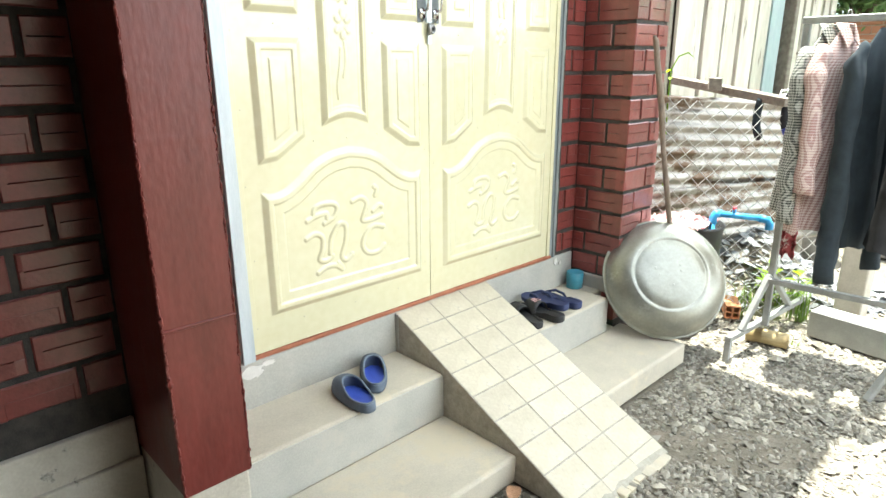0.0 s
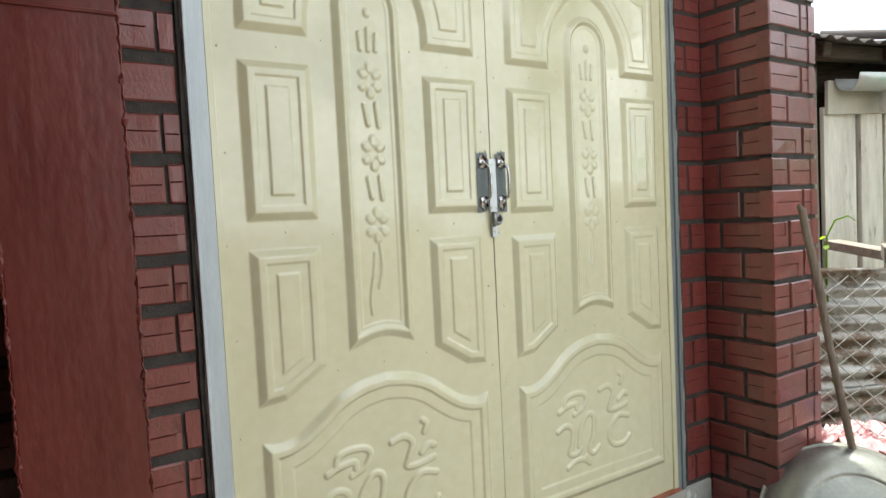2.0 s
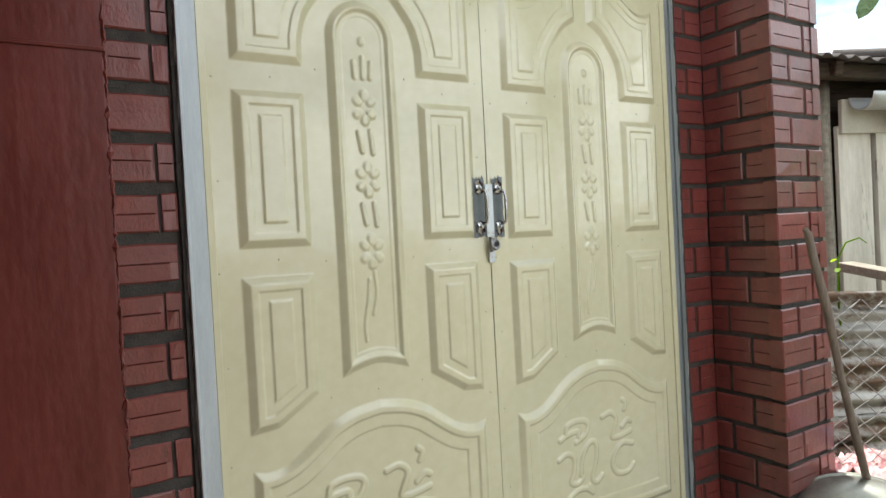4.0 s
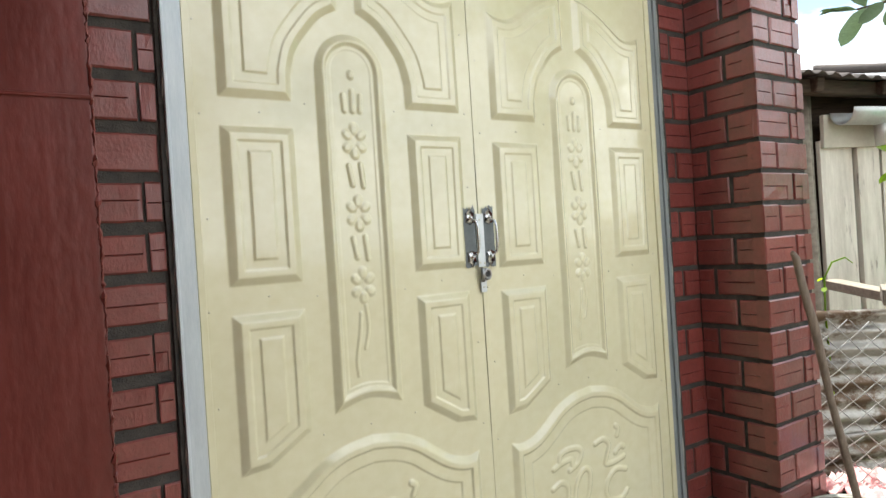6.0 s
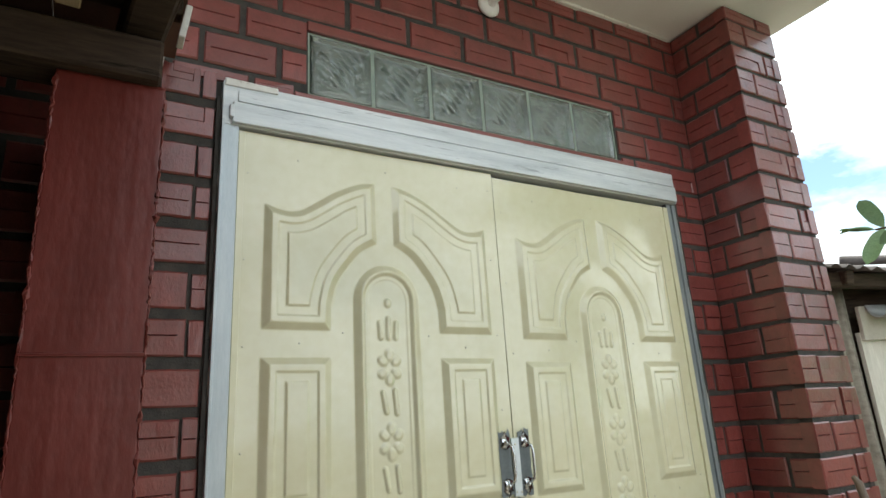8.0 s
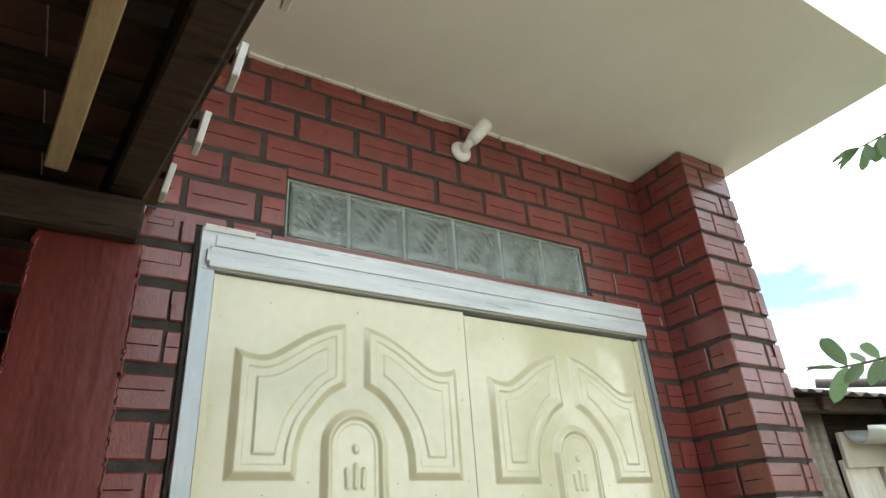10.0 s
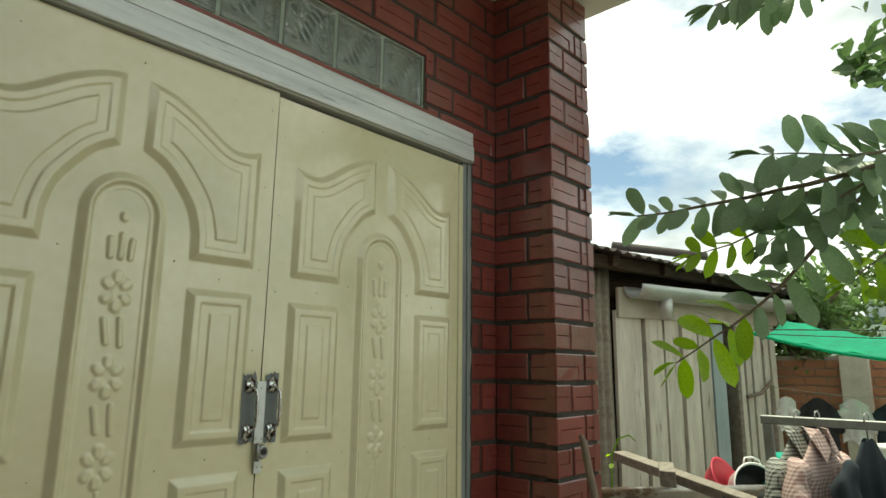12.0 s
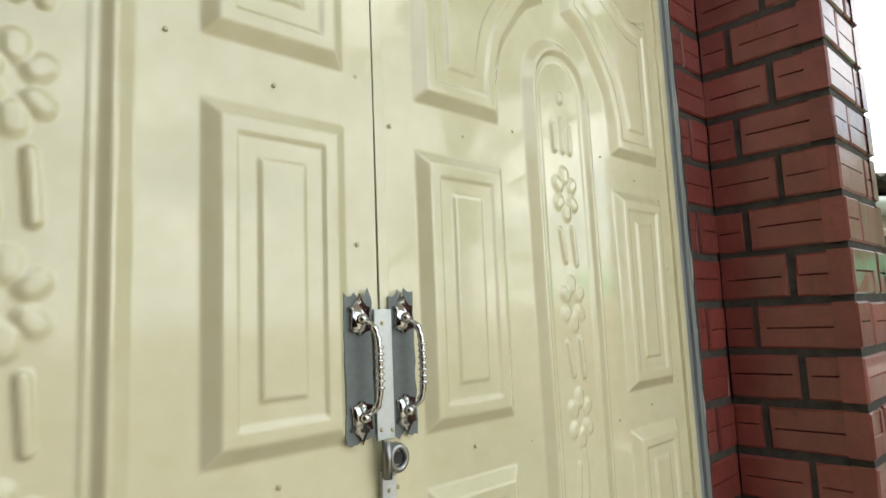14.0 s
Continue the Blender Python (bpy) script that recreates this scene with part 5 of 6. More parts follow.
def garment(name, at, rz, material, width, length, label, category, sleeve=0.55, flare=1.1, thick=0.05, collar=True, group="clothes on the rack"):
    """A garment on a hanger: draped body, two sleeves and a collar; hangs from at."""
    gm = thing(name, label, category, at, rz, group=group)
    rnd = random.Random(hash(name) % 7 + int(length * 100))
    nu, nv = 44, 26
    verts, uvs, faces = [], [], []
    ph = rnd.random() * 6
    for j in range(nv + 1):
        v = j / nv
        drop = length * v
        if v < 0.16:
            hw = 0.040 + (width / 2 - 0.040) * (v / 0.16) ** 0.9
        else:
            hw = width / 2 * (1 + (flare - 1) * (v - 0.16) / 0.84)
        th = thick * (0.30 + 1.35 * v)
        for i in range(nu):
            a = 2 * math.pi * i / nu
            fold = 1 + 0.45 * min(1, v * 2) * math.sin(5 * a + ph + 1.5 * v) + 0.14 * v * math.sin(9 * a - ph)
            x = hw * math.cos(a) * (1 - 0.05 * v * math.sin(3 * a + ph))
            y = th * math.sin(a) * fold + 0.02 * math.sin(x * 26 + ph) * v
            y += 0.007 * math.sin(x * 75 + ph + 2 * v) * min(1, 3 * v)
            z = -0.05 - drop - 0.30 * abs(x) * max(0.0, 1 - v / 0.16) + 0.014 * math.sin(4 * a + ph) * (v > 0.9)
            verts.append((x, y, z))
            uvs.append((a * (hw + th) / 2.2, z))
    for j in range(nv):
        for i in range(nu):
            faces.append((j * nu + i, j * nu + (i + 1) % nu, (j + 1) * nu + (i + 1) % nu, (j + 1) * nu + i))
    me = raw("body", verts, faces, material, True)
    layer = me.uv_layers.new(name="cloth")
    for lp in me.loops:
        layer.data[lp.index].uv = uvs[lp.vertex_index]
    put("body", me, gm)
    for sgn in (-1, 1):
        bm = bmesh.new()
        x0 = sgn * (width / 2 - 0.02)
        pts = [Vector((x0 - sgn * 0.03, 0, -0.135)), Vector((x0 + sgn * 0.008, 0.0, -0.19)), Vector((x0 + sgn * 0.020, -0.012, -0.30)), Vector((x0 + sgn * 0.022, -0.024, -0.10 - sleeve * 0.7)), Vector((x0 + sgn * 0.024, -0.034, -0.10 - sleeve))]
        pts = [a.lerp(b, q / 5) for a, b in zip(pts, pts[1:]) for q in range(5)] + [pts[-1]]
        tube(bm, pts, [0.028 + 0.012 * min(1, q / 5) for q in range(len(pts))], 14, True)
        for vv in bm.verts:
            vv.co += noise.noise_vector(vv.co * 13 + Vector((ph, sgn, 0))) * 0.016 + noise.noise_vector(Vector((vv.co.x * 30, vv.co.y * 30, vv.co.z * 9)) + Vector((ph, sgn, 4))) * 0.008
        uv = bm.loops.layers.uv.new("cloth")
        for f in bm.faces:
            for lp in f.loops:
                lp[uv].uv = (lp.vert.co.y + lp.vert.co.x, lp.vert.co.z)
        part("sleeve", bm, material, gm, smooth=True)
    if collar:
        bm = bmesh.new()
        for sgn in (-1, 1):
            vs = [bm.verts.new(p) for p in ((sgn * 0.002, -0.040, -0.10), (sgn * 0.055, -0.046, -0.135), (sgn * 0.072, -0.010, -0.060), (sgn * 0.05, 0.02, -0.030), (sgn * 0.03, -0.02, -0.035))]
            bm.faces.new(vs)
        uv = bm.loops.layers.uv.new("cloth")
        for f in bm.faces:
            for lp in f.loops:
                lp[uv].uv = (lp.vert.co.x, lp.vert.co.z)
        ob = part("collar", bm, material, gm)
        md = ob.modifiers.new("thick", "SOLIDIFY")
        md.thickness = 0.004
        bm = boxes((-0.011, 0.011, -thick * 1.02 - 0.006, -thick * 0.9, -length * 0.9, -0.15))
        uv = bm.loops.layers.uv.new("cloth")
        for f in bm.faces:
            for lp in f.loops:
                lp[uv].uv = (lp.vert.co.x, lp.vert.co.z)
        part("button_band", bm, material, gm)
    return gm


def hanger(at, rz, material):
    h = thing("clothes_hanger", "thin clothes hanger hooked over the rack rail", "hanger", at, rz, group="hangers on the rack")
    part("hook", tube(bmesh.new(), [(0.02, 0, -0.005), (0.021, 0, 0.010), (0.010, 0, 0.021), (-0.006, 0, 0.019), (-0.013, 0, 0.006), (-0.010, 0, -0.012), (0.0, 0, -0.03), (0.0, 0, -0.062)], 0.0022, 6), material, h, smooth=True)
    part("shoulders", tube(bmesh.new(), [(-0.14, 0, -0.190), (-0.08, 0, -0.135), (0.0, 0, -0.065), (0.08, 0, -0.135), (0.14, 0, -0.190)], 0.004, 6), material, h, smooth=True)
    return h


for y, rz, hm in ((-0.930, -14, M_WIRE), (-0.995, -13, M_WIRE), (-1.137, -16, M_STEEL), (-1.31, -10, M_BLACK)):
    hanger((RX, y, RZ + 0.016), rz, hm)
garment("shirt", (RX, -0.930, RZ + 0.014), -14, M_CHECK_GREEN, 0.34, 0.80, "grey and black checked shirt on a hanger", "shirt", 0.80, 1.02, 0.042)
garment("shirt", (RX, -0.995, RZ + 0.014), -13, M_CHECK_PINK, 0.37, 0.89, "pink and maroon checked shirt on a hanger", "shirt", 0.66, 1.08, 0.046)
garment("jacket", (RX, -1.137, RZ + 0.010), -16, M_DARK_CLOTH, 0.36, 0.95, "dark navy jacket with long sleeves on a hanger", "jacket", 1.03, 0.95, 0.034, False)
garment("jacket", (RX, -1.31, RZ + 0.010), -10, M_BLACK_CLOTH, 0.36, 0.92, "black jacket hanging at the rack's end", "jacket", 0.62, 1.0, 0.036, False)
drape = thing("hung_cloth", "small red floral cloth hung on the rack brace", "cloth", (2.50, -0.86, 0.60))
bm = bmesh.new()
g = [[bm.verts.new((0.02 * math.sin(j * 0.9) + 0.012 * math.sin(i * 1.7), -0.04 + 0.08 * j / 11, -0.12 + 0.17 * i / 11 - 0.02 * math.sin(j))) for j in range(12)] for i in range(12)]
for i in range(11):
    for j in range(11):
        bm.faces.new((g[i][j], g[i + 1][j], g[i + 1][j + 1], g[i][j + 1]))
ob = part("folds", bm, M_FLORAL, drape, smooth=True)
ob.modifiers.new("thick", "SOLIDIFY").thickness = 0.003

# ---- neighbour's shed ----
S0, SD, SN = Vector((2.75, -0.03, 0)), Vector((0.929, -0.370, 0)), Vector((0.370, 0.929, 0))
SHED = Matrix(((SD.x, SN.x, 0, S0.x), (SD.y, SN.y, 0, S0.y), (0, 0, 1, 0), (0, 0, 0, 1)))


def corrugated(bm, corner, along, up, pitch=0.07, amp=0.009, cross=1):
    """A wavy sheet: corner, a vector along the ridges and one across them."""
    corner, along, up = Vector(corner), Vector(along), Vector(up)
    nrm = along.cross(up).normalized()
    n = max(4, int(up.length / pitch * 6))
    rows_w = []
    for k in range(n + 1):
        t = k / n
        o = nrm * amp * math.sin(2 * math.pi * t * up.length / pitch)
        rows_w.append([bm.verts.new(corner + up * t + o + along * (q / 6) + nrm * 0.012 * noise.noise((q * 0.7, t * 3, 1))) for q in range(7)])
    for r0, r1 in zip(rows_w, rows_w[1:]):
        for q in range(6):
            bm.faces.new((r0[q], r0[q + 1], r1[q + 1], r1[q]))
    return bm


shed = thing("shed", "neighbour's low shed of weathered grey boards under rusty roofing", "shed", kind="")
BACK = Vector((-0.016, -1.358, 1.672))
shed.matrix_basis = Matrix.Translation(BACK) @ Matrix.Scale(1.85, 4) @ Matrix.Translation(-BACK) @ SHED @ Matrix.Translation((-0.05, 0, 0)) @ Matrix.Diagonal((0.842, 1, 1, 1))
widths = [(0.030, 0.225), (0.250, 0.380), (0.404, 0.520), (0.544, 0.664), (0.686, 0.782)]
for k, (a, b) in enumerate(widths):
    part("board", lump(boxes((a, b, -0.012 - 0.006 * (k % 2), 0.012, 0.765, 2.02), bevel=0.002), 0.004, 6), M_BOARD, shed)
part("board", lump(boxes((0.80, 0.905, -0.010, 0.012, 0.765, 1.98), bevel=0.002), 0.004, 6), M_BOARD_BLUE, shed, "faded blue board")
ob = part("corner_sheet", corrugated(bmesh.new(), (-0.215, -0.02, 0.765), (0, 0.01, 1.47), (0.225, 0.02, 0.0), 0.05, 0.010), M_PLANK, shed, "grey wavy sheet nailed up at the corner", smooth=True)
ob.modifiers.new("thick", "SOLIDIFY").thickness = 0.004
part("corner_post", lump(boxes((-0.02, 0.03, 0.05, 0.10, 0.765, 2.22), bevel=0.008), 0.006, 7), M_WOOD_DARK, shed)
part("door_post", lump(boxes((0.985, 1.02, -0.03, 0.05, 0.765, 2.05), bevel=0.006), 0.006, 8), M_PLANK, shed)
for k in range(6):
    x = 1.035 + 0.060 * k
    part("slat", lump(boxes((x, x + 0.048, -0.008 - 0.006 * (k % 3), 0.01, 0.765, 2.02 + 0.02 * (k % 2)), bevel=0.002), 0.005, 6), M_BOARD, shed)
part("latch_stick", tube(bmesh.new(), [(1.06, -0.03, 1.60), (1.18, -0.04, 1.62), (1.30, -0.03, 1.68)], 0.010, 8), M_STICK, shed)
# Dark boards added inside so the gaps and the eave read as shade.
part("dark_backing", boxes((-0.2, 0.8, 0.9, 0.95, 0.765, 2.44), (0.8, 1.40, 0.9, 0.95, 0.765, 2.24), (-0.2, -0.15, 0.05, 0.9, 0.765, 2.28), (-0.2, -0.15, 0.35, 0.9, 2.28, 2.40), (-0.2, 1.36, 0.06, 0.10, 2.0, 2.26), (1.36, 1.40, 0.02, 0.9, 0.765, 2.06)), M_WOOD_DARK, shed)
part("head_board", lump(boxes((0.04, 1.40, -0.035, -0.014, 1.985, 2.13), bevel=0.003), 0.010, 5), M_POST, shed, "pale sagging board under the eave")
part("rafter", lump(beam(bmesh.new(), (-0.25, -0.10, 2.24), (1.46, -0.10, 2.18), 0.05, 0.06, 0.004), 0.006, 7), M_WOOD_DARK, shed)
for k in range(5):
    x = -0.1 + 0.38 * k
    part("rafter", beam(bmesh.new(), (x, -0.16, 2.235 - 0.018 * k), (x, 0.95, 2.46 - 0.06 * k), 0.045, 0.06, 0.004), M_WOOD_DARK, shed)
bm = bmesh.new()
nroof = 100
rows_r = []
for k in range(nroof + 1):
    s = -0.32 + 2.0 * k / nroof
    w_ = 0.010 * math.sin(2 * math.pi * s / 0.076)
    top_z = 2.56 if s < 0.55 else 2.56 - 0.36 * (s - 0.55)
    rows_r.append([bm.verts.new((s, -0.20 + 0.03 * noise.noise((s * 3, 0, 4)), 2.285 - 0.075 * (s + 0.3) + w_)), bm.verts.new((s, 0.35, 2.30 - 0.075 * (s + 0.3) + (top_z - 2.30) * 0.5 + w_)), bm.verts.new((s, 0.98, top_z + w_))])
for r0, r1 in zip(rows_r, rows_r[1:]):
    for q in range(2):
        bm.faces.new((r0[q], r1[q], r1[q + 1], r0[q + 1]))
ob = part("roof_sheet", bm, M_ROOFING, shed, "rusty corrugated roofing", smooth=True)
ob.modifiers.new("thick", "SOLIDIFY").thickness = 0.003
for k in range(26):
    s = 0.02 + 1.62 * k / 25
    zt = 2.56 if s < 0.55 else 2.56 - 0.36 * (s - 0.55)
    part("ridge_tile", lump(boxes((s - 0.016, s + 0.016, 0.955, 1.0, zt - 0.02, zt + 0.034 + 0.014 * (k % 2)), bevel=0.005), 0.006, 20), M_ROOFING, shed)
part("roof_pole", tube(bmesh.new(), [(0.35, 0.30, 2.425), (0.80, -0.02, 2.345)], [0.024, 0.022], 10), M_ROOFING, shed, smooth=True)
bm = bmesh.new()
prev = None
for k in range(15):
    x = 0.06 + 1.50 * k / 14
    row = []
    for q in range(9):
        a = math.pi * q / 8
        row.append(bm.verts.new((x, -0.115 - 0.062 * math.cos(a), 2.135 - 0.062 * math.sin(a) - 0.022 * k / 14 + 0.005 * noise.noise((k * 0.9, q * 0.5, 3)))))
    if prev:
        for q in range(8):
            bm.faces.new((prev[q], row[q], row[q + 1], prev[q + 1]))
    prev = row
ob = part("gutter", bm, M_GUTTER, shed, "stained zinc gutter", smooth=True)
ob.modifiers.new("thick", "SOLIDIFY").thickness = 0.004
part("spout", tube(bmesh.new(), [(0.30, -0.115, 2.085), (0.30, -0.115, 1.98)], [0.040, 0.034], 14), M_GUTTER, shed, smooth=True)

sheets = thing("tin_fence", "leaning rusty corrugated sheets nailed up as a fence", "fence")
sheets.matrix_basis = SHED
for k, (z0, z1, off) in enumerate(((0.30, 0.72, -0.165), (0.70, 1.275, -0.145))):
    ob = part("sheet", corrugated(bmesh.new(), (-0.42, off, z0), (1.75, 0.02 * k, -0.02 - 0.08 * k), (0, 0.012, z1 - z0), 0.076, 0.010), M_SHEET, sheets, smooth=True)
    ob.modifiers.new("thick", "SOLIDIFY").thickness = 0.002
part("stake", beam(bmesh.new(), (-0.3, -0.125, 0.0), (-0.3, -0.125, 1.3), 0.04, 0.04, 0.003), M_PLANK, sheets)
part("stake", beam(bmesh.new(), (1.15, -0.118, 0.0), (1.15, -0.118, 1.25), 0.04, 0.04, 0.003), M_PLANK, sheets)

shelf = thing("rough_shelf", "rough timber shelf along the shed front", "shelf", kind="")
BEHIND = Matrix.Translation(BACK) @ Matrix.Scale(1.25, 4) @ Matrix.Translation(-BACK)
shelf.matrix_basis = BEHIND @ SHED
part("top", lump(boxes((0.20, 1.45, -0.115, -0.030, 1.055, 1.08), bevel=0.003), 0.004, 7), M_PLANK, shelf)
for x in (0.30, 1.35):
    part("leg", beam(bmesh.new(), (x, -0.07, 0.33), (x, -0.07, 1.056), 0.04, 0.04, 0.003), M_PLANK, shelf)


pot = thing("wash_basin", "red plastic wash basin lying against the shed wall", "basin")
pot.matrix_basis = BEHIND @ SHED @ pose(0.575, -0.06, 1.165, 62, 0, 20)
part("bowl", lathe(bmesh.new(), [(0.0, 0.0), (0.09, 0.0), (0.10, 0.01), (0.135, 0.075), (0.145, 0.078), (0.145, 0.083), (0.130, 0.080), (0.092, 0.014), (0.0, 0.012)], 32), M_RED_POT, pot, smooth=True)
pot = thing("cooking_pot", "white enamel pot with black inside beside the red basin", "pot")
pot.matrix_basis = BEHIND @ SHED @ pose(0.735, -0.105, 1.150, 70, 10, -18)
part("outside", lathe(bmesh.new(), [(0.0, -0.005), (0.085, -0.005), (0.112, 0.02), (0.128, 0.10), (0.134, 0.104), (0.128, 0.108), (0.122, 0.10)], 32), M_PORCELAIN, pot, smooth=True)
part("inside", lathe(bmesh.new(), [(0.1215, 0.10), (0.105, 0.02), (0.08, 0.004), (0.0, 0.004)], 32), M_BLACK, pot, smooth=True)
part("handle", tube(bmesh.new(), [(-0.05, 0.122, 0.08), (-0.04, 0.155, 0.082), (0.0, 0.165, 0.083), (0.04, 0.155, 0.082), (0.05, 0.122, 0.08)], 0.005, 8), M_PORCELAIN, pot, smooth=True)
jar = thing("water_jar", "stained grey cement jar behind the fence", "jar", (4.40, -0.43, 0.0))
part("body", lathe(bmesh.new(), [(0.0, 0.0), (0.16, 0.0), (0.19, 0.2), (0.19, 1.05), (0.17, 1.08), (0.155, 1.08), (0.17, 1.0), (0.15, 0.1), (0.0, 0.06)], 24), M_CYLINDER, jar, smooth=True)
tub2 = thing("plastic_tub", "bright green plastic tub upturned on the jar", "tub", (4.40, -0.43, 1.085))
part("bowl", lathe(bmesh.new(), [(0.21, 0.0), (0.215, 0.008), (0.18, 0.012), (0.15, 0.17), (0.13, 0.185), (0.0, 0.186)], 28), M_GREEN_TUB, tub2, smooth=True)

pail = thing("pail", "white plastic pail standing on the cement jar stack", "pail", (4.86, -0.93, 0.90))
part("wall", lathe(bmesh.new(), [(0.0, 0.0), (0.115, 0.0), (0.125, 0.01), (0.15, 0.40), (0.158, 0.41), (0.158, 0.43), (0.145, 0.43), (0.112, 0.02), (0.0, 0.02)], 28), M_PORCELAIN, pail, smooth=True)
part("print_bar", boxes((-0.139, -0.135, -0.03, 0.05, 0.14, 0.26)), M_PINK_CLOTH, pail, "faded printed patch")
stand = thing("concrete_stand", "stained cement block stand under a white pail", "block", (4.86, -0.93, 0.0))
part("body", lump(boxes((-0.2, 0.2, -0.22, 0.22, 0.0, 0.898), bevel=0.02), 0.006, 8), M_CYLINDER, stand)

# ---- behind: brick wall, laundry, shade net, house and trees ----
far_wall = structure("wall_back", boxes((7.25, 7.40, -5.5, 0.62, 0.0, 1.95)), M_FAR_MORTAR, "raw orange brick garden wall behind the yard", "wall")
bm = bmesh.new()
for c in range(22):
    for k in range(26):
        y = 0.60 - k * 0.20 - (c % 2) * 0.10
        box(bm, 7.238, 7.252, y - 0.19, y, 0.005 + c * 0.087, 0.005 + c * 0.087 + 0.074)
put("brickwork", mesh_of(bm, "brickwork", M_FAR_BRICK), far_wall)
for y in (-0.35, -2.3):
    put("buttress", mesh_of(boxes((7.12, 7.245, y - 0.12, y + 0.12, 0, 1.95), bevel=0.005), "buttress", M_POST), far_wall)

net = thing("shade_net", "sagging bright green shade net tied across the yard", "shade net")
bm = bmesh.new()
nx, ny = 30, 12
g = []
for i in range(nx + 1):
    u = i / nx
    p = Vector((5.30, 0.02, 2.10)).lerp(Vector((4.60, -3.0, 1.98)), u)
    sag = 0.15 * 4 * u * (1 - u)
    row = []
    for j in range(ny + 1):
        v = j / ny
        row.append(bm.verts.new(p + Vector((0.9 * v, 0, -sag - 0.05 * math.sin(u * 5) + 0.16 * v - 0.16 * v * (1 - v) * 2 + 0.012 * math.sin(u * 60 + v * 4)))))
    g.append(row)
for i in range(nx):
    for j in range(ny):
        bm.faces.new((g[i][j], g[i + 1][j], g[i + 1][j + 1], g[i][j + 1]))
ob = part("netting", bm, M_NET, net, smooth=True)
ob.modifiers.new("thick", "SOLIDIFY").thickness = 0.002
part("edge_roll", tube(bmesh.new(), [g_ + Vector((0, 0, -0.012)) for g_ in [Vector((5.30, 0.02, 2.10)).lerp(Vector((4.60, -3.0, 1.98)), i / nx) + Vector((0, 0, -0.15 * 4 * (i / nx) * (1 - i / nx) - 0.05 * math.sin(i / nx * 5))) for i in range(nx + 1)]], 0.014, 8), M_NET, net, smooth=True)
part("tie_rope", tube(bmesh.new(), [(5.30, 0.02, 2.10), (6.0, 0.78, 2.38)], 0.004, 6), M_WIRE, net)

line = thing("washing_line", "wire washing line hung with small clothes", "washing line")
part("wire", tube(bmesh.new(), [(5.55, -0.02, 1.66), (5.55, -0.6, 1.60), (5.55, -1.6, 1.60), (5.55, -3.0, 1.66)], 0.003, 6), M_WIRE, line)
part("pole", tube(bmesh.new(), [(5.55, -0.02, 0), (5.55, -0.02, 1.68)], 0.02, 8), M_PLANK, line)
part("pole", tube(bmesh.new(), [(5.55, -3.0, 0), (5.55, -3.0, 1.68)], 0.02, 8), M_PLANK, line)
for y, mt, wd, ln, lb in ((0.20, M_WHITE_CLOTH, 0.13, 0.26, "small white shirt on the washing line"), (-0.02, M_BLACK_CLOTH, 0.26, 0.5, "black shirt on the washing line"), (-0.26, M_WHITE_CLOTH, 0.2, 0.32, "white shirt on the washing line"),
                       (-0.52, M_DARK_CLOTH, 0.28, 0.5, "dark navy shirt on the washing line"), (-0.80, M_CHECK_GREEN, 0.26, 0.46, "checked shirt on the washing line"), (-1.08, M_BLACK_CLOTH, 0.3, 0.55, "black trousers on the washing line"), (-1.36, M_WHITE_CLOTH, 0.26, 0.42, "white shirt on the washing line")):
    garment("hung_shirt", (5.55, y - 0.32, 1.64), 84, mt, wd, ln, lb, "shirt", 0.2, 1.0, 0.03, False, "clothes on the washing line")

house = thing("far_house", "far shed with grey corrugated tin gable above the wall", "house")
bm = corrugated(bmesh.new(), (12.6, 0.28, 0.0), (0, 0, 3.24), (0, -7.0, 0), 0.16, 0.018)
for v in bm.verts:
    v.co.z *= (3.24 - 0.27 * (0.28 - v.co.y)) / 3.24
ob = part("gable", bm, M_TIN, house, smooth=True)
ob.modifiers.new("thick", "SOLIDIFY").thickness = 0.01
part("verge", beam(bmesh.new(), (12.5, 0.45, 3.30), (12.5, -6.7, 1.37), 0.12, 0.07, 0.004), M_WOOD_DARK, house)
part("wall", boxes((12.75, 16.0, -6.6, 0.2, 0.0, 1.4)), M_FAR_BRICK, house)
part("roof", prism(bmesh.new(), [(11.9, 2.02), (12.5, 2.72), (12.5, 2.66), (11.9, 1.96)], -6.5, 0.9), M_NET_DARK, house, "dark green lean-to roof")



def crown_mesh(name, material, centre, radii, clumps, leaves, leaf_size, seed, shape=0.45):
    """Many small bent leaves in uneven clumps."""
    rnd = np.random.RandomState(seed)
    verts, faces = [], []
    for _ in range(clumps):
        d = rnd.normal(size=3)
        d /= np.linalg.norm(d)
        c = np.array(centre) + d * np.array(radii) * rnd.uniform(0.35, 1.0)
        r = rnd.uniform(0.12, 0.30) * min(radii)
        for _ in range(leaves):
            p = c + rnd.normal(size=3) * r * 0.6
            a = rnd.normal(size=3)
            a /= np.linalg.norm(a)
            b = np.cross(a, rnd.normal(size=3))
            b /= np.linalg.norm(b) + 1e-9
            s = leaf_size * rnd.uniform(0.6, 1.3)
            nrm = np.cross(a, b)
            k = len(verts)
            lift = nrm * s * 0.15
            verts += [tuple(p - a * s), tuple(p - a * s * 0.45 + b * s * shape + lift), tuple(p + a * s * 0.5 + b * s * shape * 0.95 + lift),
                      tuple(p + a * s), tuple(p + a * s * 0.5 - b * s * shape * 0.95 + lift), tuple(p - a * s * 0.45 - b * s * shape + lift)]
            faces += [(k, k + 1, k + 2, k + 3), (k, k + 3, k + 4, k + 5)]
    return raw(name, verts, faces, material)


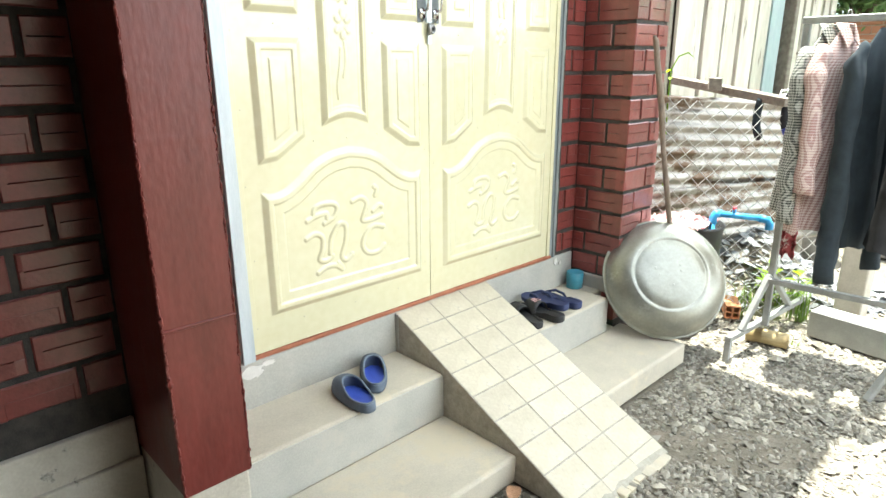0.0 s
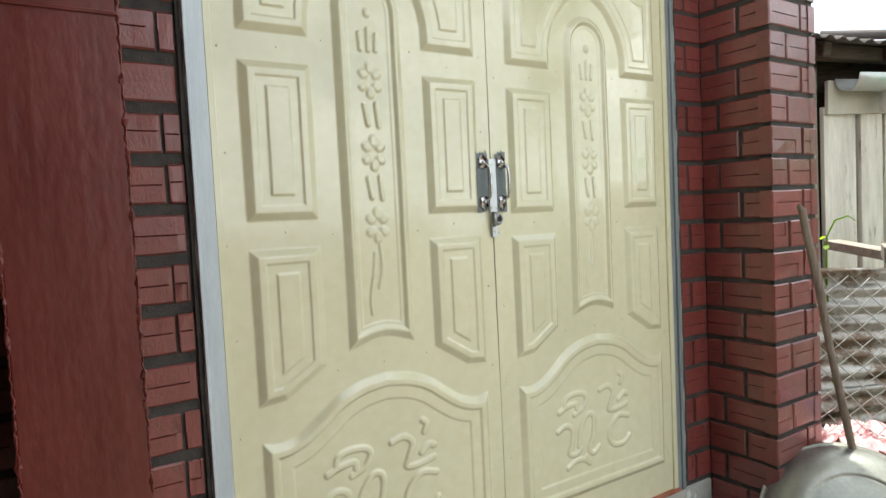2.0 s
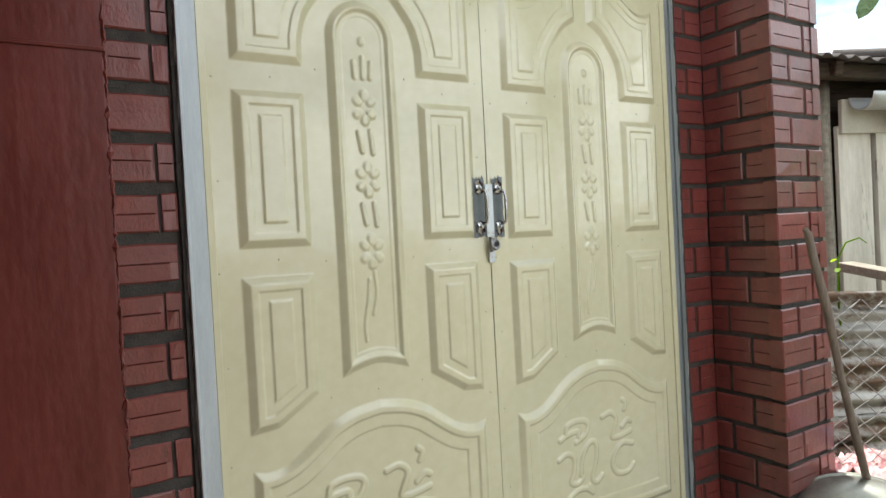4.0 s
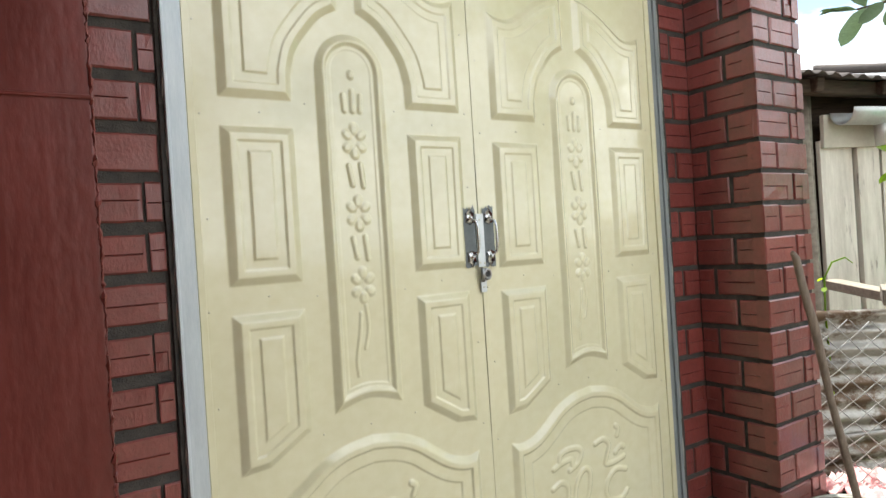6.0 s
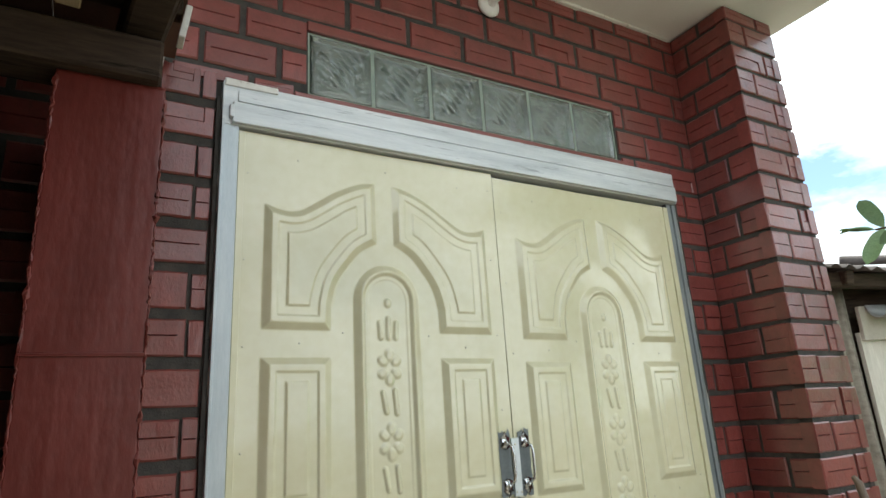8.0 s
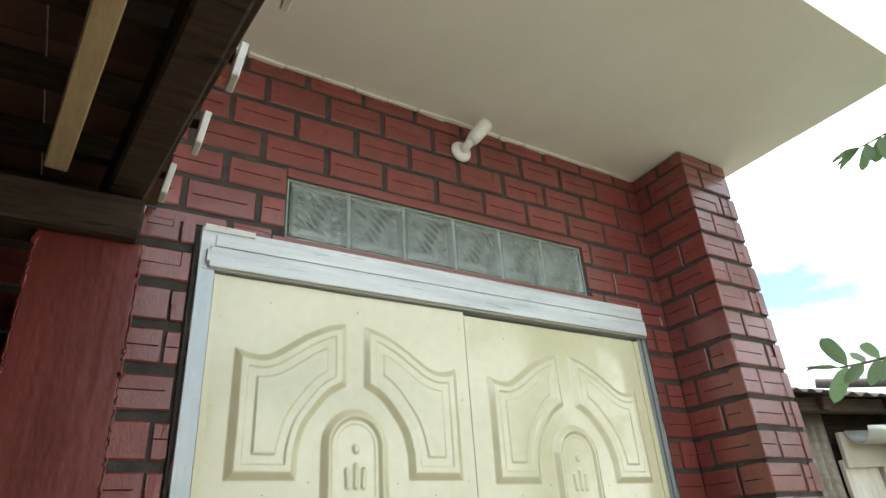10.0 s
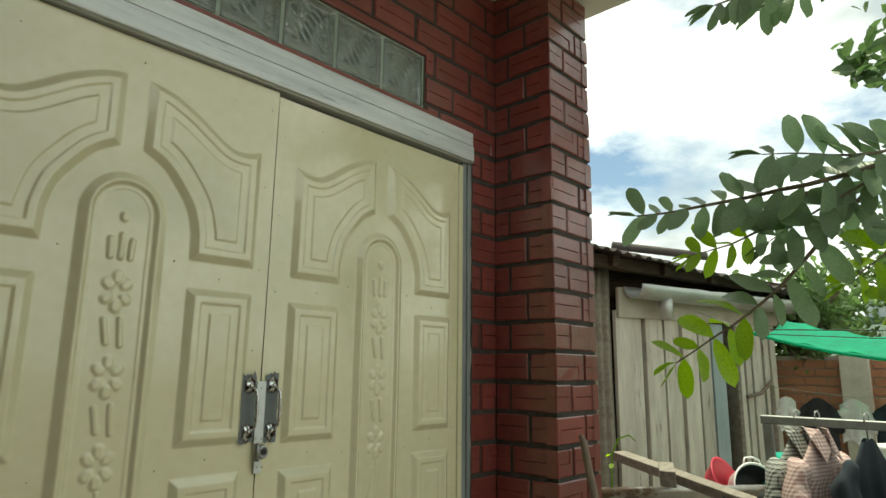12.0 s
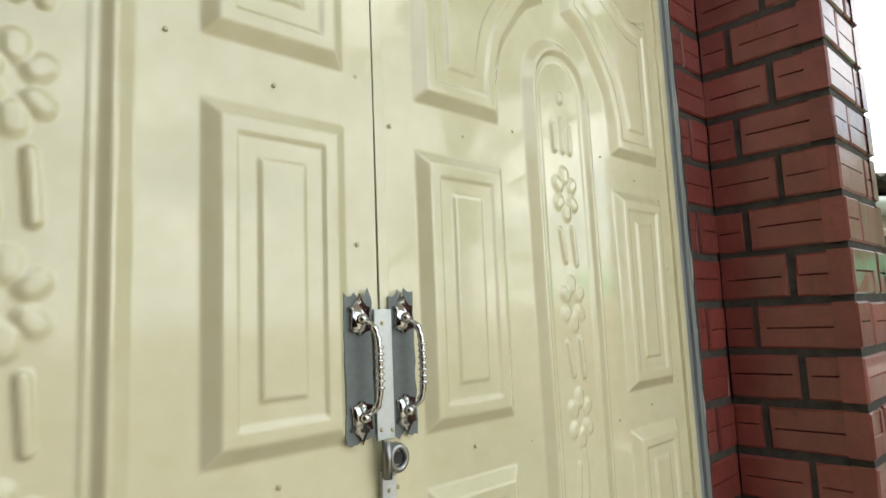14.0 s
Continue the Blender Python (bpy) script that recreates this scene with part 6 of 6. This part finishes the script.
def far_tree(name, at, height, radii, material, label, seed, clumps=70, leaves=55, size=0.07):
    t = thing(name, label, "tree", at, group="trees behind the yard")
    top = height - radii[2]
    part("trunk", lump(tube(bmesh.new(), [(0, 0, 0), (0.05, 0.03, top * 0.5), (0.0, 0.08, top), (0.1, 0.0, height - 0.3 * radii[2])], [0.16, 0.13, 0.10, 0.03], 10), 0.02, 3), M_BARK, t, smooth=True)
    for k in range(5):
        a = k * 1.3
        part("limb", tube(bmesh.new(), [(0, 0.05, top * 0.8), (0.4 * radii[0] * math.cos(a), 0.4 * radii[1] * math.sin(a), top + 0.1), (0.8 * radii[0] * math.cos(a), 0.8 * radii[1] * math.sin(a), top + 0.4 * radii[2])], [0.07, 0.05, 0.015], 8), M_BARK, t, smooth=True)
    put("crown", crown_mesh("crown", material, (0, 0, height - radii[2]), radii, clumps, leaves, size, seed), t)
    return t


far_tree("leafy_tree", (9.5, -1.2, 0), 3.9, (1.5, 1.4, 1.1), M_FOLIAGE, "dense dark green tree behind the brick wall", 3, 95, 70, 0.055)
far_tree("leafy_tree", (10.5, -3.6, 0), 4.4, (1.7, 1.6, 1.3), M_FOLIAGE, "broad dark green tree beyond the yard", 5, 95, 70, 0.06)
far_tree("papaya_like_tree", (7.6, 0.15, 0), 2.95, (0.75, 0.8, 0.6), M_FOLIAGE_PALE, "pale feathery green tree by the wall", 9, 60, 60, 0.05)
far_tree("leafy_tree", (8.0, -2.2, 0), 2.6, (0.9, 1.0, 0.7), M_FOLIAGE_PALE, "pale green bush behind the wall", 11, 60, 60, 0.05)
wires = thing("overhead_wire", "thin wires strung across the yard", "wire")
part("strand", tube(bmesh.new(), [(4.2, -0.3, 2.05), (6.5, -1.5, 2.12), (9.0, -3.4, 2.5)], 0.004, 5), M_BLACK, wires)
part("strand", tube(bmesh.new(), [(4.2, -0.35, 2.02), (6.0, -1.9, 1.98), (8.5, -4.4, 2.2)], 0.003, 5), M_BLACK, wires)

# ---- guava tree beside the yard ----
def guava_leaf(name, material, bend):
    """An oval leaf 1 long from its stalk at the origin along +x, folded at the midrib."""
    n = 9
    verts, faces = [], []
    for i in range(n + 1):
        u = i / n
        w_ = 0.190 * (1 - abs(2 * (u - 0.06) / 0.94 - 1) ** 2.6) ** 0.62 if 0.06 < u < 1 else 0.006
        z = bend * 1.6 * (u - u * u) - 0.16 * bend * u
        lift = 0.30 + 0.10 * math.sin(u * 9 + bend * 20)
        verts += [(u, -w_, z + lift * w_), (u, 0, z), (u, w_, z + (0.5 - lift) * w_ + 0.1 * w_)]
    for i in range(n):
        k = i * 3
        faces += [(k, k + 3, k + 4, k + 1), (k + 1, k + 4, k + 5, k + 2)]
    return raw(name, verts, faces, material, True)


OLD = [guava_leaf("leaf", M_LEAF, b) for b in (-0.12, 0.05, 0.18)]
YOUNG = [guava_leaf("leaf", M_LEAF_YOUNG, b) for b in (-0.08, 0.08, 0.2)]
guava = thing("guava_tree", "guava tree with broad oval leaves leaning over the yard", "tree", (3.4, -2.7, 0))
GO = Vector((3.4, -2.7, 0))
part("trunk", lump(tube(bmesh.new(), [(0, 0, 0), (-0.06, 0.05, 0.8), (-0.05, 0.14, 1.6), (-0.2, 0.25, 2.3), (-0.3, 0.4, 3.0)], [0.085, 0.07, 0.06, 0.05, 0.035], 12), 0.012, 5), M_BARK, guava, smooth=True)
leaf_rnd = random.Random(21)


def spray(points, radius, young_from, pairs, size=0.125, hang=0.25, tip=True):
    """A leafy branch through world points; leaves stand in opposite pairs and turn young towards the tip."""
    pts = [Vector(p) - GO for p in points]
    fine = []
    for a, b in zip(pts, pts[1:]):
        fine += [a.lerp(b, k / 5) for k in range(5)]
    fine.append(pts[-1])
    fine = [p + noise.noise_vector(p * 5) * 0.012 for p in fine]
    br = part("branch", tube(bmesh.new(), fine, [radius * (1 - 0.75 * k / (len(fine) - 1)) for k in range(len(fine))], 8), M_BARK, guava, smooth=True)
    total = len(fine) - 1
    for k in range(pairs):
        t = (k + 0.5) / pairs
        i = min(total - 1, int(t * total))
        p = fine[i].lerp(fine[i + 1], t * total - i)
        d = (fine[i + 1] - fine[i]).normalized()
        face = Vector((-0.72, -0.42, 0.45))
        side = d.cross(face).normalized()
        up = side.cross(d)
        for sgn in (-1, 1):
            if leaf_rnd.random() < 0.05:
                continue
            turn = leaf_rnd.uniform(-0.5, 0.5)
            out = (side * math.cos(turn) + up * math.sin(turn)) * sgn + d * leaf_rnd.uniform(0.2, 0.7) + Vector((0, 0, -hang * leaf_rnd.uniform(0.2, 1.4)))
            out.normalize()
            nz = (face + Vector((leaf_rnd.uniform(-0.55, 0.55), leaf_rnd.uniform(-0.55, 0.55), leaf_rnd.uniform(-0.4, 0.6)))).normalized()
            yv = nz.cross(out).normalized()
            zv = out.cross(yv)
            m = Matrix((out, yv, zv)).transposed().to_4x4()
            s = size * leaf_rnd.uniform(0.75, 1.2) * (0.8 if t > 0.85 else 1)
            put("leaf", leaf_rnd.choice(YOUNG if t > young_from else OLD), br, Matrix.Translation(p) @ m @ Matrix.Diagonal((s, s, s, 1)))
    if tip:
        for k in range(3):
            d = (fine[-1] - fine[-3]).normalized() + Vector((leaf_rnd.uniform(-0.4, 0.4), leaf_rnd.uniform(-0.4, 0.4), leaf_rnd.uniform(-0.4, 0.3)))
            put("leaf", leaf_rnd.choice(YOUNG if young_from < 1 else OLD), br, Matrix.Translation(fine[-1]) @ d.to_track_quat("X", "Z").to_matrix().to_4x4() @ Matrix.Diagonal((size * 0.7,) * 3 + (1,)))
    return br


spray([(3.15, -2.35, 2.75), (2.6, -1.75, 2.62), (2.2, -1.35, 2.45), (2.05, -1.10, 2.36), (2.03, -0.80, 2.345), (2.03, -0.54, 2.35)], 0.014, 2.0, 24, 0.155)
spray([(2.2, -1.35, 2.45), (2.08, -1.16, 2.24), (2.04, -1.00, 2.05), (2.03, -0.84, 1.92), (2.03, -0.66, 1.81)], 0.009, 0.62, 14, 0.145)
spray([(2.06, -1.10, 2.34), (2.04, -0.97, 2.24), (2.03, -0.86, 2.20), (2.03, -0.74, 2.18)], 0.006, 0.45, 7, 0.115)
spray([(2.25, -1.40, 2.42), (2.12, -1.24, 2.36), (2.06, -1.10, 2.27), (2.05, -0.98, 2.20)], 0.007, 2.0, 8, 0.145)
spray([(2.3, -1.45, 2.5), (2.14, -1.28, 2.46), (2.08, -1.16, 2.46), (2.06, -0.98, 2.50)], 0.007, 2.0, 8, 0.150)
spray([(2.45, -1.6, 2.45), (2.2, -1.42, 2.28), (2.12, -1.30, 2.16), (2.09, -1.18, 2.06)], 0.007, 0.6, 8, 0.14)
spray([(2.6, -1.8, 2.6), (2.25, -1.62, 2.3), (2.1, -1.45, 2.1), (2.07, -1.32, 1.98)], 0.008, 0.5, 9, 0.14)
spray([(3.1, -2.3, 3.0), (2.6, -1.7, 3.25), (2.27, -1.38, 3.22), (2.08, -1.12, 3.12), (2.0, -0.88, 3.07)], 0.012, 2.0, 24, 0.150, 1.1)
spray([(2.6, -1.7, 3.25), (2.42, -1.45, 3.33), (2.3, -1.15, 3.22), (2.26, -0.95, 3.14)], 0.008, 2.0, 13, 0.145, 0.8)
put("crown", crown_mesh("crown", M_CROWN, (0.4, 0.55, 3.75), (1.25, 1.35, 0.6), 80, 26, 0.055, 17, 0.5), guava, None, "upper mass of guava leaves")

# ---- gravel, rubble, grass ----
def scatter(name, material, count, area, size, seed, label, category, flat=0.55, keep=None):
    """Loose angular stones lying on the ground, joined."""
    rnd = np.random.RandomState(seed)
    base = [(1, 0, 0), (0.3, 0.95, 0.1), (-0.8, 0.6, -0.1), (-0.75, -0.65, 0.1), (0.4, -0.9, -0.05), (0.1, 0.1, 0.9), (-0.15, -0.1, -0.8)]
    tri = [(0, 1, 5), (1, 2, 5), (2, 3, 5), (3, 4, 5), (4, 0, 5), (1, 0, 6), (2, 1, 6), (3, 2, 6), (4, 3, 6), (0, 4, 6)]
    verts, faces = [], []
    done = 0
    while done < count:
        x, y = rnd.uniform(area[0], area[1]), rnd.uniform(area[2], area[3])
        if keep and not keep(x, y, rnd):
            done += 1
            continue
        s = size * rnd.lognormal(0, 0.4)
        a = rnd.uniform(0, 6.283)
        tx, ty = rnd.uniform(-0.5, 0.5, 2)
        sx, sy, sz = rnd.uniform(0.7, 1.3), rnd.uniform(0.6, 1.0), flat * rnd.uniform(0.6, 1.2)
        z = ground_z(x, y) + 0.018 * noise.noise((x * 2.3, y * 2.3, 0)) - 0.014 + s * 0.18
        k = len(verts)
        for bx, by, bz in base:
            px, py, pz = bx * sx * s * rnd.uniform(0.8, 1.2), by * sy * s * rnd.uniform(0.8, 1.2), bz * sz * s * rnd.uniform(0.8, 1.2)
            qx, qy = px * math.cos(a) - py * math.sin(a), px * math.sin(a) + py * math.cos(a)
            verts.append((x + qx, y + qy, z + pz + tx * qx + ty * qy))
        faces += [(p + k, q + k, r + k) for p, q, r in tri]
        done += 1
    ob = put(name, raw(name, verts, faces, material))
    return tagged(ob, label, category, kind="stuff")


def yard(x, y, rnd):
    if x < 1.94 and y > -0.655 and x > -0.14:
        return False
    if RAMP_X0 - 0.01 < x < RAMP_X1 + 0.01 and y > -0.90:
        return False
    if x < -0.13 and y > COL_Y - 0.01:
        return False
    if PIER_X0 < x < PIER_X1 and y > PIER_Y:
        return False
    bare = noise.noise((x * 1.7 + 3, y * 1.7, 4))
    return rnd.uniform() < (1.0 if bare < 0.26 else 0.22)


scatter("gravel", M_STONE, 21000, (-0.3, 3.4, -2.3, 0.1), 0.0108, 31, "loose grey crushed gravel spread over the yard", "gravel", 0.6, yard)
scatter("gravel", M_STONE, 13000, (0.3, 2.9, -1.9, -0.50), 0.0085, 32, "fine grey grit between the gravel stones", "gravel", 0.6, yard)
scatter("rubble", M_SLATE, 2200, (2.35, 3.9, -1.3, 0.1), 0.028, 33, "dark flat slate rubble banked behind the fence", "rubble", 0.3, lambda x, y, r: (x - 2.3) * 0.727 + (y + 0.15) * 0.687 > 0.10 and y < -0.10 - 0.4 * (x - 2.55))


def tuft(at, n, height, seed, label):
    rnd = random.Random(seed)
    verts, faces = [], []
    for _ in range(n):
        a = rnd.uniform(0, 6.28)
        lean_ = rnd.uniform(0.1, 0.6)
        h = height * rnd.uniform(0.5, 1.1)
        bx, by = rnd.uniform(-0.05, 0.05), rnd.uniform(-0.05, 0.05)
        dx, dy = math.cos(a), math.sin(a)
        w_ = 0.004
        k = len(verts)
        for q in range(4):
            t = q / 3
            cx, cy, cz = bx + dx * lean_ * h * t * t, by + dy * lean_ * h * t * t, h * t * (1 - 0.2 * lean_ * t)
            ww = w_ * (1 - t) + 0.0006
            verts += [(cx - dy * ww, cy + dx * ww, cz), (cx + dy * ww, cy - dx * ww, cz)]
        for q in range(3):
            faces.append((k + 2 * q, k + 2 * q + 1, k + 2 * q + 3, k + 2 * q + 2))
    ob = put("grass_tuft", raw("grass_tuft", verts, faces, M_GRASS), None, pose(*at))
    return tagged(ob, label, "grass", "grass tufts by the fence", "stuff")


for k, (x, y, n, h) in enumerate(((2.78, -0.44, 26, 0.20), (2.72, -0.62, 16, 0.14), (2.95, -0.84, 34, 0.26), (3.02, -0.72, 22, 0.18), (2.62, -0.36, 18, 0.18), (2.52, -0.93, 10, 0.09), (2.88, -0.58, 20, 0.2))):
    tuft((x, y, ground_z(x, y) - 0.01), n, h, 40 + k, "tuft of thin green grass growing through the rubble")


def weed(at, seed, n):
    rnd = random.Random(seed)
    wd = thing("weed", "small weed with pale yellow-green leaves by the fence", "plant", at, group="weeds by the fence")
    part("stem", tube(bmesh.new(), [(0, 0, 0), (0.01, 0.01, 0.1), (0.0, 0.02, 0.2)], [0.005, 0.004, 0.002], 6), M_LEAF_YOUNG, wd)
    for k in range(n):
        d = Vector((math.cos(k * 2.4), math.sin(k * 2.4), rnd.uniform(0.0, 0.6)))
        put("leaf", rnd.choice(YOUNG), wd, Matrix.Translation((0.004, 0.01, 0.05 + 0.16 * k / n)) @ d.to_track_quat("X", "Z").to_matrix().to_4x4() @ Matrix.Diagonal((0.09, 0.11, 0.09, 1)))


weed((3.02, -0.66, ground_z(3.02, -0.66)), 1, 9)
weed((2.92, -0.70, ground_z(2.92, -0.70)), 2, 8)
weed((3.10, -0.80, ground_z(3.10, -0.80)), 3, 10)
vine = thing("vine_shoot", "thin curling pale green shoot growing at the fence", "plant", (2.60, -0.10, 0.0))
part("stem", tube(bmesh.new(), [(0.0, 0.0, 0.0), (0.01, -0.01, 0.7), (-0.01, 0.0, 1.25), (0.0, 0.0, 1.40), (0.01, -0.03, 1.47), (0.02, -0.08, 1.49), (0.02, -0.11, 1.465)], [0.006, 0.005, 0.0045, 0.004, 0.004, 0.0035, 0.002], 7), M_LEAF_YOUNG, vine, smooth=True)
for at_, turn_ in (((0.0, 0.0, 1.36), 200), ((0.0, 0.0, 1.40), 60)):
    put("leaf", YOUNG[1], vine, pose(*at_, 0, 20, turn_) @ Matrix.Diagonal((0.05, 0.06, 0.05, 1)))
dry = thing("dry_leaf", "fallen brown leaf on the gravel beside the ramp", "leaf", (0.545, -0.70, 0.020), 35)
put("blade", guava_leaf("blade", M_DEAD, 0.3), dry, pose(-0.05, 0, 0) @ Matrix.Diagonal((0.10, 0.13, 0.10, 1)))


# ---- bricks of the house ----
def brick_mesh(seed):
    """One painted hollow brick, 1 long in x: uneven edges, one scored line part of its length, some with a chipped corner."""
    rnd = random.Random(seed)
    h = COURSE - JOINT
    gz = h * (0.46 + 0.10 * rnd.random())
    prof = [(0.05, 0.0), (0.004, 0.0), (0.0, 0.005), (0.0, gz - 0.0023), (0.0046, gz), (0.0, gz + 0.0023), (0.0, h - 0.005), (0.004, h), (0.05, h)]
    g0, g1 = rnd.uniform(0.03, 0.12), rnd.uniform(0.80, 0.97)
    cuts = [0.0, 0.02, g0, g0 + 0.02, 0.5, g1 - 0.02, g1, 0.98, 1.0]
    cuts = sorted(set(cuts))
    chip = rnd.choice((None, None, None, 0, len(cuts) - 1, 4))
    verts, faces = [], []
    for ci, x in enumerate(cuts):
        scored = g0 + 0.01 < x < g1 - 0.01
        end = ci in (0, len(cuts) - 1)
        for k, (y, z) in enumerate(prof):
            if k == 4 and (not scored or seed % 6 == 5):
                y = 0.0
            if end and y < 0.01:
                y = max(y, 0.0045)
            wave = 0.0016 * noise.noise((x * 2.1 + seed * 7, z * 16, 2.0)) + 0.0007 * noise.noise((x * 11 + seed * 3, z * 60, 5.0))
            dz = 0.0030 * noise.noise((x * 5 + seed * 5, k // 4, 9.0)) if k in (1, 2, 6, 7) else 0.0
            if chip is not None and abs(ci - chip) <= 1 and 0 < k < 8 and (k > 4) == (seed % 2 == 0):
                y += rnd.uniform(0.001, 0.005)
            verts.append((x, y + 0.002 + wave, z + dz))
    n = len(prof)
    for ci in range(len(cuts) - 1):
        for k in range(n - 1):
            faces.append((ci * n + k, (ci + 1) * n + k, (ci + 1) * n + k + 1, ci * n + k + 1))
    faces.append(tuple(range(n)))
    faces.append(tuple(range((len(cuts) - 1) * n, len(cuts) * n))[::-1])
    return raw("brick", verts, faces, M_BRICK)


BRICKS = [brick_mesh(k) for k in range(18)]


def lay(parent, origin, turn, runs, tall=1.0):
    """runs: (along, length, course); the brick's face looks to -y before the turn."""
    for along, ln, course in runs:
        if ln < 0.02:
            continue
        m = pose(*origin, 0, 0, turn) @ pose(along + random.uniform(-0.002, 0.002), random.uniform(-0.002, 0.002), Z0 + course * COURSE + JOINT / 2, 0, random.uniform(-0.5, 0.5) * min(1, 0.2 / ln) * 0.6)
        put("brick", random.choice(BRICKS), parent, m @ Matrix.Diagonal((ln, 1, tall * random.uniform(0.96, 1.02), 1)))


def course_runs(x0, x1, course, shift):
    """Bricks of one course between x0 and x1, cut at the ends."""
    res = []
    x = math.floor((x0 - shift) / BRICK_L) * BRICK_L + shift
    while x < x1:
        a, b = max(x0, x + JOINT / 2), min(x1, x + BRICK_L - JOINT / 2)
        if b - a > 0.015:
            res.append((a, b - a, course))
        x += BRICK_L
    return res


runs, left_runs, strip_runs = [], [], []
for c in range(0, 30):
    z = Z0 + c * COURSE
    if z + COURSE > SOFFIT + 0.04:
        break
    shift = 0.106 + (c % 2) * BRICK_L / 2
    if 0.38 < z < 2.62:
        left_runs += course_runs(-1.19, COL_X0 - 0.004, c, shift + 0.02)
    if z < 0.40:
        continue
    if z + COURSE / 2 < 2.716:
        strip_runs += [(-0.200, 0.135, c)] if c % 3 == 1 else [(-0.200, 0.096, c), (-0.098, 0.034, c)]
        runs += [(1.708, 0.155, c)] if c % 2 else [(1.708, 0.055, c), (1.776, 0.088, c)]
    elif z + COURSE / 2 < 2.95:
        runs += course_runs(-0.30, 0.186, c, shift) + course_runs(1.438, 1.866, c, shift)
    else:
        runs += course_runs(-0.30, 1.866, c, shift)
lay(wall, (0, WALL_Y, 0), 0, runs)
lay(wall, (0, WALL_Y, 0.004), 0, strip_runs, 0.90)
lay(wall, (0, WALL_Y, 0.047), 0, left_runs)
for x0, x1, z, k in ((-0.30, 1.866, 3.338, 0.55), (-0.20, 0.15, 2.721, 0.33), (1.45, 1.866, 2.721, 0.33)):
    for a_, ln, _ in course_runs(x0, x1, 0, 0.03):
        put("brick", random.choice(BRICKS), wall, pose(a_, random.uniform(-0.001, 0.001), z) @ Matrix.Diagonal((ln, 1, k, 1)))
w = PIER_X1 - PIER_X0
front, side = [], []
for c in range(1, 30):
    z = Z0 + c * COURSE
    if z + COURSE > SOFFIT + 0.04:
        break
    if c % 2:
        front += [(0.0, 0.198, c), (0.211, w - 0.211, c)]
        side += [(0.0, 0.150, c), (0.163, 0.098, c)]
    else:
        front += [(0.0, 0.098, c), (0.111, w - 0.111, c)]
        side += [(0.0, 0.062, c), (0.075, 0.186, c)]
lay(pier, (PIER_X0, PIER_Y, 0), 0, front)
lay(pier, (PIER_X0, 0.002, 0), -90, side)
for m_, ln in ((pose(PIER_X0, PIER_Y, 3.338), 0.198), (pose(PIER_X0 + 0.211, PIER_Y, 3.338), w - 0.211), (pose(PIER_X0, 0.002, 3.338, 0, 0, -90), 0.13), (pose(PIER_X0, -0.145, 3.338, 0, 0, -90), 0.13)):
    put("brick", random.choice(BRICKS), pier, m_ @ Matrix.Diagonal((ln, 1, 0.55, 1)))
lay(pier, (PIER_X1, PIER_Y, 0), 90, [(0.0, 0.26, c) for c in range(1, 29)])
